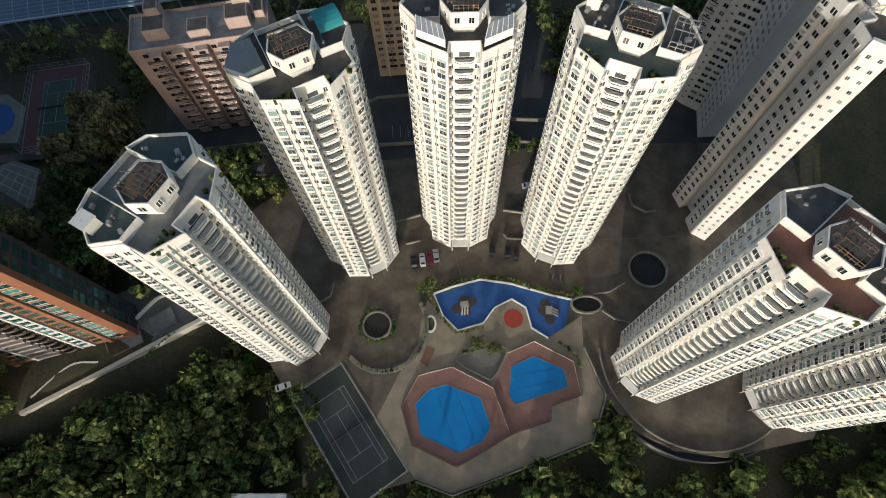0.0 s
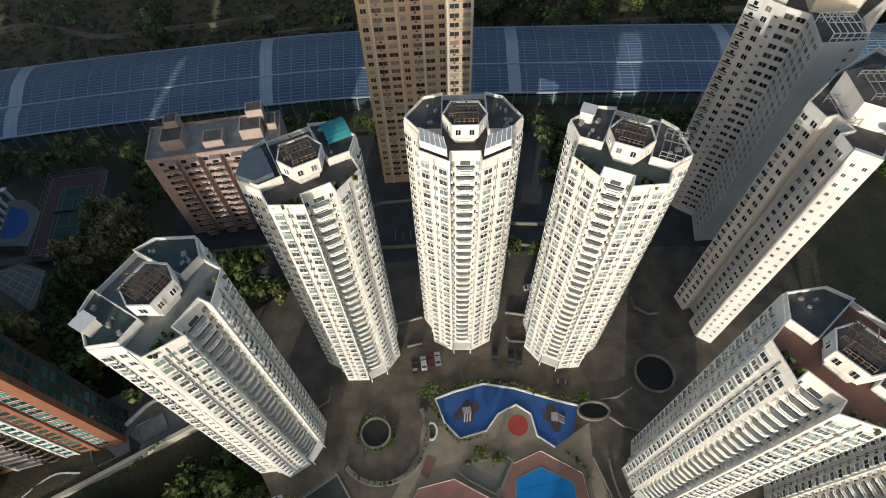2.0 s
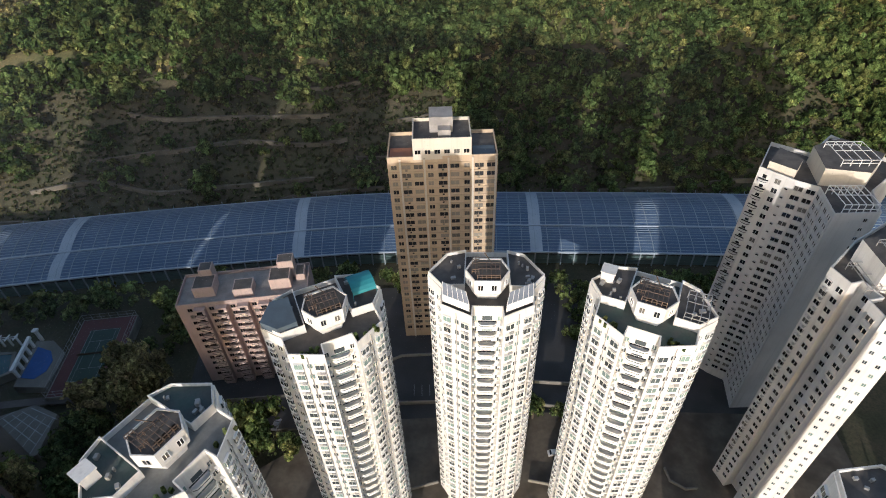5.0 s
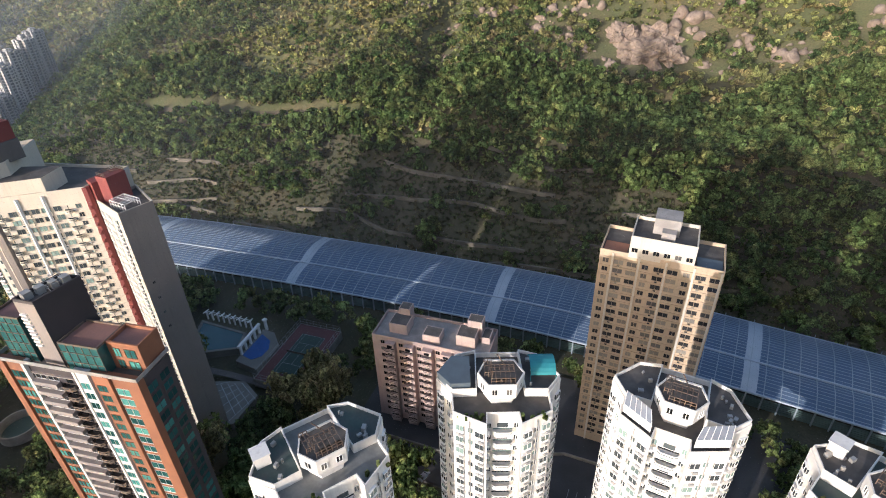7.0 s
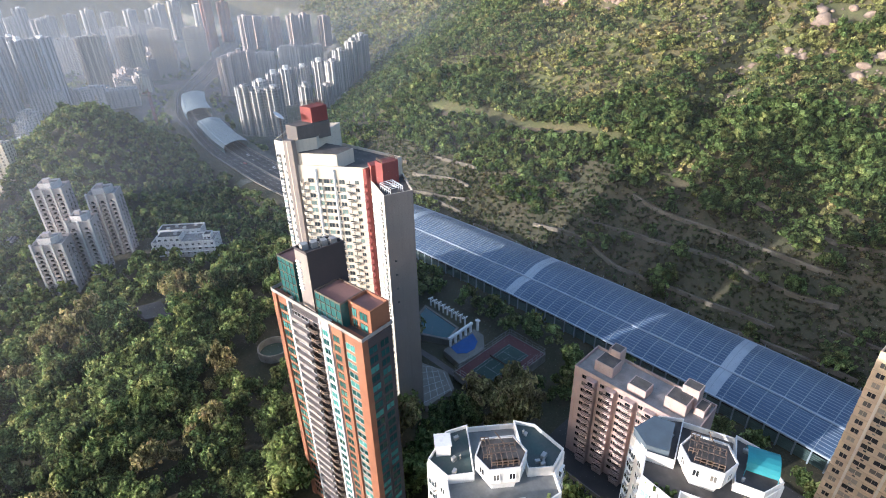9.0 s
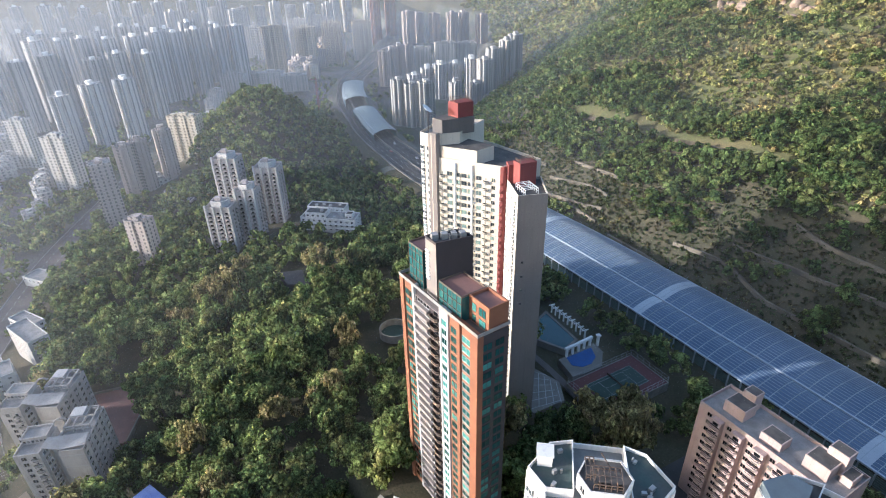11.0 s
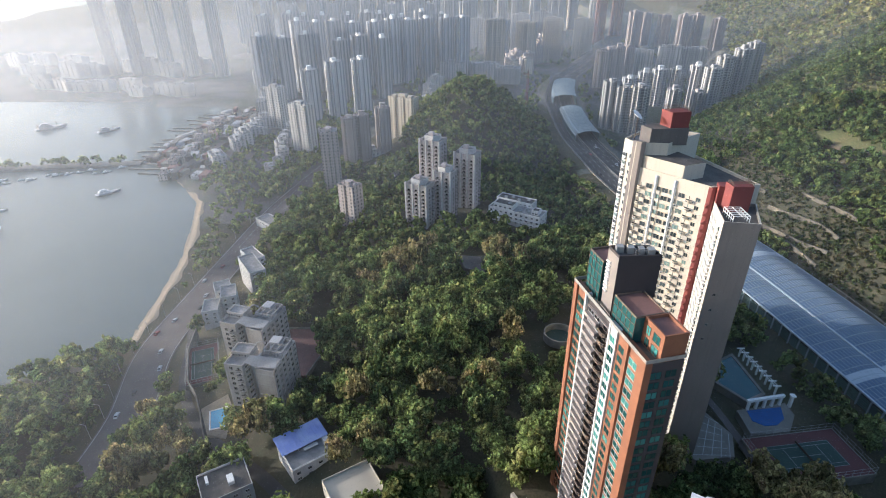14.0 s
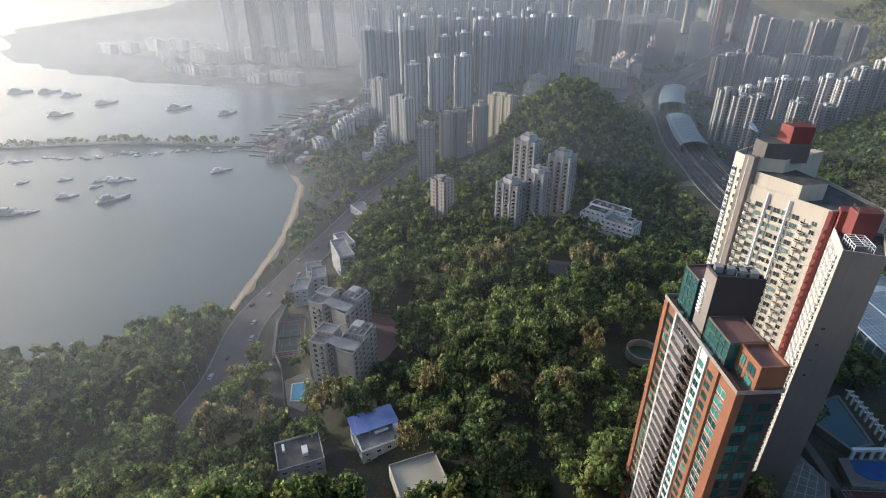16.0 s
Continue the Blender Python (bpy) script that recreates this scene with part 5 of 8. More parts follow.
# ---- covered trunk road ----
def road_point(x, v, z=0.0):
    """A place v metres across the road (towards the hill) at the station x."""
    y0, y1 = float(road_y(x - 2)), float(road_y(x + 2))
    d = Vector((4, y1 - y0)).normalized()
    return Vector((x - d.y * v, float(road_y(x)) + d.x * v, float(road_z(x)) + z))


bm = bmesh.new()
xs = np.arange(-1500, 700, 12.0)
prev = None
for x in xs:
    row = [bm.verts.new(road_point(x, v, .35)) for v in (-17.5, 17.5)]
    if prev:
        bm.faces.new((prev[0], row[0], row[1], prev[1]))
    prev = row
tagged(part("road", bm, ASPHALT, None), "dark asphalt dual carriageway", "road", kind="structure")
bm = bmesh.new()
for v, dash in ((-15.5, 0), (-1.2, 0), (1.2, 0), (15.5, 0), (-10.7, 1), (-5.9, 1), (5.9, 1), (10.7, 1)):
    for x in np.arange(-1000, -300, 12.0):
        a, b = road_point(x, v, .37), road_point(x + (5 if dash else 12), v, .37)
        bar(bm, a, b, .22)
tagged(part("lane_marking", bm, LINE, None), "white lane lines on the open carriageway", "marking", kind="stuff")
bm = bmesh.new()
for v in (-17.3, 0, 17.3):
    for x in np.arange(-1000, -300, 12.0):
        a, b = road_point(x, v, .35), road_point(x + 12, v, .35)
        wall_line(bm, [a.xy, b.xy], a.z, a.z + 1.0, .5)
tagged(part("road_barrier", bm, CONCRETE, None), "grey concrete barriers along the open carriageway", "barrier", kind="stuff")


def cover(name, label, x0, x1, glaz, bands, v0=-20.5, vm=-5.0, v1=20.5, low=6.6, rise=1.0):
    """A glazed cover over the road between v0 and v1: a low vault on the near side of vm and a higher one beyond it."""
    t = thing(name, label, "road cover")
    near = list(np.linspace(v0, vm - .3, 8))
    far = list(np.linspace(vm + .2, v1, 9))

    def roof_z(v):
        if v < vm:
            f = (v - v0) / (vm - v0)
            return low + rise * (2.5 * math.sin(math.pi * .5 * min(1.0, f * 1.3)) - .3 * max(0.0, f - .7) / .3)
        f = (v - vm) / (v1 - vm)
        return low + rise * (2.5 + 1.9 * math.sin(math.pi * .5 * min(1.0, f * 2.2)) - 2.4 * max(0.0, (f - .45) / .55) ** 2)

    xs = np.arange(x0, x1 + .1, 5.5)
    for vs, nm in ((near, "near_roof_vault"), (far, "far_roof_vault")):
        bm = bmesh.new()
        prev = None
        for x in xs:
            row = [bm.verts.new(road_point(x, v, roof_z(v))) for v in vs]
            if prev:
                for k in range(len(vs) - 1):
                    bm.faces.new((prev[k], row[k], row[k + 1], prev[k + 1]))
            prev = row
        part(nm, bm, glaz, t)
    bm = bmesh.new()
    for x in xs:
        for vs in (near, far):
            for k in range(len(vs) - 1):
                bar(bm, road_point(x, vs[k], roof_z(vs[k]) + .10), road_point(x, vs[k + 1], roof_z(vs[k + 1]) + .10), .26)
    tagged(part("cross_ribs", bm, RIB, t), kind="stuff")
    bm = bmesh.new()
    for i in range(len(xs) - 1):
        for v in list(np.arange(v0, vm - .4, 1.55)) + list(np.arange(vm + .2, v1, 1.55)):
            bar(bm, road_point(xs[i], v, roof_z(v) + .06), road_point(xs[i + 1], v, roof_z(v) + .06), .15)
    tagged(part("purlin_grid", bm, RIB, t), kind="stuff")
    for v, w in ((vm - .1, .7), (v0, .7), (v1, .4)):
        bm = bmesh.new()
        up = .3 if v0 < v < v1 else .15
        P = [road_point(x, v, roof_z(v) + up) for x in xs]
        wall_line(bm, [p.xy for p in P], [p.z - w / 2 for p in P], [p.z + w / 2 for p in P], w)
        part("edge_beam", bm, CANOPYLIGHT, t)
    for xb in bands:
        bm = bmesh.new()
        for vs in (near, far):
            for k in range(len(vs) - 1):
                q = [road_point(xb + dx, v, roof_z(v) + .2) for dx, v in ((-2.6, vs[k]), (2.6, vs[k]), (2.6, vs[k + 1]), (-2.6, vs[k + 1]))]
                bm.faces.new([bm.verts.new(p) for p in q])
        part("pale_roof_band", bm, CANOPYLIGHT, t)
    # open side with posts and louvres
    for x in xs:
        bm = bmesh.new()
        bar(bm, road_point(x, v0 - .1, -1), road_point(x, v0, low + .1), .5)
        part("side_post", bm, RIB, t)
    bm = bmesh.new()
    for i in range(len(xs) - 1):
        for z in (.6, 1.5, 2.4, 3.3, 4.2, 5.1):
            bar(bm, road_point(xs[i], v0 + .2, z), road_point(xs[i + 1], v0 + .2, z), .22)
    tagged(part("side_louvres", bm, GREENSTEEL, t), kind="stuff")
    bm = bmesh.new()
    for v, h0, h1 in ((v0 + .7, -1, low - 2.2), (v1 - .1, -1, low + 1.8)):
        prev = None
        for x in xs:
            row = [bm.verts.new(road_point(x, v, h)) for h in (h0, h1)]
            if prev:
                bm.faces.new((prev[0], row[0], row[1], prev[1]))
            prev = row
    part("side_screen", bm, GREENSTEEL, t)
    bm = bmesh.new()
    for x in xs[::2]:
        bar(bm, road_point(x, v1, low + 1), road_point(x, v1 + .8, low + 3.4), .16)
    tagged(part("rear_stanchion", bm, RIB, t), kind="stuff")
    return t


cover("road_cover", "long blue-grey glazed noise cover over the trunk road", -326, 290, CANOPY, (-272, -178, -78, 26.5, 117, 205))
PALEVAULT = material("pale_green_vault_panels", (0.30, 0.35, 0.34), 0.4, (0.24, 0.29, 0.29), 0.2, 0.6)
cover("road_cover", "shorter pale grey noise cover over the far carriageway", -646, -540, PALEVAULT, (), -6.5, -3.0, 17.5, 6.0, 1.0)
cover("road_cover", "pale grey-green noise cover over the flyover junction", -790, -690, PALEVAULT, (), -9.0, -5.0, 19.0, 7.5, 1.0)

# ---- the town ----
def facade_material(name, wall, glass, storey=2.9, bay=3.2, share=0.5, band=0.12):
    """Far facades: rows of windows by storey and bay, read from the place on the wall; for buildings too far off for single windows."""
    m = bpy.data.materials.new(name)
    m.use_nodes = True
    nt = m.node_tree
    nodes, links = nt.nodes, nt.links
    b = nodes["Principled BSDF"]
    b.inputs["Roughness"].default_value = 0.7
    tc = nodes.new("ShaderNodeTexCoord")
    sep = nodes.new("ShaderNodeSeparateXYZ")
    links.new(tc.outputs["Object"], sep.inputs[0])

    def op(kind, a, c):
        x = nodes.new("ShaderNodeMath")
        x.operation = kind
        for k, v in enumerate((a, c)):
            if isinstance(v, (int, float)):
                x.inputs[k].default_value = v
            else:
                links.new(v, x.inputs[k])
        return x.outputs[0]

    along = op("ADD", sep.outputs["X"], sep.outputs["Y"])
    fu = op("FRACT", op("DIVIDE", along, bay), 0)
    fv = op("FRACT", op("DIVIDE", sep.outputs["Z"], storey), 0)
    win = op("MULTIPLY", op("MULTIPLY", op("GREATER_THAN", fu, 1 - share), op("LESS_THAN", fu, 0.95)), op("MULTIPLY", op("GREATER_THAN", fv, band), op("LESS_THAN", fv, 0.92)))
    oi = nodes.new("ShaderNodeObjectInfo")
    mix = nodes.new("ShaderNodeMix")
    mix.data_type = "RGBA"
    links.new(win, mix.inputs["Factor"])
    hue = nodes.new("ShaderNodeMix")
    hue.data_type = "RGBA"
    links.new(oi.outputs["Random"], hue.inputs["Factor"])
    hue.inputs["A"].default_value, hue.inputs["B"].default_value = (*wall, 1), (*[c * 0.72 for c in wall], 1)
    links.new(hue.outputs["Result"], mix.inputs["A"])
    mix.inputs["B"].default_value = (*glass, 1)
    links.new(mix.outputs["Result"], b.inputs["Base Color"])
    return m


F_WHITE = facade_material("town_white_wall", (0.58, 0.56, 0.52), (0.17, 0.17, 0.18), bay=4.4, share=0.5, band=.35)
F_PINK = facade_material("town_pinkish_wall", (0.56, 0.48, 0.43), (0.14, 0.13, 0.13), bay=3.8, share=.4, band=.4)
F_BLUE = facade_material("town_blue_grey_wall", (0.60, 0.585, 0.56), (0.17, 0.18, 0.20), bay=6.2, share=0.5, band=.2)
F_CREAM = facade_material("town_cream_wall", (0.70, 0.62, 0.48), (0.22, 0.19, 0.16), bay=4.2, share=.45, band=.4)
F_RED = facade_material("town_red_wall", (0.42, 0.20, 0.15), (0.10, 0.09, 0.09))


def cross_plan(w, d, k=0.28):
    """A cruciform plan with re-entrant corners."""
    a, b, i, j = w / 2, d / 2, w * k, d * k
    n, g = w * .06, w * .09
    return [(-i, -b), (-n, -b), (-n, -b + g), (n, -b + g), (n, -b), (i, -b), (i, -j), (a, -j), (a, -n), (a - g, -n), (a - g, n), (a, n), (a, j), (i, j), (i, b), (n, b), (n, b - g), (-n, b - g), (-n, b), (-i, b),
            (-i, j), (-a, j), (-a, n), (-a + g, n), (-a + g, -n), (-a, -n), (-a, -j), (-i, -j)]


def slab_plan_of(w, d):
    """A slab with a notched front: bays that stand forward."""
    a, b = w / 2, d / 2
    pts = []
    n = max(2, int(w / 9))
    for k in range(n):
        x0, x1 = -a + w * k / n, -a + w * (k + 1) / n
        g = (x1 - x0) * .14
        pts += [(x0, -b + 1.6), (x0 + g, -b + 1.6), (x0 + g, -b), (x1 - g, -b), (x1 - g, -b + 1.6)]
    return pts + [(a, -b + 1.6), (a, b), (-a, b)]


def town_block(x, y, z, turn, plan, h, wall, label, group="", cat="apartment building", roof=None, rng=None):
    rng = rng or random
    t = thing("apartment_building", label, cat, group, m=pose(x, y, z - 4, 0, 0, turn))
    bm = bmesh.new()
    prism(bm, plan, 0, h + 4, 0, 1)
    part("wall", bm, [wall, roof or ROOFLIGHT], t)
    bm = bmesh.new()
    rim(bm, plan, h + 3.98, h + 5.1, .4)
    xs = [p[0] for p in plan]
    w = (max(xs) - min(xs))
    part("parapet", bm, wall, t)
    bm = bmesh.new()
    box(bm, -w * .16, -2.5, h + 4, w * .14, 3, h + 4 + rng.uniform(3, 6))
    for k in (-1, 1):
        bx = k * w * .3
        box(bm, bx - w * .07, -w * .1, h + 4, bx + w * .07, w * .1, h + 4 + rng.uniform(1.5, 3.5))
    part("roof_house", bm, TRIM if wall is F_BLUE else wall, t)
    return t


def row(label, x0, y0, x1, y1, n, z, top0, top1, w, d, wall, turn, kind="cross", seed=1, jitter=14):
    rng = random.Random(seed)
    group = label + " in a row"
    for k in range(n):
        f = k / max(1, n - 1)
        h = top0 + (top1 - top0) * f - z + rng.uniform(-4, 4)
        plan = cross_plan(w, d) if kind == "cross" else slab_plan_of(w, d)
        town_block(x0 + (x1 - x0) * f + rng.uniform(-jitter, jitter), y0 + (y1 - y0) * f + rng.uniform(-3, 3), z, turn + rng.uniform(-6, 6), plan, h, wall, label, group, rng=rng)


row("tall pale estate tower in haze", -828, -290, -846, -232, 3, -34, 48, 50, 23, 22, F_BLUE, 15, seed=2, jitter=4)
row("blue-grey high-rise estate tower in the town", -700, -190, -726, -132, 3, -34, 31, 35, 22, 22, F_BLUE, 20, seed=3, jitter=4)
row("tall blue-grey estate tower in the town", -822, -176, -836, -118, 3, -34, 48, 50, 23, 22, F_BLUE, 20, seed=4, jitter=5)
row("tall blue-grey estate tower in the town", -886, -252, -950, -2, 10, -34, 64, 60, 23, 22, F_BLUE, 22, seed=5, jitter=5)
row("distant pale residential tower in haze", -990, -330, -1030, -40, 10, -34, 62, 62, 24, 24, F_BLUE, 10, seed=6, jitter=30)
row("distant pale residential tower in haze", -1218, -460, -1293, 3, 13, -34, 66, 58, 24, 24, F_WHITE, 10, seed=7, jitter=50)
row("distant pale residential tower in haze", -1447, -520, -1517, -20, 12, -34, 74, 60, 26, 24, F_BLUE, 10, seed=8, jitter=60)
row("cream slab block of flats in the town", -1062, 60, -1092, 221, 4, -30, 46, 40, 36, 15, F_CREAM, 80, "slab", seed=9)
row("white slab block of flats in the town", -1214, 31, -1275, 169, 4, -30, 28, 34, 40, 16, F_WHITE, 75, "slab", seed=10)
row("distant white tower beyond the town", -1468, 20, -1520, 326, 9, -30, 48, 52, 26, 24, F_WHITE, 5, seed=11, jitter=60)
row("reddish brick tower in the far town", -1301, 294, -1310, 330, 2, -25, 72, 62, 22, 22, F_RED, 0, seed=12, jitter=40)
row("white tower by the trunk road", -612, 160, -588, 188, 3, -14, 34, 29, 19, 17, F_WHITE, 2, seed=13, jitter=4)
row("white tower by the trunk road", -705, 205, -680, 274, 5, -10, 20, 31, 16, 16, F_BLUE, 0, seed=14, jitter=5)
row("low white tower under the hill", -640, 239, -646, 266, 2, -8, 12, 11, 20, 14, F_WHITE, 2, seed=15, jitter=2)
row("white tower under the hill", -657, 286, -704, 350, 4, 0, 38, 57, 18, 18, F_WHITE, 0, seed=16, jitter=5)
row("pale slab block near the trunk road", -898, 243, -878, 345, 4, -14, 18, 27, 34, 15, F_WHITE, 70, "slab", seed=17, jitter=10)
row("pinkish tower near the trunk road", -816, 196, -858, 240, 4, -14, 33, 28, 17, 17, F_PINK, 0, seed=18, jitter=5)
row("distant tower under the hill", -1170, 330, -1120, 470, 6, -10, 47, 40, 24, 22, F_PINK, 0, seed=19, jitter=30)
row("very tall hazy tower", -1030, -640, -1012, -430, 5, -36, 118, 110, 26, 22, F_WHITE, 10, seed=20, jitter=16)
row("low hazy block across the bay", -1080, -960, -1010, -480, 12, -36, -20, -16, 44, 18, F_WHITE, 70, "slab", seed=21, jitter=60)
row("low hazy block across the bay", -930, -720, -850, -430, 9, -37, -26, -22, 34, 16, F_WHITE, 70, "slab", seed=22, jitter=20)
row("low white works building by the mound", -960, -20, -900, 70, 4, -24, -8, -6, 38, 20, F_WHITE, 75, "slab", seed=23, jitter=30)
row("low white building on the waterfront", -560, -255, -680, -250, 7, -38, -29, -26, 26, 14, F_WHITE, 30, "slab", seed=24, jitter=20)
row("low weathered shed on the waterfront", -520, -300, -700, -312, 11, -39, -35, -34, 15, 9, F_PINK, 10, "slab", seed=25, jitter=10)
row("grey-pink slab tower near the shore", -470, -116, -478, -100, 1, -35, 18, 18, 15, 16, F_PINK, 12, "slab", seed=26, jitter=0)
row("grey-pink tower near the shore", -521, -112, -545, -82, 3, -35, 16, 20, 13, 15, F_PINK, 12, "cross", seed=27, jitter=1)
row("cream and white slab block in sun", -581, -63, -581, -63, 1, -35, 26, 26, 30, 13, F_CREAM, 70, "slab", seed=28, jitter=0)
row("white slab with a strip of windows", -576, -173, -576, -173, 1, -37, 16, 16, 26, 13, F_WHITE, 65, "slab", seed=29, jitter=0)
row("white slab behind the shore", -684, -229, -684, -229, 1, -37, 11, 11, 22, 13, F_WHITE, 65, "slab", seed=30, jitter=0)
row("small pale slab among trees", -384, -84, -384, -84, 1, -32, 8, 8, 16, 11, F_PINK, 60, "slab", seed=31, jitter=0)
row("low white roadside block", -600, -120, -470, -60, 5, -36, -26, -24, 20, 12, F_WHITE, 30, "slab", seed=32, jitter=12)


def balconied(x, y, z, turn, w, d, h, n):
    """A pale block with n balcony stacks on its front."""
    t = thing("apartment_building", "pale pink-grey balconied tower on the wooded slope", "apartment building", "balconied towers on the slope", m=pose(x, y, z, 0, 0, turn))
    bm = bmesh.new()
    prism(bm, [(-w / 2, -d / 2), (w / 2, -d / 2), (w / 2, d / 2), (-w / 2, d / 2)], -8, h, 0, 1)
    part("wall", bm, [PALEPINK, ROOFLIGHT], t)
    bm = bmesh.new()
    rim(bm, [(-w / 2, -d / 2), (w / 2, -d / 2), (w / 2, d / 2), (-w / 2, d / 2)], h - .02, h + 1.2, .3)
    part("parapet", bm, PALEPINK, t)
    floors = int(h / 2.9)
    for k in range(n):
        cx = -w / 2 + w * (k + .5) / n
        for f in range(floors):
            ob = part("balcony", window_mesh("balcony", 3.2, 2.1, PALEPINK, GLASSDARK), None, t)
            ob.matrix_local = Matrix.Translation((cx, -d / 2, f * 2.9 + .4)) @ Matrix.Rotation(math.pi, 4, "Z")
    for k in range(n + 1):
        bm = bmesh.new()
        x0 = -w / 2 + (w - 1.1) * k / n
        box(bm, x0, -d / 2 - 1.0, -8, x0 + 1.1, -d / 2 + .2, h + (1.4 if k % 2 else 2.4))
        part("front_pier", bm, PALE, t)
    facade(t, (w / 2, -d / 2), (w / 2, d / 2), [(-2.2, "flat", 1.5, 1.5, .8), (2.4, "balcony", 2.6, 2.0, .1)], .4, 2.9, floors, PALEPINK, GLASSDARK)
    facade(t, (-w / 2, d / 2), (-w / 2, -d / 2), [(-2.0, "flat", 1.5, 1.4, .8), (2.2, "flat", 1.5, 1.4, .8)], .4, 2.9, floors, PALEPINK, GLASSDARK)
    bm = bmesh.new()
    pl = [(-w * .32, -3), (w * .12, -4.2), (w * .3, -1), (w * .3, 4), (-w * .32, 4)]
    prism(bm, pl, h, h + 3.2, 0, 1)
    rim(bm, pl, h + 3.18, h + 4.1, .25)
    part("roof_storey", bm, [PALE, ROOFLIGHT], t)
    bm = bmesh.new()
    box(bm, -w * .2, -.5, h + 3.2, w * .02, 2.8, h + 5.6)
    part("lift_house", bm, PALEPINK, t)
    bm = bmesh.new()
    roof_frame(bm, -w * .45, -d * .45, -w * .34, d * .3, h + .0, 1.8, 3, .16)
    part("roof_frame", bm, STEEL, t)


PALEPINK = material("pale_pink_render", (0.52, 0.46, 0.43), 0.8, (0.42, 0.37, 0.35), 0.15, 0.6, 3.0, 0.15, streak=0.3)
balconied(-366, -30, -27, 68, 17, 13, 40, 3)
balconied(-374, -12, -27, 68, 14, 12, 46, 2)
balconied(-400, -22, -26, 68, 17, 13, 60, 3)
balconied(-394, 4, -26, 68, 17, 13, 52, 3)

# low-rise fill of the town
row("low pale block of flats in the town", -640, -60, -860, -40, 12, -34, -18, -14, 22, 13, F_WHITE, 40, "slab", seed=41, jitter=30)
row("low pale block of flats in the town", -900, 40, -980, 110, 4, -30, -16, -10, 24, 14, F_CREAM, 20, "slab", seed=42, jitter=30)
row("low pale block of flats in the town", -700, -250, -980, -350, 14, -36, -22, -18, 26, 14, F_WHITE, 20, "slab", seed=43, jitter=30)
row("low pale block of flats in the town", -980, 80, -1250, 200, 14, -28, -6, 2, 30, 16, F_PINK, 20, "slab", seed=44, jitter=50)
row("low pale block of flats in the town", -520, -190, -640, -205, 8, -37, -29, -27, 18, 12, F_WHITE, 25, "slab", seed=45, jitter=10)

# crowded boatyard sheds and jetties along the waterfront, too small to tell apart
rw = np.random.RandomState(77)
bm = bmesh.new()
for k in range(150):
    x = rw.uniform(-770, -505)
    y = float(coast_y(x)) + rw.uniform(2, 70)
    w, d, h = rw.uniform(6, 20), rw.uniform(4, 9), rw.uniform(2.5, 6)
    z = max(SEA + .5, float(land(x, y)))
    box(bm, x - w / 2, y - d / 2, z - 3, x + w / 2, y + d / 2, z + h, int(rw.randint(0, 4)), rw.uniform(-25, 25))
tagged(part("boatyard_sheds", bm, [ROOF, CONCRETE, DECK, GREYWALL], None), "crowded low boatyard sheds along the waterfront", "sheds", kind="stuff")
bm = bmesh.new()
for k in range(16):
    x = -520 - 15 * k
    y = float(coast_y(x))
    a = rw.uniform(-.3, .3)
    wall_line(bm, [(x, y + 12), (x + a * 20, y - rw.uniform(12, 34))], SEA - 1, SEA + 1.2, 3.0)
tagged(part("jetty_row", bm, CONCRETE, None), "row of short grey jetties at the waterfront", "jetties", kind="stuff")

# ---- low buildings, roads and shore to the west ----
def ribbon(name, pts, w, mat, label, cat, lift=.35, kind="structure"):
    bm = bmesh.new()
    prev = None
    n = len(pts)
    for i, p in enumerate(pts):
        a, b = Vector(pts[max(0, i - 1)]), Vector(pts[min(n - 1, i + 1)])
        d = (b - a).normalized()
        o = Vector((-d.y, d.x)) * w / 2
        q = [Vector(p) + o, Vector(p) - o]
        rowv = [bm.verts.new((v.x, v.y, float(land(v.x, v.y)) + lift)) for v in q]
        if prev:
            bm.faces.new((prev[1], rowv[1], rowv[0], prev[0]))
        prev = rowv
    return tagged(part(name, bm, mat, None), label, cat, kind=kind)


def curve_through(pts, n):
    """Places along a smooth line through some points."""
    out = []
    P = [Vector(p) for p in pts]
    P = [P[0] * 2 - P[1]] + P + [P[-1] * 2 - P[-2]]
    for i in range(1, len(P) - 2):
        for k in range(n):
            t = k / n
            a, b, c, d = P[i - 1], P[i], P[i + 1], P[i + 2]
            out.append(tuple(.5 * ((2 * b) + (c - a) * t + (2 * a - 5 * b + 4 * c - d) * t * t + (3 * b - a - 3 * c + d) * t ** 3)))
    return out + [tuple(P[-2])]


ribbon("coast_road", curve_through([(-150, -158), (-191, -160), (-238, -171), (-290, -169), (-348, -165), (-428, -158), (-503, -143), (-620, -110)], 12), 23, ROADLIGHT, "worn grey coast road behind the beach", "road")
# sand between the water and the road, with a ragged upper edge
bx = np.arange(-500, -226, 3.0)
bm = bmesh.new()
prev = None
for x in bx:
    w_ = 8.5 + 3.0 * float(value_noise(x, 0, 14, 41)) - 8 * float(smooth(-245, -226, x)) - 7 * float(smooth(-430, -500, x))
    y0 = float(coast_y(x)) + 3.5 + 1.2 * float(value_noise(x, 5, 9, 42))
    line = [(x, y0 + w_ * k / 4) for k in range(5)]
    rowv = [bm.verts.new((px, py, max(SEA - .3, float(land(px, py))) + .28)) for px, py in line]
    if prev:
        for k in range(4):
            bm.faces.new((prev[k], rowv[k], rowv[k + 1], prev[k + 1]))
    prev = rowv
tagged(part("beach", bm, BEACH, None), "narrow curved strip of pale sand by the water", "beach", kind="structure")
lane_pts = curve_through([(-150, -158), (-191, -160), (-238, -171), (-290, -169), (-348, -165), (-428, -158), (-503, -143), (-620, -110)], 12)
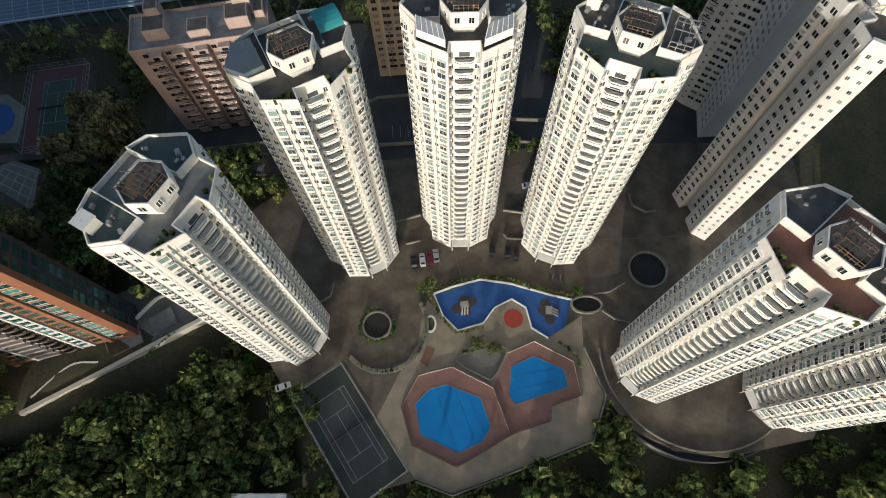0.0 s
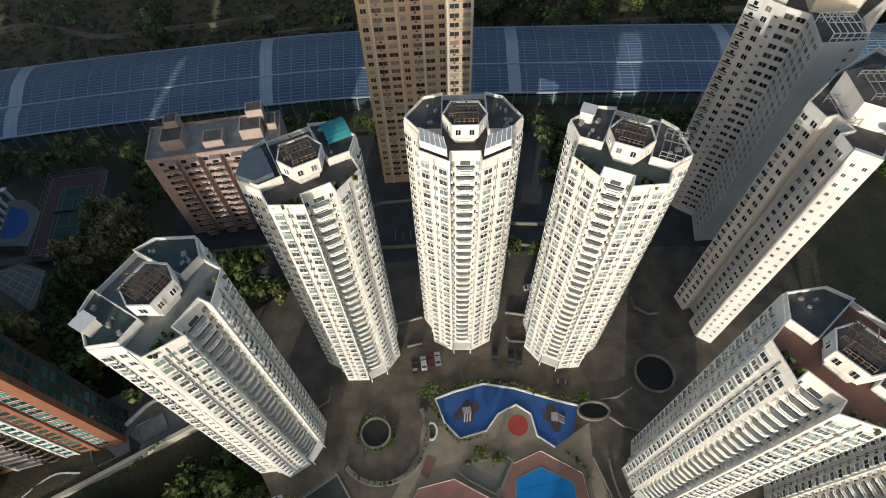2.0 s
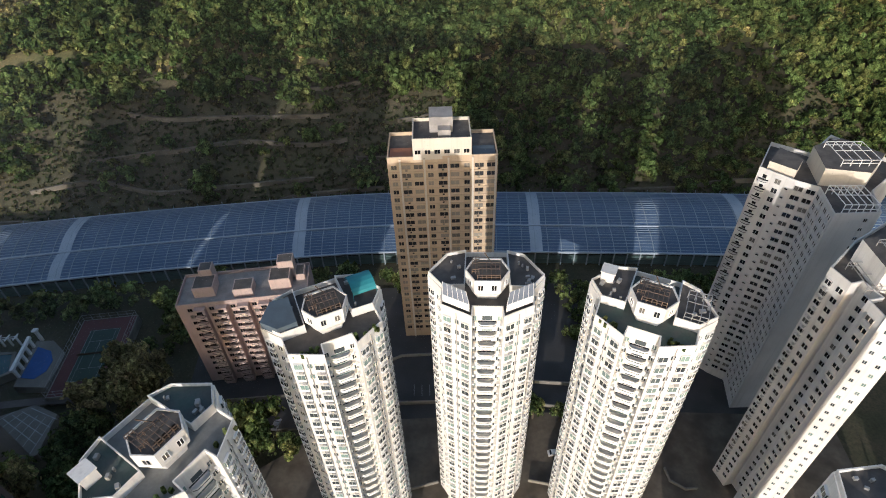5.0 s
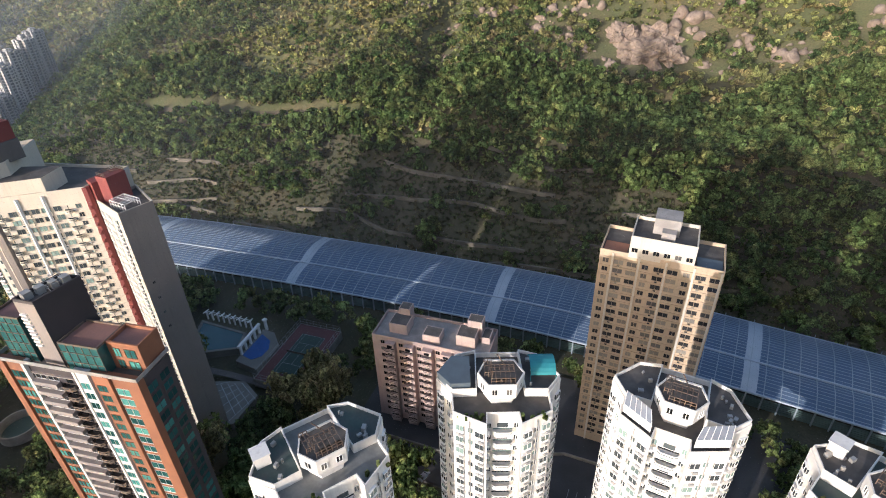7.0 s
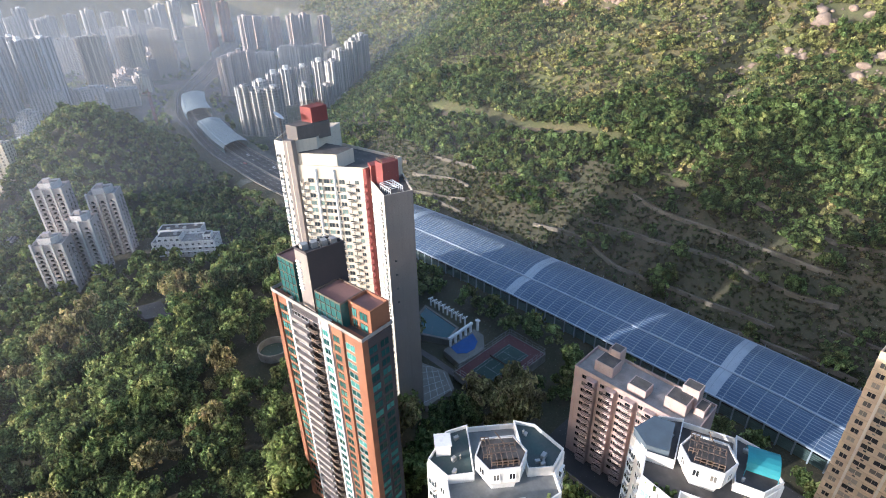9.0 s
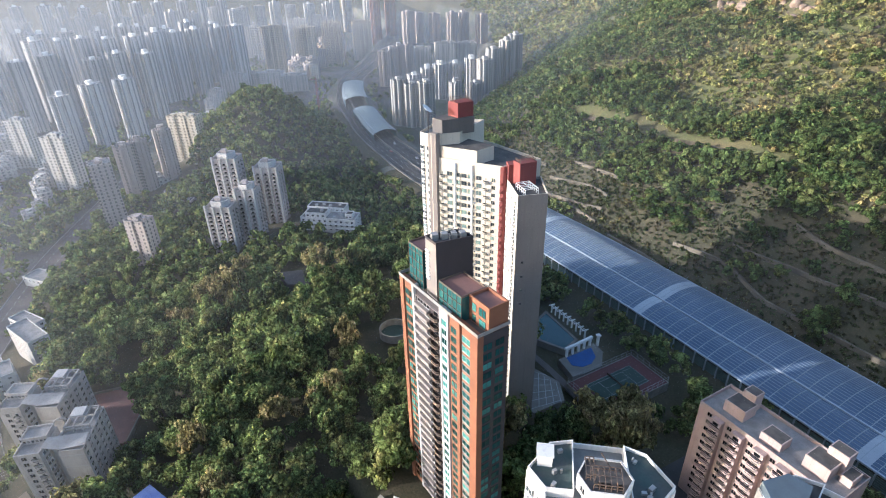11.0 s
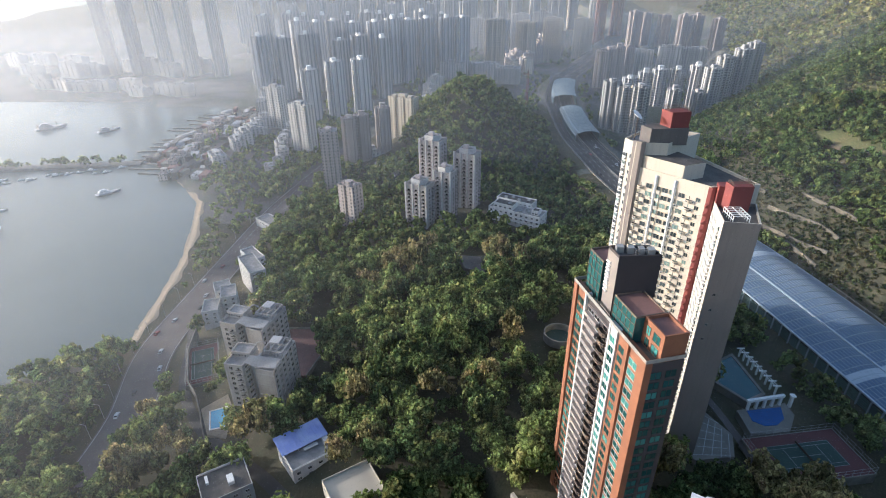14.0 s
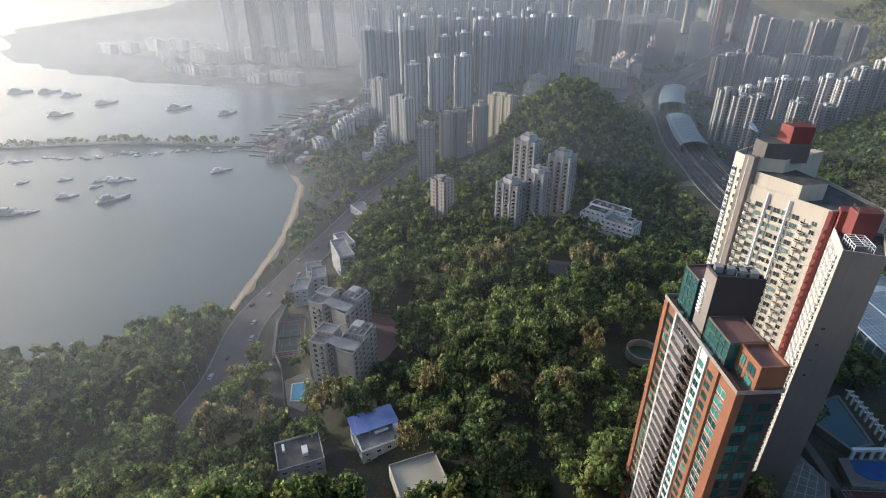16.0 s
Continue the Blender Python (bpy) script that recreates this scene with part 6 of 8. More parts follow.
for off in (-10.4, -4.0, 4.0, 10.4):
    bm = bmesh.new()
    for i in range(0, len(lane_pts) - 1, 1):
        a, b = Vector(lane_pts[i]), Vector(lane_pts[i + 1])
        d = (b - a).normalized()
        o = Vector((-d.y, d.x)) * off
        b = b if abs(off) > 5 else a.lerp(b, .55)
        bar(bm, (*(a + o), float(land(*(a + o))) + .42), (*(b + o), float(land(*(b + o))) + .42), .3)
    tagged(part("lane_marking", bm, LINE, None), "pale line painted on the coast road", "marking", kind="stuff")
ribbon("side_road", curve_through([(-262, -163), (-247, -154), (-207, -140), (-176, -117), (-146, -80), (-128, -60), (-108, -30)], 10), 5.0, ASPHALT, "narrow grey lane through the trees", "road")
bm = bmesh.new()
wall_line(bm, curve_through([(-479, -640), (-527, -500), (-551, -343)], 16), SEA - 2, SEA + 2.2, 12)
tagged(part("breakwater", bm, CONCRETE, None), "long stone breakwater across the bay", "breakwater", kind="structure")


def low_house(label, x, y, z, turn, w, d, h, wall, roof, floors=2, group=""):
    t = thing("house", label, "house", group, m=pose(x, y, z, 0, 0, turn))
    bm = bmesh.new()
    prism(bm, [(-w / 2, -d / 2), (w / 2, -d / 2), (w / 2, d / 2), (-w / 2, d / 2)], -4, h, 0, 1)
    part("wall", bm, [wall, roof], t)
    bm = bmesh.new()
    rim(bm, [(-w / 2, -d / 2), (w / 2, -d / 2), (w / 2, d / 2), (-w / 2, d / 2)], h - .02, h + .9, .25)
    part("parapet", bm, wall, t)
    for e, (a, b, L) in enumerate((((-w / 2, -d / 2), (w / 2, -d / 2), w), ((w / 2, -d / 2), (w / 2, d / 2), d), ((w / 2, d / 2), (-w / 2, d / 2), w), ((-w / 2, d / 2), (-w / 2, -d / 2), d))):
        facade(t, a, b, columns(L, max(2, int(L / 4)), [("flat", 1.4, 1.2, .9)]), h - floors * 3.0, 3.0, floors, TRIM, GLASSDARK)
    return t


t = low_house("white villa with a blue sheet roof over half its terrace", -149.5, -60.0, -17.5, 37.5, 17, 17.6, 7.0, PALE, ROOFLIGHT)
bm = bmesh.new()
prism(bm, [(-8.4, -8.7), (-1.2, -8.7), (-1.2, 8.7), (-8.4, 8.7)], 6.9, 9.1)
upper = part("upper_room", bm, PALE, t)
for y0, y1 in ((-7.6, -5.2), (-3.8, -1.4), (3.4, 5.8)):
    bm = bmesh.new()
    box(bm, -1.25, y0, 7.3, -1.1, y1, 8.7)
    part("window", bm, GLASSDARK, upper)
bm = bmesh.new()
prism(bm, [(-9.3, -9.6), (.9, -9.6), (.9, 9.3), (-9.3, 9.3)], 9.1, 9.25)
for v in bm.verts:
    v.co.z += .04 * (.9 - v.co.x)
sheet = part("sheet_roof", bm, BLUEROOF, t, "blue corrugated sheet roof")
for k in range(10):
    bm = bmesh.new()
    y = -9 + k * 2
    bar(bm, (-9.2, y, 9.7), (.8, y, 9.3), .1)
    part("roof_rib", bm, BLUEROOF, sheet)
for y in (-9.0, -3.0, 3.0, 8.7):
    bm = bmesh.new()
    bar(bm, (.5, y, 6.95), (.5, y, 9.15), .14)
    part("roof_post", bm, TRIM, t)
bm = bmesh.new()
box(bm, .9, -1.4, 8.3, 2.6, 4.2, 8.42)
part("awning", bm, PALE, t, "white awning over the terrace")
bm = bmesh.new()
box(bm, .6, 6.4, 6.95, 3.6, 8.6, 9.0)
part("stair_head", bm, PALE, t)
for p, q in (((1.2, -8.6), (8.3, -8.6)), ((8.3, -8.6), (8.3, 8.6)), ((8.3, 8.6), (3.8, 8.6))):
    bm = bmesh.new()
    bar(bm, (*p, 8.3), (*q, 8.3), .08)
    for k in range(9):
        u = k / 8
        bar(bm, (p[0] + (q[0] - p[0]) * u, p[1] + (q[1] - p[1]) * u, 7.85), (p[0] + (q[0] - p[0]) * u, p[1] + (q[1] - p[1]) * u, 8.3), .06)
    part("railing", bm, TRIM, t)
t = low_house("grey flat-roofed house beside the lane", -132.5, -85.5, -15.5, 33, 14, 17, 6.0, GREYWALL, ROOF)
bm = bmesh.new()
box(bm, -1, 1, 6, 3, 3.2, 7.6), box(bm, -5, -6, 6, -1.5, -5, 7.0)
part("roof_plant", bm, TRIM, t)
low_house("cream flat-roofed shed beside the lane", -131.0, -38.0, -13.5, 33, 15, 18, 5.0, CREAM, material("cream_sheet_roof", (0.60, 0.55, 0.45), 0.7, (0.5, 0.46, 0.38), 0.2, 0.5), 1)

# stepped apartment block beside the coast road, with its court and pool
STEPWALL = material("warm_grey_render", (0.46, 0.425, 0.385), 0.85, (0.34, 0.31, 0.28), 0.15, 0.8, 2.5, 0.2, streak=0.45)


def stepped_block(label, x, y, turn, h):
    """Two wings with a wedge-shaped gap between them, roof terraces with a row of small openings; local y points away from its front."""
    t = thing("apartment_building", label, "apartment building", "stepped blocks by the coast road", m=pose(x, y, -30, 0, 0, turn))
    LW, RW = [(0, 0), (8.6, 0), (9.6, 5.5), (9.6, 13), (0, 13)], [(14.2, 0.6), (23, 0), (23, 22), (12, 22), (12, 5.0)]
    for pl, hh, nm in ((LW, h, "seaward_wing"), (RW, h - 1.2, "landward_wing")):
        bm = bmesh.new()
        prism(bm, pl, -8, hh, 0, 1)
        rim(bm, pl, hh - .02, hh + 1.1, .35)
        part(nm, bm, [STEPWALL, ROOFLIGHT], t)
    bm = bmesh.new()
    prism(bm, [(9.0, 5.6), (12.6, 4.8), (12.6, 15), (9.0, 13)], -8, h - 2.5)
    part("stair_core", bm, GREYWALL, t)
    # upper terrace with small dark openings
    bm = bmesh.new()
    prism(bm, [(.6, 6.2), (9.2, 6.2), (9.2, 12.4), (.6, 12.4)], h, h + 2.4, 0, 1)
    rim(bm, [(.4, 6.0), (9.4, 6.0), (9.4, 12.6), (.4, 12.6)], h + 2.38, h + 3.2, .4)
    up = part("terrace_storey", bm, [STEPWALL, ROOFLIGHT], t)
    facade(up, (.6, 6.2), (9.2, 6.2), columns(8.6, 6, [("flat", .7, .9, .8)]), h, 3, 1, STEPWALL, GLASSDARK)
    # slanted white roof between the wings
    bm = bmesh.new()
    q = [(8.4, 2.0, h + 1.4), (15.0, 1.0, h + .4), (22.6, 2.0, h + .1), (22.6, 8.0, h + .5), (9.4, 6.2, h + 2.2)]
    hi, lo = [bm.verts.new(p) for p in q], [bm.verts.new((p[0], p[1], p[2] - .3)) for p in q]
    bm.faces.new(hi), bm.faces.new(lo[::-1])
    for i in range(5):
        bm.faces.new((lo[i], lo[(i + 1) % 5], hi[(i + 1) % 5], hi[i]))
    part("slanted_roof", bm, STEPWALL, t)
    bm = bmesh.new()
    for k in range(7):
        a0, a1 = math.pi * (.15 + .1 * k), math.pi * (.25 + .1 * k)
        bar(bm, (10.5 - 2.2 * math.cos(a0), 13.5 + k * .2, h + 1 + 2.4 * math.sin(a0)), (10.5 - 2.2 * math.cos(a1), 13.7 + k * .2, h + 1 + 2.4 * math.sin(a1)), .5)
    part("curved_fin", bm, STEPWALL, t)
    bm = bmesh.new()
    roof_frame(bm, 13, 11, 22, 21, h - 1.2, 2.6, 3, .5)
    part("roof_pergola", bm, STEPWALL, t)
    bm = bmesh.new()
    box(bm, 13.5, 16, h - 1.2, 18, 21, h + 2.2)
    part("lift_house", bm, GREYWALL, t)
    fl = int(h / 2.9)
    facade(t, LW[0], LW[1], [(-1.2, "flat", 1.5, 1.5, .8), (2.4, "balcony", 2.6, 2.0, .1)], .5, 2.9, fl, STEPWALL, GLASSDARK)
    facade(t, LW[1], LW[2], [(0, "recess", 2.6, 1.5, .8)], .5, 2.9, fl, GREYWALL, GLASSDARK)
    facade(t, RW[1], RW[2], columns(22, 6, [("flat", 1.4, 1.4, .9), ("recess", 1.8, 1.3, .9)]), .5, 2.9, fl, STEPWALL, GLASSDARK)
    facade(t, LW[4], LW[0], columns(13, 4, [("flat", 1.3, 1.3, .9)]), .5, 2.9, fl, STEPWALL, GLASSDARK)
    for f in range(1, fl):
        bm = bmesh.new()
        bar(bm, (14.3, .5, f * 2.9 + .4), (22.95, -.08, f * 2.9 + .4), .12)
        if f % 2 == 0:
            part("storey_joint", bm, GREYWALL, t)
        else:
            bm.free()
    return t


stepped_block("warm grey stepped apartment block with white roof terraces by a pool", -182.0, -102.5, 81, 32)
stepped_block("warm grey stepped apartment block behind the tennis court", -213.5, -117.0, 75, 31)
tennis(-220.5, -135.0, -67, -30.0, COURTRED, COURTGREEN, 16, 31, "green tennis court with a red surround by the flats", 5.0)
slab("forecourt", [(-240, -94), (-204, -94), (-203, -75), (-224, -70), (-240, -72)], -28, -21.9, DECK, "red-brown paved forecourt among trees", "forecourt")
bm = bmesh.new()
wall_line(bm, [(-202.6, -74.6), (-224.1, -69.6), (-240.4, -71.6), (-240.4, -94)], -27, -20.9, .5)
tagged(part("forecourt_wall", bm, CONCRETE, None), "pale low wall round the forecourt", "wall", kind="structure")
slab("pool_terrace", [(-196, -112), (-186, -121), (-171, -112), (-168, -100), (-183, -103.6)], -34, -28.0, SAND, "pale paved terrace of the small pool", "terrace")
bm = bmesh.new()
wall_line(bm, [(-248, -150), (-228, -146), (-205, -136), (-196, -128), (-186, -122), (-170, -113)], -36, -27.6, .5)
tagged(part("retaining_wall", bm, CONCRETE, None), "weathered retaining wall beside the lane", "wall", kind="structure")
t = thing("swimming_pool", "small pale blue pool beside the flats", "swimming pool", m=pose(-180.5, -109.3, -28.0, 0, 0, 25))
bm = bmesh.new()
prism(bm, [(-6, -4), (5, -4.6), (6.4, 4.4), (-6, 3)], -3, .15)
part("pool_water", bm, material("pale_pool_water", (0.16, 0.42, 0.60), 0.06, (0.13, 0.36, 0.55), 0.3, 0.5), t)
bm = bmesh.new()
rim(bm, [(-6.7, -4.8), (5.6, -5.4), (7.2, 5.2), (-6.7, 3.8)], -3, .25, .6)
part("coping", bm, TRIM, t)
for k, (x, y, w, d, h) in enumerate(((-262, -146, 13, 9, 12), (-274, -140, 14, 9, 13), (-288, -150, 12, 10, 10), (-300, -134, 26, 10, 17), (-325, -143, 20, 9, 12), (-392, -150, 34, 12, 6))):
    low_house("weathered grey low-rise block by the coast road", x, y, float(land(x, y)), 15 + 7 * k, w, d, h, GREYWALL if k % 2 else PALE, ROOFLIGHT, max(1, int(h / 3.2)), "low blocks by the coast road")
# white hall and small buildings on the wooded slope
t = low_house("white hall of two wings with roof terraces among trees", -362, 40, float(land(-362, 40)) + 1, 60, 40, 13, 10, WHITE, ROOFLIGHT, 3)
for nm, x0, y0, x1, y1, z1 in (("rear_wing", -20, 6.6, 8, 16, 12.5), ("upper_storey", -17, -4.5, -2, 4.5, 13.0), ("stair_house", 12, -3, 17, 3, 12.6)):
    bm = bmesh.new()
    pl = [(x0, y0), (x1, y0), (x1, y1), (x0, y1)]
    prism(bm, pl, -4 if nm == "rear_wing" else 9.9, z1, 0, 1)
    rim(bm, pl, z1 - .02, z1 + .8, .25)
    wing = part(nm, bm, [WHITE, ROOF], t)
    facade(wing, (x0, y0), (x1, y0), columns(x1 - x0, max(2, int((x1 - x0) / 3.5)), [("flat", 1.6, 1.2, .9)]), z1 - 3.2, 3, 1, TRIM, GLASSDARK)
bm = bmesh.new()
for k, (x, y) in enumerate(((4, -3), (6.5, 2), (9, -1), (-14, 10), (-9, 12), (-3, 9), (3, 13), (-6, 0))):
    z = 12.5 if y > 6 else 13.0 if x < -2 else 10.0
    box(bm, x - 1, y - .8, z, x + 1, y + .8, z + 1.2 + .2 * (k % 3))
tagged(part("roof_plant", bm, ACGREY, t), kind="stuff")
bm = bmesh.new()
box(bm, -20.5, -7.4, 3.2, 20.5, -6.4, 3.6)
box(bm, -20.5, -7.4, 6.4, 20.5, -6.4, 6.8)
part("long_canopy", bm, TRIM, t)
low_house("small white house among trees", -310, 30, -20, 60, 16, 8, 6, WHITE, ROOFLIGHT, 2)
slab("clearing", [(-302, -2), (-286, 2), (-282, 14), (-300, 12)], -24, float(land(-292, 6)) + 2.5, ROADLIGHT, "pale paved clearing among trees", "clearing")
ring("round_tank", "round concrete-walled garden court behind the orange tower", -206, 45.5, 7.2, 7.2, 4.0, CONCRETE, COURTGREEN, .6, "round court")
ring("roundabout", "round white planter beside the path", -212, 92, 1.0, 1.0, .3, TRIM, SOIL, .2, "planter")

# pool garden beside the slab tower
t = thing("swimming_pool", "dark green pool in shade with a white colonnade", "swimming pool", m=pose(0, 0, 1.0))
POND = [(-176.8, 106.6), (-167.2, 113.7), (-171.1, 121.4), (-193.9, 119.1), (-190.5, 113.5)]
bm = bmesh.new()
prism(bm, POND, -4, .2)
part("pool_water", bm, material("green_pool_water", (0.015, 0.085, 0.10), 0.08, (0.012, 0.07, 0.09), 0.3, 0.5), t)
bm = bmesh.new()
rim(bm, inset(POND, -1.2), -4, .45, 1.2)
part("coping", bm, PATH, t)
bm = bmesh.new()
prism(bm, [(-161.2, 107.3), (-149.5, 107.4), (-150.0, 116.0), (-151.0, 122.5), (-159.2, 128.3), (-165.6, 127.8)], -4, .4)
part("paddling_terrace", bm, PATH, t)
bm = bmesh.new()
prism(bm, [(-161.0, 111.0), (-155.8, 110.7), (-153.3, 114.3), (-153.8, 119.0), (-157.0, 123.2), (-163.2, 125.0)], -3, .55)
part("shallow_pool", bm, BLUEFLOOR, t, "bright blue shallow paddling pool")
for k in range(9):
    bm = bmesh.new()
    x, y = -195.4 + 2.95 * k, 123.0 + .5 * k
    box(bm, x - .3, y - .3, -1, x + .3, y + .3, 3.4)
    box(bm, x - .22, y - 1.6, 3.4, x + .22, y + 1.6, 3.7)
    part("colonnade_post", bm, TRIM, t)
bm = bmesh.new()
for dy in (-.5, .5):
    bar(bm, (-195.9, 122.9 + dy, 3.3), (-171.3, 127.1 + dy, 3.3), .2)
part("colonnade_beam", bm, TRIM, t)
for k in range(5):
    bm = bmesh.new()
    x, y = -161.7 - .75 * k, 111.4 + 3.4 * k
    box(bm, x - .45, y - .45, -1, x + .45, y + .45, 4.4)
    part("portico_column", bm, TRIM, t)
bm = bmesh.new()
bar(bm, (-161.5, 110.4, 4.9), (-164.9, 126.0, 4.9), 1.1)
part("portico_beam", bm, TRIM, t)
bm = bmesh.new()
box(bm, -165.4, 128.8, -1, -164.4, 129.8, 4.6)
box(bm, -165.8, 128.4, 4.6, -164.0, 130.2, 5.2)
part("end_column", bm, TRIM, t)
slab("plaza", [(-165.0, 93.0), (-143.0, 79.5), (-137.5, 83.0), (-139.5, 97.5), (-149.5, 101.0)], -6, .6, PATH, "grey paved court with pale joint lines", "plaza")
bm = bmesh.new()
for k in range(6):
    wall_line(bm, [(-161 + 4.2 * k, 92.0 - 2.5 * k), (-155.0 + 3.0 * k, 98.0 - .4 * k)], .6, .61, .3)
    wall_line(bm, [(-162.5 + 2.5 * k, 92.6 + 1.4 * k), (-141.5 + .6 * k, 80.6 + 3.0 * k)], .612, .622, .3)
tagged(part("joint_line", bm, LINE, None), "pale joint lines in the court paving", "paving", kind="stuff")
ribbon("garden_path", [(-169, 98.6), (-158, 100.8), (-146.6, 102.5), (-136, 103.6), (-122, 104.6)], 3.0, ROADLIGHT, "grey path beside the tennis deck", "path", lift=2.8)

low_house("small white-roofed pavilion below the tennis court", -54.5, -8.5, -13, 0, 17, 10, 7.0, WHITE, TRIM, 1)
# podium of the orange tower
slab("tower_podium", [(-128, 22), (-101.2, 31.5), (-76, 46.5), (-82, 56), (-96, 57), (-128, 42)], -14, -1.2, PATH, "grey podium below the orange tower", "podium")
bm = bmesh.new()
wall_line(bm, [(-122.6, 17.5), (-101.2, 29.6), (-74.0, 45.6)], -24, .6, 1.2)
tagged(part("retaining_wall", bm, CREAM, None), "sunlit cream retaining wall above the woods", "wall", kind="structure")
for q in ([(-101, 33), (-92, 38), (-95, 43.5), (-104, 38.5)], [(-90, 40), (-83, 44), (-86, 49), (-93, 45)]):
    bm = bmesh.new()
    prism(bm, q, -3, -.7)
    rim(bm, q, -.72, -.3, .35)
    tagged(part("terrace_step", bm, GREYTILE, None), "dark tiled terrace step on the tower podium", "terrace")
for pts in ([(-96, 45), (-90, 52), (-84, 52), (-78, 46)], [(-121, 22), (-112, 31), (-104, 32)]):
    bm = bmesh.new()
    wall_line(bm, curve_through(pts, 6), -2, 0.2, .5)
    tagged(part("garden_kerb", bm, TRIM, None), "curved white kerb on the tower podium", "kerb")

# boats in the bay
def boat(x, y, turn, s, kind):
    t = thing("boat", ("grey fishing boat with masts" if kind else "small pale moored boat") + " afloat on the bay", "boat", "boats in the bay", m=pose(x, y, SEA, 0, 0, turn) @ Matrix.Diagonal((s, s, s * .55, 1)))
    bm = bmesh.new()
    plan = [(-5, -1.4), (2, -1.6), (5.6, 0), (2, 1.6), (-5, 1.4)]
    lo = [bm.verts.new((px * .9, py * .8, -.3)) for px, py in plan]
    hi = [bm.verts.new((px, py, 1.2 + .12 * max(0, px))) for px, py in plan]
    for i in range(5):
        bm.faces.new((lo[i], lo[(i + 1) % 5], hi[(i + 1) % 5], hi[i]))
    bm.faces.new(hi)
    part("hull", bm, HULL, t)
    bm = bmesh.new()
    box(bm, -3.6, -1.0, 1.2, .6, 1.0, 3.0)
    box(bm, -2.8, -.8, 3.0, -.4, .8, 4.2)
    part("cabin", bm, TRIM if not kind else HULL, t)
    if kind:
        for mx in (-4, 2.2):
            bm = bmesh.new()
            bar(bm, (mx, 0, 1), (mx, 0, 4.6), .14)
            bar(bm, (mx, 0, 3), (mx + 1.6, 0, 4.2), .1)
            part("mast", bm, DARKSTEEL, t)


rb = random.Random(5)
for x, y, k in ((-618, -669, 3.0), (-687, -654, 3.0), (-683, -532, 3.4), (-672, -449, 2.6), (-471, -334, 2.1), (-385, -390, 2.7), (-341, -454, 2.6), (-721, -841, 3.4), (-730, -795, 3.2), (-718, -744, 2.8)):
    boat(x, y, rb.uniform(108, 142), k, k > 2.2)
for x, y in ((-402, -506), (-417, -471), (-429, -427), (-430, -409), (-382, -436), (-347, -440), (-408, -428), (-421, -436), (-424, -418)):
    boat(x, y, rb.uniform(110, 150), rb.uniform(1.1, 1.9), False)
for k in range(26):
    f = k / 25
    boat(-452 - 92 * f + rb.uniform(0, 14), -590 + 232 * f, rb.uniform(90, 160), rb.uniform(.7, 1.2), False)
# tower crane on the works ground beyond the mound
t = thing("tower_crane", "red lattice tower crane on a works site", "crane", m=pose(-697, 80, float(land(-697, 80))))
bm = bmesh.new()
for x in (-.9, .9):
    for y in (-.9, .9):
        bar(bm, (x, y, -2), (x, y, 48), .3)
for k in range(24):
    z, g = 2.0 * k, 1 if k % 2 else -1
    bar(bm, (-.9 * g, -.9, z), (.9 * g, -.9, z + 2), .2)
    bar(bm, (.9, -.9 * g, z), (.9, .9 * g, z + 2), .2)
part("mast", bm, RED, t)
bm = bmesh.new()
bar(bm, (-9, 3, 48.5), (24, -8, 55), .9)
bar(bm, (0, 0, 48), (0, 0, 55), .7)
bar(bm, (0, 0, 55), (18, -6, 54), .2)
part("jib", bm, RED, t)
bm = bmesh.new()
box(bm, -10.5, 2, 46.5, -7.5, 4, 49)
part("counterweight", bm, CONCRETE, t)
# street lamps along the coast road
def street_lamp(x, y, z, turn):
    t = thing("street_lamp", "slender grey street lamp beside the coast road", "street lamp", "lamps along the coast road", m=pose(x, y, z, 0, 0, turn))
    bm = bmesh.new()
    bar(bm, (0, 0, 0), (0, 0, 9), .2)
    bar(bm, (0, 0, 9), (1.8, 0, 9.5), .12)
    part("pole", bm, STEEL, t)
    bm = bmesh.new()
    box(bm, 1.4, -.15, 9.4, 2.3, .15, 9.6)
    part("lantern", bm, STEEL, t)


for i in range(8, 60, 4):
    a, b = Vector(lane_pts[i]), Vector(lane_pts[i + 1])
    d = (b - a).normalized()
    q = a + Vector((-d.y, d.x)) * 12.2
    street_lamp(q.x, q.y, float(land(q.x, q.y)), math.degrees(math.atan2(-d.x, d.y)) + 180)
# traffic far off
for k, x in enumerate((-395, -418, -450, -470, -500, -520)):
    v = (-8, 6, -12, 10, -4, 8)[k]
    p = road_point(x, v, .4)
    q = road_point(x + 3, v, .4)
    car(p.x, p.y, math.degrees(math.atan2(q.y - p.y, q.x - p.x)), (1, 3, 0, 1, 2, 3)[k], p.z, "on the open trunk road", "cars on the roads")
for k, (i, off) in enumerate(((12, 6.2), (16, 2.2), (20, -7.0), (24, -3.0), (28, 7.4), (31, 3.4), (34, -6.4), (37, -3.2), (41, 7.0), (45, 3.0))):
    a, b = Vector(lane_pts[i]), Vector(lane_pts[i + 1])
    d = (b - a).normalized()
    p = a + Vector((-d.y, d.x)) * off
    car(p.x, p.y, math.degrees(math.atan2(d.y, d.x)), (1, 0, 3, 1, 2)[k % 5], float(land(p.x, p.y)) + .36, "on the coast road behind the beach", "cars on the roads")

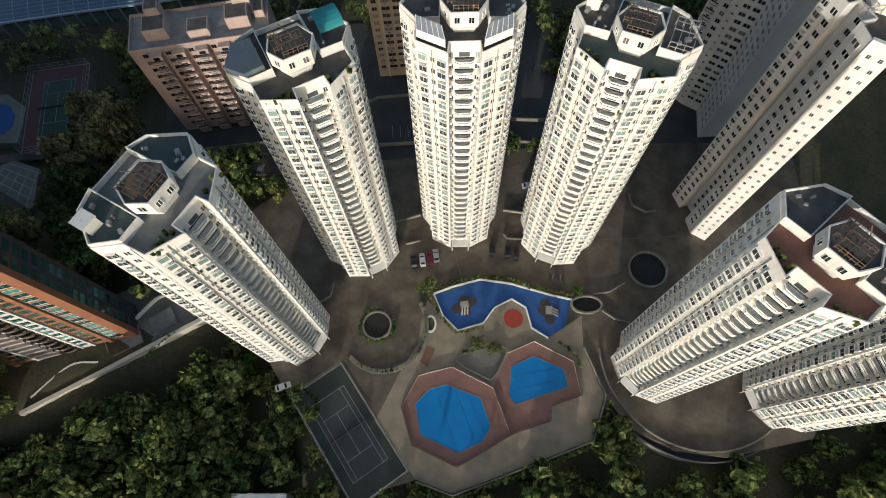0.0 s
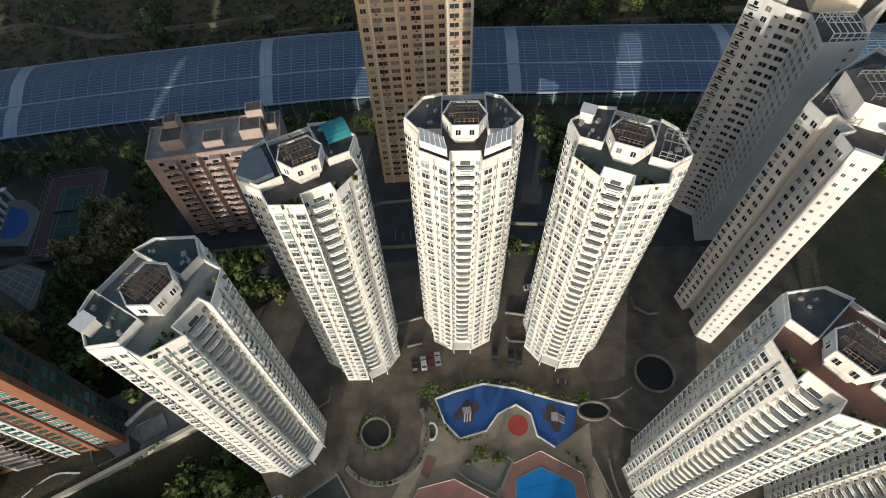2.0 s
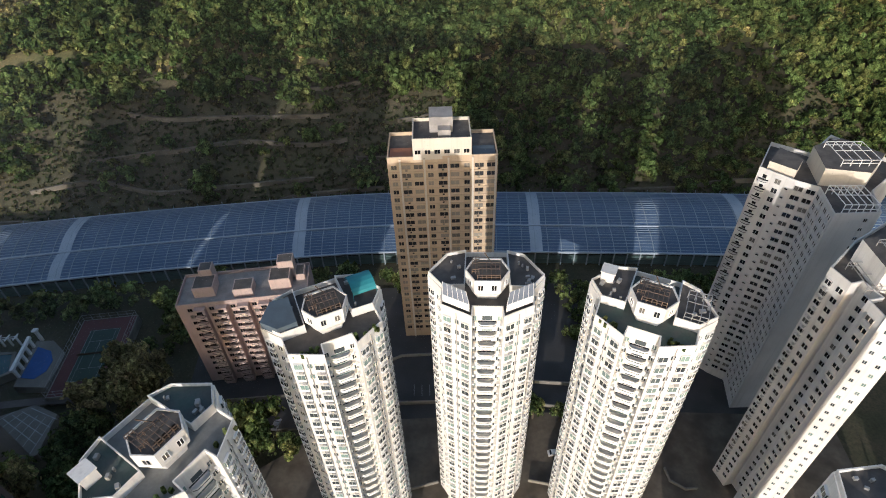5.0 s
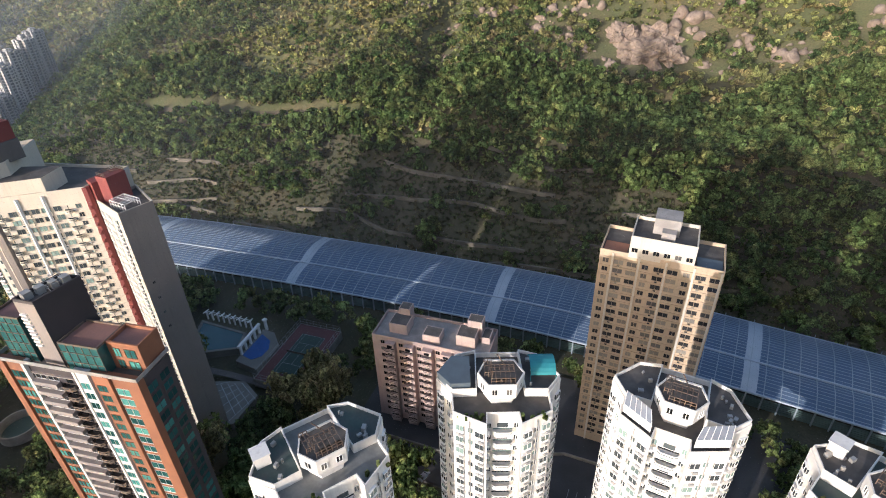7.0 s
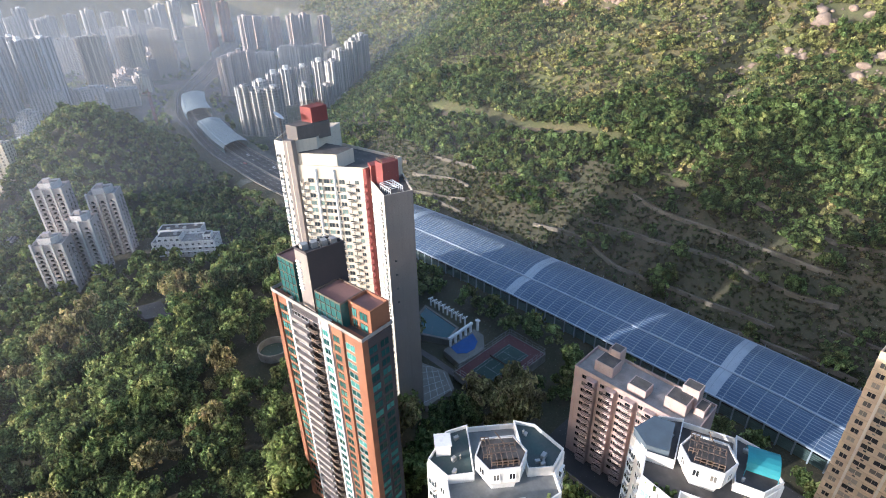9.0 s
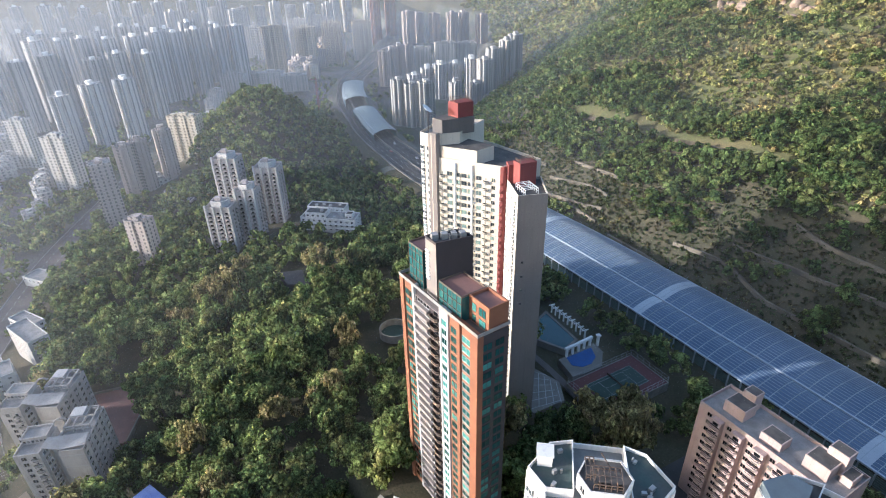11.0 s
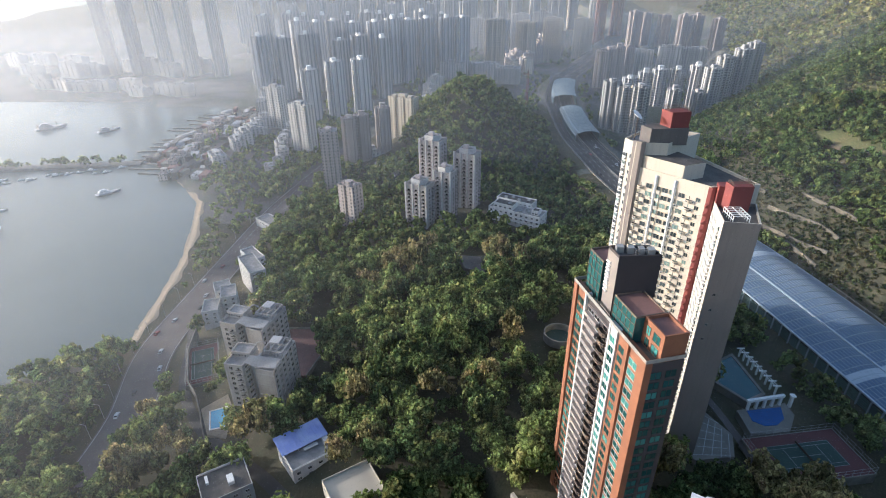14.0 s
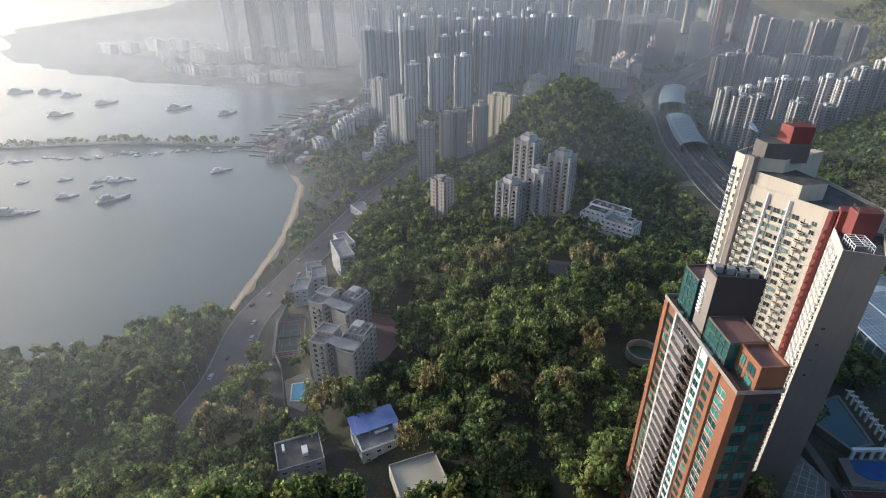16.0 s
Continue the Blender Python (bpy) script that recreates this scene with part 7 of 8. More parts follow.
# ---- hillside: channels, rocks ----
TERRACEWALL = material("terrace_stone", (0.19, 0.165, 0.125), 0.9, (0.09, 0.08, 0.06), 0.12, 0.9, 1.2, 0.4, streak=0.3)
def hill_line(name, x0, x1, d0, d1, w, h, mat, label, wave=3.0, seed=0):
    """A concrete channel that follows the slope at d metres above the foot."""
    bm = bmesh.new()
    xs = np.arange(x0, x1, 5.0)
    pts, zs = [], []
    for x in xs:
        f = (x - x0) / (x1 - x0)
        d = d0 + (d1 - d0) * f + wave * float(value_noise(x, 0, 35, seed))
        y = float(road_y(x)) + 24 + d
        pts.append((x, y))
        zs.append(float(land(x, y)))
    wall_line(bm, pts, [z - 1.5 for z in zs], [z + h for z in zs], w)
    tagged(part(name, bm, mat, None), label, "wall", kind="structure")


for k, (x0, x1, d0, d1) in enumerate(((-250, -40, 3, 4), (-215, -75, 16, 13), (-190, -60, 30, 26), (-175, -70, 44, 40), (-40, 30, 3, 3), (60, 160, 5, 8), (-330, -262, 8, 8), (-335, -268, 16, 17), (-330, -270, 25, 26), (-325, -275, 35, 36), (-120, -20, 58, 54), (-60, 40, 18, 20), (-40, 60, 36, 38), (-430, -330, 12, 9), (-430, -335, 22, 20), (-420, -340, 33, 31))):
    hill_line("terrace_wall", x0, x1, d0, d1, 1.1, 1.9, TERRACEWALL, "low weathered stone terrace wall along the cut slope", 4.5, k)
EARTH = material("bare_earth", (0.10, 0.08, 0.05), 0.95, (0.06, 0.058, 0.034), 0.12, 0.9, 1.2, 0.5, bump=0.6, bump_scale=1.0)
CUT = [(-372, 236), (-348, 240), (-314, 247), (-286, 251), (-258, 256), (-224, 261), (-197, 265)]
for part_ in (CUT[:3], CUT[3:]):
    ribbon("earth_cut", curve_through(part_, 5), 3.2, EARTH, "bare brown earth cut across the wooded hillside", "slope", lift=.8)
ribbon("hill_path", [(-4, 300), (2, 306), (12, 309), (24, 306), (33, 303)], 2.2, ROADLIGHT, "pale path to a platform on the hillside", "path", lift=1.2)


def rock_variant(seed):
    bm = bmesh.new()
    bmesh.ops.create_icosphere(bm, subdivisions=2, radius=1)
    r = random.Random(seed)
    ax = (r.uniform(.8, 1.3), r.uniform(.7, 1.1), r.uniform(.5, .85))
    for v in bm.verts:
        n = noise.noise(v.co * 1.3 + Vector((seed * 7.1, 0, 0)))
        m = noise.noise(v.co * 3.1 + Vector((0, seed * 3.3, 0)))
        v.co = Vector((v.co.x * ax[0], v.co.y * ax[1], v.co.z * ax[2])) * (1 + .30 * n + .12 * m)
    for k in range(9):                        # split faces: flat breaks across the boulder
        d = Vector((r.uniform(-1, 1), r.uniform(-1, 1), r.uniform(-.3, 1))).normalized()
        h = r.uniform(.42, .72)
        for v in bm.verts:
            over = v.co.dot(d) - h
            if over > 0:
                v.co -= d * over * .92
    bm.verts.ensure_lookup_table()
    V = np.array([v.co[:] for v in bm.verts])
    F = np.array([[v.index for v in f.verts] for f in bm.faces])
    bm.free()
    return V, F


rocks = [rock_variant(s) for s in range(9)]
rr = np.random.RandomState(3)


def scatter(variants, P, scale, spin, squash=None):
    """Copies of mesh variants joined into arrays: at places P, with sizes and turns."""
    vs, fs, base = [], [], 0
    pick = rr.randint(0, len(variants), len(P))
    for i, p in enumerate(P):
        V, F = variants[pick[i]]
        c, s = math.cos(spin[i]), math.sin(spin[i])
        W = V * scale[i]
        if squash is not None:
            W = W * np.array([1, 1, squash[i]])
        vs.append(np.stack([W[:, 0] * c - W[:, 1] * s + p[0], W[:, 0] * s + W[:, 1] * c + p[1], W[:, 2] + p[2]], 1))
        fs.append(F + base)
        base += len(V)
    return np.concatenate(vs), np.concatenate(fs)


BOULDERS = [(-128, 369, 12), (-110, 364, 8), (-140, 325, 7), (-170, 374, 9), (-82, 434, 16), (-166, 415, 17), (-122, 384, 10), (-183, 344, 8), (-322, 385, 12), (-392, 380, 12), (-196, 372, 8)]
# the granite dome: overlapping worn slabs; and clusters of boulders
for k, (dx, dy, sx, sy, sz, tz) in enumerate(((0, 0, 22, 15, 12, -14), (-17, 7, 12, 10, 10, 20), (15, -3, 11, 8, 9, -30), (4, 12, 15, 8, 12, 5), (-6, -9, 10, 6, 7, 30))):
    bm = bmesh.new()
    bmesh.ops.create_icosphere(bm, subdivisions=5, radius=1)
    for v in bm.verts:
        q = v.co + Vector((k * 3.1, 0, 0))
        n = noise.noise(q * 1.6) * .42 + noise.noise(q * 4.2) * .2 - abs(noise.noise(Vector((q.x * 8, q.y * 2.5, q.z * 2)))) * .20 - abs(noise.noise(Vector((q.x * 3, q.y * 6, 3)))) * .12
        v.co = Vector((v.co.x * sx, v.co.y * sy, v.co.z * sz)) * (1 + n)
    ob = part("granite_dome", bm, ROCK, None)
    x, y = -60 + dx, 374 + dy
    ob.location = (x, y, float(land(x, y)) - 1.5)
    ob.rotation_euler = (radians(26), 0, radians(tz))
    tagged(ob, "worn bare granite dome on the hillside", "rock", "granite slabs of the dome")
BOULDERS += [(-100, 388, 13), (-36, 396, 15), (-18, 362, 11), (-84, 352, 10), (-10, 384, 12), (35, 352, 10), (-118, 340, 9), (-332, 396, 13), (-372, 388, 13), (20, 380, 14), (60, 400, 14), (-20, 420, 16)]
for x, y, r0 in BOULDERS:
    n = 16
    a = rr.uniform(0, 6.3, n)
    d = r0 * np.sqrt(rr.rand(n))
    X, Y = x + d * np.cos(a), y + d * np.sin(a) * .7
    V, F = scatter(rocks, np.stack([X, Y, land(X, Y) + .05 * r0], 1), r0 * (.06 + .46 * rr.rand(n) ** 3), rr.uniform(0, 6.3, n))
    tagged(new("boulder_cluster", array_mesh("boulder_cluster", V, F, [ROCK])), "cluster of pale granite boulders on the slope", "rock", kind="stuff")
N = 5200
X, Y = rr.uniform(-520, 260, N), rr.uniform(285, 640, N)
w = value_noise(X, Y, 60, 21) + .6 * value_noise(X, Y, 22, 22)
gl = (np.abs(X + 166 + 0.3 * (Y - 266)) < 7) & (Y < 430)
keep = (w > .62) & (Y > 315 + 30 * value_noise(X, Y, 60, 4)) | (gl & (rr.rand(N) < .9))
X, Y = X[keep][:900], Y[keep][:900]
V, F = scatter(rocks, np.stack([X, Y, land(X, Y)], 1), rr.uniform(.4, 1, len(X)) ** 2 * 3.0, rr.uniform(0, 6.3, len(X)))
tagged(new("boulders", array_mesh("boulders", V, F, [ROCK])), "scattered pale granite boulders on the upper slope", "boulders", kind="stuff")


# ---- trees ----
def crown_variant(seed, leaves, lobes, leaf, spread_=1.0, height=1.0, core=True):
    """A crown 2 units wide: lobes covered in small leaf sprays, with dark inner cores; quads only."""
    r = np.random.RandomState(seed)
    vs, fs = [], []
    base = 0
    for k in range(lobes):
        a = 2.4 * k + r.uniform(-.5, .5)
        rad = (0 if k == 0 else r.uniform(.35, .75)) * spread_
        c = np.array([rad * math.cos(a), rad * math.sin(a), (.75 if k == 0 else r.uniform(.15, .75)) * height])
        R = r.uniform(.34, .52)
        n = leaves // lobes
        d = r.normal(size=(n, 3))
        d[:, 2] = d[:, 2] * .8 + .25
        d /= np.linalg.norm(d, axis=1)[:, None]
        p = c + d * R * r.uniform(.78, 1.08, (n, 1)) * np.array([1, 1, .85])
        nrm = d + r.normal(size=(n, 3)) * .55
        nrm /= np.linalg.norm(nrm, axis=1)[:, None]
        u = np.cross(nrm, r.normal(size=(n, 3)))
        u /= np.linalg.norm(u, axis=1)[:, None]
        v = np.cross(nrm, u)
        s = leaf * r.uniform(.6, 1.3, (n, 1))
        q = np.stack([p - u * s - v * s * .5, p + u * s * .2 - v * s, p + u * s + v * s * .5, p - u * s * .2 + v * s], 1).reshape(-1, 3)
        vs.append(q)
        fs.append(np.arange(4 * n).reshape(-1, 4) + base)
        base += 4 * n
        if core:
            cube = np.array([[x, y, z] for z in (-1, 1) for x, y in ((-1, -1), (1, -1), (1, 1), (-1, 1))], float) * R * .40 + c
            vs.append(cube)
            fs.append(np.array([[3, 2, 1, 0], [4, 5, 6, 7], [0, 1, 5, 4], [1, 2, 6, 5], [2, 3, 7, 6], [3, 0, 4, 7]]) + base)
            base += 8
    return np.concatenate(vs), np.concatenate(fs)


NEAR = [crown_variant(s, 216, 8, .108) for s in range(6)]
MID = [crown_variant(s + 20, 92, 6, .168) for s in range(6)]
FAR = [crown_variant(s + 40, 52, 4, .22) for s in range(4)]
TINY = [crown_variant(s + 60, 22, 2, .30, .7, .7, False) for s in range(4)]

DRYSCRUB = leaf_material("dry_scrub", (0.070, 0.084, 0.036), (0.044, 0.062, 0.026), (0.105, 0.086, 0.046), 0.05)

# plan areas that stay clear: x, y, half-sizes, turn
CLEAR_HOUSES = [(-146.5, -58.5, 15, 13.5, 37), (-131, -85, 11, 12, 33), (-129, -37, 11, 12, 33), (-190, -92, 16, 15, 81), (-222, -106, 16, 15, 81), (-220.5, -135, 25, 15, 23), (-220, -82, 21, 14, 10), (-179, -110, 16, 14, 25), (-96, 27, 32, 7, 30), (-54.5, -8.5, 10, 7, 0), (-240, -152, 6, 4, 20), (-382, -12, 32, 24, 68)]
CLEAR_SLOPE = [(-362, 40, 25, 13, 60), (-306, 29, 14, 11, 60), (-286, 6, 17, 11, 0), (-202, 44, 17, 15, 0), (-108, 40, 22, 15, 24), (-98, 40, 26, 8, 32), (-152, 66, 20, 14, 63), (-176, 117, 27, 17, 0), (-137, 120, 16, 25, 9), (-147, 92, 19, 15, 0), (-76, 118, 30, 24, 10), (-10, 132, 46, 26, 4)]
CLEAR_TOWN = [(90, 90, 24, 26, 0), (92, 132, 26, 24, 0), (-280, -138, 34, 16, 10), (-384, -84, 12, 10, 0), (-470, -116, 12, 12, 0), (-532, -98, 24, 18, 40), (-590, -100, 60, 40, 0), (-52, 52, 17, 17, 58), (-32, 20, 11, 19.5, 34), (-640, 175, 70, 30, 10)]


def clear_mask(x, y):
    m = np.ones(len(x), bool)
    for cx, cy, a, b, t in CLEAR_HOUSES + CLEAR_SLOPE + CLEAR_TOWN:
        c, s = math.cos(radians(t)), math.sin(radians(t))
        dx, dy = x - cx, y - cy
        m &= ~((np.abs(dx * c + dy * s) < a) & (np.abs(-dx * s + dy * c) < b))
    m &= np.abs(y - road_y(x)) > np.where(y < road_y(x), 31, 24)
    # the podium's plan with a margin for the crowns
    edge = [(px + COURT_AT.x, py + COURT_AT.y) for px, py in inset(pod, -3.0)]
    inside = np.zeros(len(x), bool)
    for (ax, ay), (bx, by) in zip(edge, edge[1:] + edge[:1]):
        inside ^= ((ay > y) != (by > y)) & (x < (bx - ax) * (y - ay) / (by - ay + 1e-9) + ax)
    m &= ~inside
    m &= np.hypot(x - 70, y - 34) > 33
    m &= y > coast_y(x) + 16
    m &= ~((np.abs(y - 2 - np.interp(x, [c[0] for c in CUT], [c[1] for c in CUT])) < 4.5) & (x > -372) & (x < -197))
    # coast road, lane and beach
    cr = np.interp(x, [-620, -503, -428, -348, -290, -238, -191, -150], [-110, -143, -158, -165, -169, -171, -160, -158])
    m &= ~((np.abs(y - cr) < 14) & (x < -150))
    m &= ~((x < -232) & (y < coast_y(x) + 20) & (x > -500))
    lane = np.interp(y, [-160, -130, -100, -62, -30], [-255, -195, -162, -130, -108])
    m &= ~((np.abs(x - lane) < 6) & (y > -160) & (y < -30))
    return m


def grove(name, label, x0, x1, y0, y1, step, variants, size, mat, where=None, seed=1, lift=0.25, tall=1.0):
    r = np.random.RandomState(seed)
    xs, ys = np.meshgrid(np.arange(x0, x1, step), np.arange(y0, y1, step))
    x = xs.ravel() + r.uniform(-.5, .5, xs.size) * step
    y = ys.ravel() + r.uniform(-.5, .5, xs.size) * step
    m = clear_mask(x, y)
    if where is not None:
        m &= where(x, y, r)
    x, y = x[m], y[m]
    s = size * r.uniform(.6, 1.4, len(x)) * (1 + .25 * value_noise(x, y, 30, 31))
    z = land(x, y) + s * lift * tall
    V, F = scatter(variants, np.stack([x, y, z], 1), s, r.uniform(0, 6.3, len(x)), np.full(len(x), tall) * r.uniform(.8, 1.25, len(x)))
    ob = new(name, array_mesh(name, V, F, [mat]))
    return tagged(ob, label, "woods", kind="stuff")


def near_rock(x, y):
    """True where boulders leave little room for growth."""
    m = ((x + 60) / 31) ** 2 + ((y - 370) / 21) ** 2 < 1
    for bx_, by_, br in BOULDERS:
        m |= np.hypot(x - bx_, (y - by_) / .75) < br * .85
    return m


def dry_stand(x, y):
    """True in the small stands of feathery dry trees."""
    return (value_noise(x, y, 15, 95) + .6 * value_noise(x, y, 45, 96) > .68) & (x < -88)


hill_d = lambda x, y: y - road_y(x) - 24 - 190 * smooth(-420, -760, x)
grove("woods", "dense broadleaf wood on the slope below the towers", -300, -60, -170, 120, 6.7, NEAR, 5.4, LEAF, lambda x, y, r: (hill_d(x, y) < -50) & (value_noise(x, y, 17, 91) + .5 * value_noise(x, y, 48, 92) > -.62) & ~dry_stand(x, y), 2, .75, 1.3)
grove("woods", "tall feathery yellow-brown trees among the wood", -300, -60, -170, 120, 5.6, NEAR, 4.4, DRYLEAF, lambda x, y, r: (hill_d(x, y) < -50) & dry_stand(x, y), 22, 1.0, 1.75)
grove("woods", "dense wood on the headland by the bay", -260, -40, -330, -168, 6.6, FAR, 5.0, LEAF, lambda x, y, r: x < 60, 3, .6, 1.1)
grove("woods", "dark wood below the pool terrace", -110, 170, -125, 60, 7.2, MID, 5.2, LEAF, lambda x, y, r: (x > -60) | (y > -40), 4, .6, 1.2)
grove("woods", "wood round the slope towers and the mound", -720, -300, -170, 125, 8.0, FAR, 5.2, LEAF, None, 5, .6, 1.1)
grove("woods", "trees between the towers and the covered road", -330, 180, 80, 186, 6.0, MID, 4.2, LEAF, lambda x, y, r: (y > road_y(x) - 62) & (r.rand(len(x)) < .85), 6, .6, 1.1)
grove("hill_woods", "dense green woods on the lower hillside", -420, 300, 215, 400, 5.5, FAR, 5.0, HILLWOOD,
      lambda x, y, r: (hill_d(x, y) > 3) & (hill_d(x, y) < 125 + 35 * value_noise(x, y, 80, 12)) & ~((x > -215) & (x < -15) & (hill_d(x, y) < 50 + 10 * value_noise(x, y, 25, 17)) & (r.rand(len(x)) < .84)) & ~((x < -262) & (hill_d(x, y) < 40) & (r.rand(len(x)) < .75)), 7, .5, 1.0)
BUSH = [crown_variant(s_ + 100, 12, 2, .42, .75, .6, False) for s_ in range(5)]
grove("hill_scrub", "scrub and small trees on the upper hillside", -600, 300, 260, 560, 3.8, BUSH, 2.9, SCRUB,
      lambda x, y, r: (hill_d(x, y) > 60) & (value_noise(x, y, 35, 14) + .5 * value_noise(x, y, 90, 15) > -.8 + .75 * smooth(-60, 20, x) * smooth(310, 350, y)) & (r.rand(len(x)) < .92) & ~near_rock(x, y), 8, .3, .85)
grove("hill_woods", "clumps of trees on the upper hillside", -560, 300, 300, 560, 7.5, FAR, 3.9, HILLWOOD,
      lambda x, y, r: (hill_d(x, y) > 95) & (value_noise(x, y, 38, 61) + .7 * value_noise(x, y, 14, 62) > .3) & ~near_rock(x, y), 16, .4, .95)
grove("slope_scrub", "low brown-green scrub on the cut slopes", -440, 300, 190, 300, 2.0, [crown_variant(s_ + 80, 9, 2, .38, .8, .6, False) for s_ in range(4)], 1.75, DRYSCRUB,
      lambda x, y, r: (hill_d(x, y) > 1) & (hill_d(x, y) < 62) & (r.rand(len(x)) < .72 + .35 * value_noise(x, y, 16, 71)), 12, .2, .8)
grove("hill_woods", "woods on the western shoulder of the hill", -760, -400, 180, 520, 7.5, FAR, 4.8, HILLWOOD, lambda x, y, r: (hill_d(x, y) > 6) & (r.rand(len(x)) < .85), 9, .5, 1.0)
grove("town_trees", "scattered street trees in the town", -1300, -480, -300, 420, 15, TINY, 5.0, LEAF, lambda x, y, r: value_noise(x, y, 60, 51) > -.2, 10, .5, 1.0)
grove("shore_trees", "trees along the coast road and the waterfront", -620, -250, -245, -110, 9.5, FAR, 4.6, LEAF, lambda x, y, r: (value_noise(x, y, 40, 55) > -.6) & (y > coast_y(x) + 20), 14, .5, 1.0)
grove("far_woods", "hazy woods on the far slope beyond the town", -1700, -740, 250, 900, 15, TINY, 9.0, SCRUB, lambda x, y, r: hill_d(x, y) > 20, 15, .4, .9)
bw = np.array(curve_through([(-479, -620), (-527, -500), (-551, -350)], 20))
bw = bw[rr.rand(len(bw)) < .75]
V, F = scatter(FAR, np.stack([bw[:, 0] + rr.uniform(-3, 3, len(bw)), bw[:, 1], np.full(len(bw), SEA + 4.0)], 1), rr.uniform(3.0, 7.0, len(bw)), rr.uniform(0, 6, len(bw)))
tagged(new("breakwater_trees", array_mesh("breakwater_trees", V, F, [LEAF])), "clumps of trees on the breakwater", "trees", kind="stuff")


# ---- hedges and single trees of the estate ----
before_court = set(bpy.data.objects)
def hedge(label, pts, size, gap, mat=None):
    """Low shrubs close together along a line."""
    P = []
    for a, b in zip(pts, pts[1:]):
        n = max(1, int((Vector(b) - Vector(a)).length / gap))
        P += [(a[0] + (b[0] - a[0]) * k / n, a[1] + (b[1] - a[1]) * k / n, .35) for k in range(n)]
    P = np.array(P) + rr.uniform(-.25, .25, (len(P), 3)) * np.array([1, 1, .2])
    V, F = scatter(BUSH, P, size * rr.uniform(.6, 1.25, len(P)), rr.uniform(0, 6.3, len(P)))
    tagged(new("hedge", array_mesh("hedge", V, F, [mat or LEAF])), label, "hedge", kind="stuff")


hedge("green shrubs round the fountain rim", disc(24, 5.0, -24.5, 49.3) + disc(24, 5.0, -24.5, 49.3)[:1], .75, .8, LEAFBRIGHT)
hedge("clipped shrubs in the curved planter", [(-22.5 + 12.8 * math.cos(a), 49.0 + 13.4 * math.sin(a)) for a in np.linspace(radians(222), radians(392), 26)], .8, .8)
hedge("shrubs behind the playground wall", [(-9.0, 60.0), (-2, 62.4), (6.6, 64.6), (16.1, 63.2), (28.0, 59.5), (35.0, 58.0)], .95, .75)
hedge("shrubs along the playground edge", [(-8.6, 58.4), (-6.0, 52.2), (-0.9, 46.8), (7.4, 48.8)], .7, .8)
hedge("shrubs beside the playground and pools", [(29.0, 43.6), (33.4, 40.4), (34.6, 36.0)], .8, .9)
hedge("shrubs in the sunken garden court", [(1.5, 41.0), (6.0, 42.4), (11.0, 43.0), (12.4, 41.0)], 1.0, .9)
hedge("shrubs along the terrace wall", [(-11.8, 5.4), (-2.5, 1.9), (8.0, 5.5), (28.0, 12.4), (37.2, 15.8), (42.0, 28)], 1.1, 1.0)
hedge("shrubs on the orange tower's podium", [(-98, 36.5), (-92, 40.0), (-88, 45.0), (-84, 48.0)], .8, 1.2, LEAFBRIGHT)
hedge("shrubs along the tennis court fence", [(-40.5, 27.5), (-45.5, 31.0), (-48.0, 33.0)], 1.0, 1.0)


def tree(label, x, y, z, h, spread_, mat, seed):
    """A tapered trunk with limbs and a crown of leaf sprays."""
    r = random.Random(seed)
    t = thing("tree", label, "tree", "single trees on the estate", m=pose(x, y, z, 0, 0, r.uniform(0, 360)))
    bm = bmesh.new()
    bmesh.ops.create_cone(bm, cap_ends=True, segments=8, radius1=h * .04, radius2=h * .02, depth=h * .6, matrix=Matrix.Translation((0, 0, h * .3)))
    for k in range(5):
        a = k * 1.26 + r.uniform(-.3, .3)
        bar(bm, (0, 0, h * (.4 + .03 * k)), (spread_ * .6 * math.cos(a), spread_ * .6 * math.sin(a), h * .72), h * .018)
    part("trunk", bm, BARK, t)
    V, F = crown_variant(200 + seed, 420, 8, .10)
    V = V * np.array([spread_, spread_, h * .42]) + np.array([0, 0, h * .5])
    part("crown", array_mesh("crown", V, F, [mat]), None, t)


for k, (x, y, h, sp) in enumerate(((9.0, 106.5, 9, 3.4), (17.5, 108.5, 11, 4.0), (26, 107.5, 9, 3.5), (-8.5, 61.6, 5, 2.0), (-11.0, 59.6, 5, 1.9), (35.5, 58.9, 4, 1.6), (5.0, 43.4, 5, 2.2), (9.5, 41.5, 4.5, 1.9),
                                   (-41.0, 24.0, 6, 2.6), (-46.0, 29.4, 6, 2.6), (-27.5, -1.5, 8, 3.6), (-20.0, 2.0, 8, 3.4), (44, 20.5, 7, 3.0), (46.0, 15.0, 7, 3.2), (-56, 34, 8, 3.4), (-64, 39, 9, 3.6),
                                   (-66, 78, 10, 4.0), (-70, 74, 11, 4.2), (-58, 93, 11, 4.2), (-30, 104, 10, 3.8), (-39, 101, 11, 4.0), (44, 105, 10, 3.8), (52, 107, 10, 3.6))):
    tree("single broadleaf tree at the edge of the estate" if h > 6 else "small round-crowned tree beside the drive", x, y, float(land(x, y)) if (y < 30 or x < -50) and not (-50 < x < 36 and y > 6) else 0.0, h, sp, LEAF if k % 5 else LEAFBRIGHT, k)


settle(before_court)

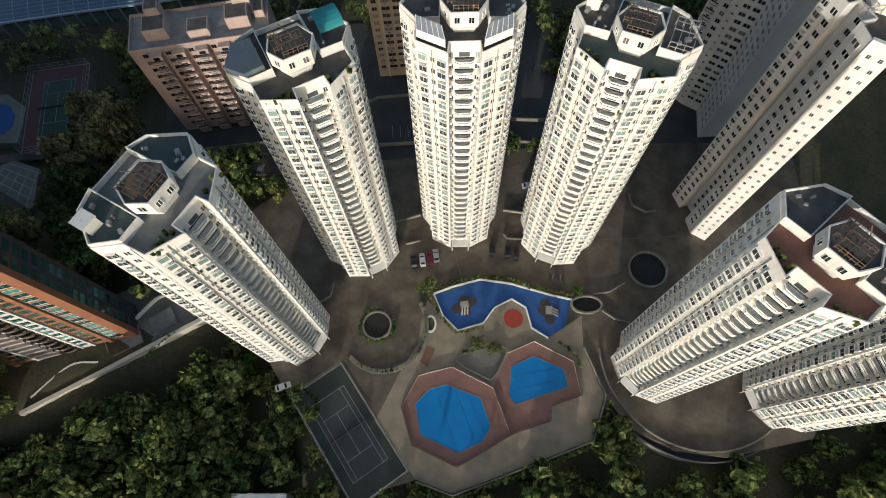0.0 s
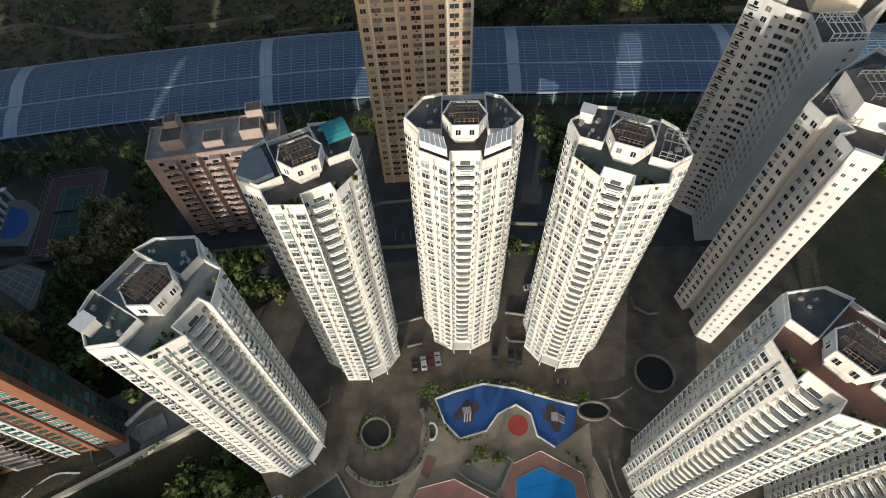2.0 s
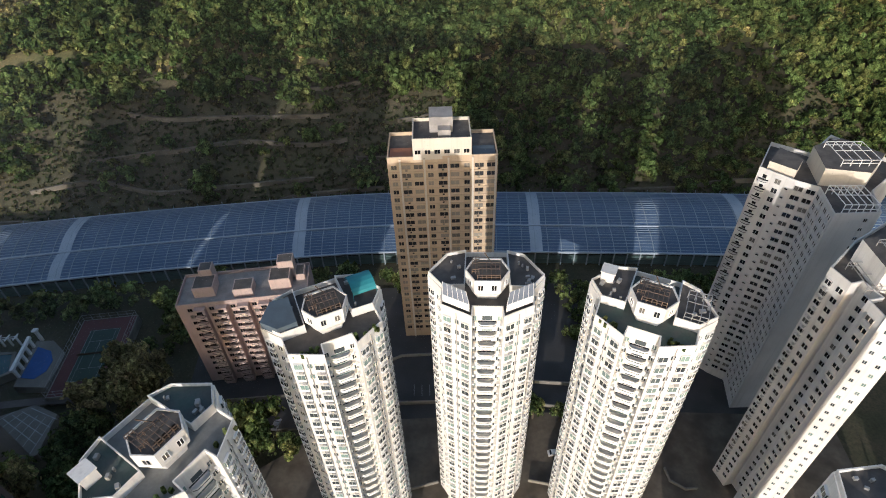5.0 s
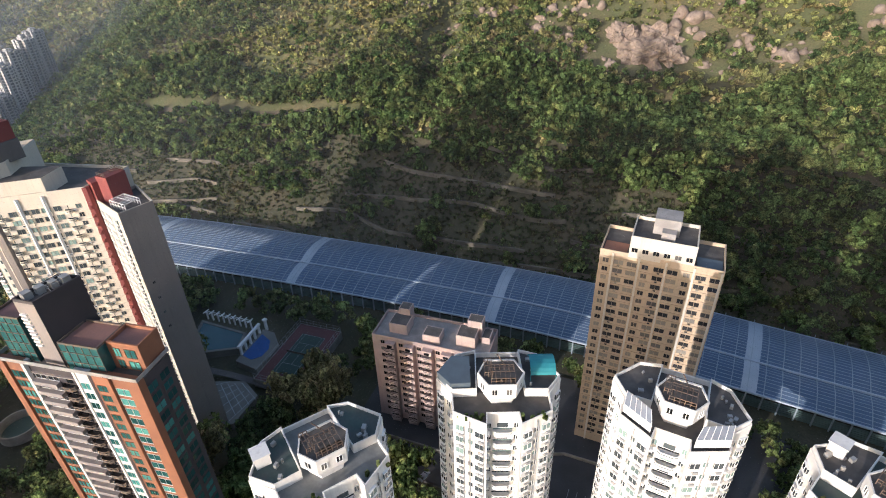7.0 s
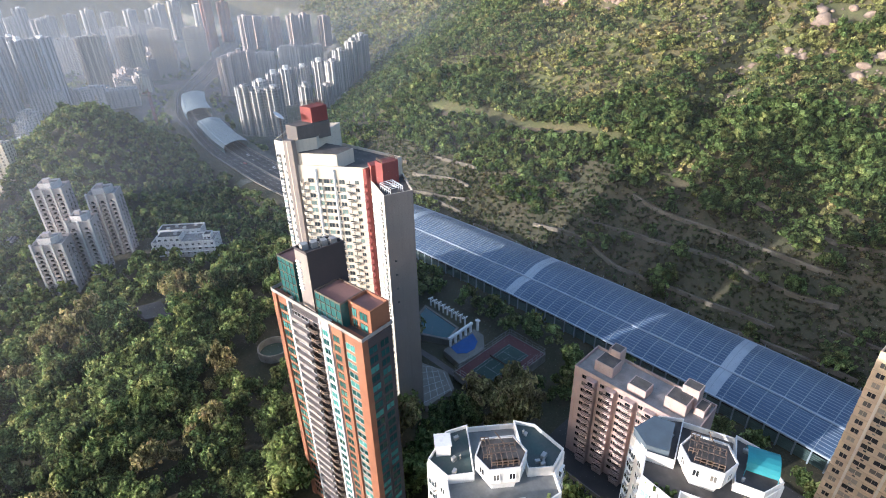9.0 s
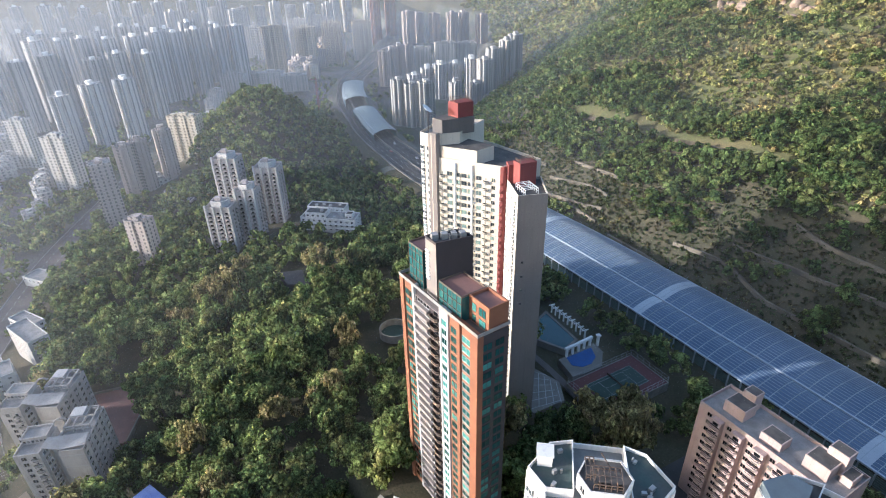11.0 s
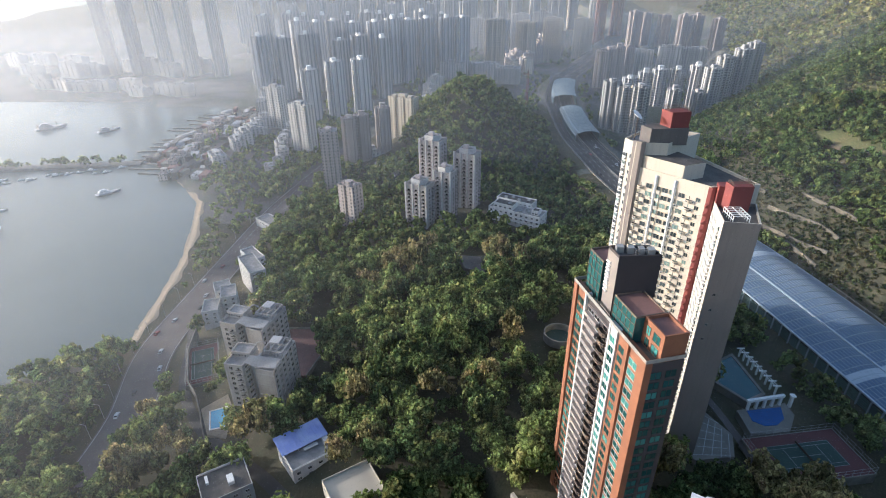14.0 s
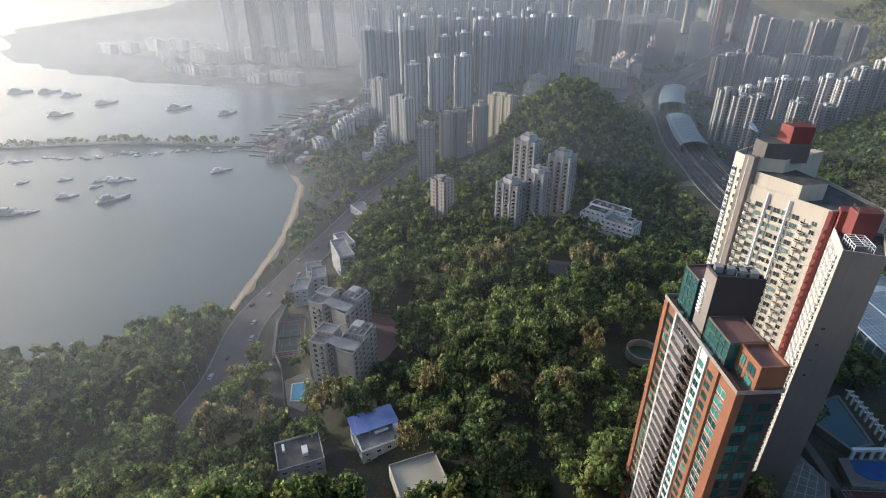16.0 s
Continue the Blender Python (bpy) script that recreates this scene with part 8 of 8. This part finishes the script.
# ---- translucent shells that imitate sunlit haze towards the bay and the town ----
HAZE = bpy.data.materials.new("haze")
HAZE.use_nodes = True
hn, hl = HAZE.node_tree.nodes, HAZE.node_tree.links
hn.clear()
h_out, h_d, h_t, h_m = hn.new("ShaderNodeOutputMaterial"), hn.new("ShaderNodeBsdfDiffuse"), hn.new("ShaderNodeBsdfTranslucent"), hn.new("ShaderNodeMixShader")
h_clear, h_mix, h_att = hn.new("ShaderNodeBsdfTransparent"), hn.new("ShaderNodeMixShader"), hn.new("ShaderNodeAttribute")
h_att.attribute_name = "haze_cover"
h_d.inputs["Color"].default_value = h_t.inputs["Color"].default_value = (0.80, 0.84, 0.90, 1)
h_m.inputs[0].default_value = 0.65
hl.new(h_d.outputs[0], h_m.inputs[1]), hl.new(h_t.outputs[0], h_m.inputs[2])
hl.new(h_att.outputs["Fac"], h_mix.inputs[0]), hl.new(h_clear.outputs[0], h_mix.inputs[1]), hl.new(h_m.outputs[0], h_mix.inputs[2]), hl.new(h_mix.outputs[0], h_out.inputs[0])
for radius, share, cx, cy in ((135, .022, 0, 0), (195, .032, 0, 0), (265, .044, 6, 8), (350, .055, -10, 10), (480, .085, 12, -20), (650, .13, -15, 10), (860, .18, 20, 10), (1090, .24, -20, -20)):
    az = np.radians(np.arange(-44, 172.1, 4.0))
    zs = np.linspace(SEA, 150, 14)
    # painted haze: cover set by bearing, height and radius, denser on outer shells
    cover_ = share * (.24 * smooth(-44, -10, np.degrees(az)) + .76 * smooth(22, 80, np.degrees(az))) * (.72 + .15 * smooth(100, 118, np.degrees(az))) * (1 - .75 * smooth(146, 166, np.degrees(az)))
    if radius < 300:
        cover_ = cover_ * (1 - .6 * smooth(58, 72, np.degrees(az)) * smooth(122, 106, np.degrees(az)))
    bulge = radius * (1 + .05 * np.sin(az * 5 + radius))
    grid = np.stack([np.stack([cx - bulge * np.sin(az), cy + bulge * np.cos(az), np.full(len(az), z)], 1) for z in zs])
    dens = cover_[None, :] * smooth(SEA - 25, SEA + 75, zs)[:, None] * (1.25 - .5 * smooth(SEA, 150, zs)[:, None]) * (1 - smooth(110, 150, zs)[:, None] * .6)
    n_s, n_a = len(zs), len(az)
    ii = np.arange(n_s * n_a).reshape(n_s, n_a)
    F = np.stack([ii[:-1, :-1].ravel(), ii[:-1, 1:].ravel(), ii[1:, 1:].ravel(), ii[1:, :-1].ravel()], 1)
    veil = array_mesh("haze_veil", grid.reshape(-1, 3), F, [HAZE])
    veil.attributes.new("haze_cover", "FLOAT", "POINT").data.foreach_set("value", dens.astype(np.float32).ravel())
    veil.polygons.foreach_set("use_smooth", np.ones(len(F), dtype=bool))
    tagged(new("haze_veil", veil), "translucent shell imitating pale haze over the bay", "haze", kind="stuff")
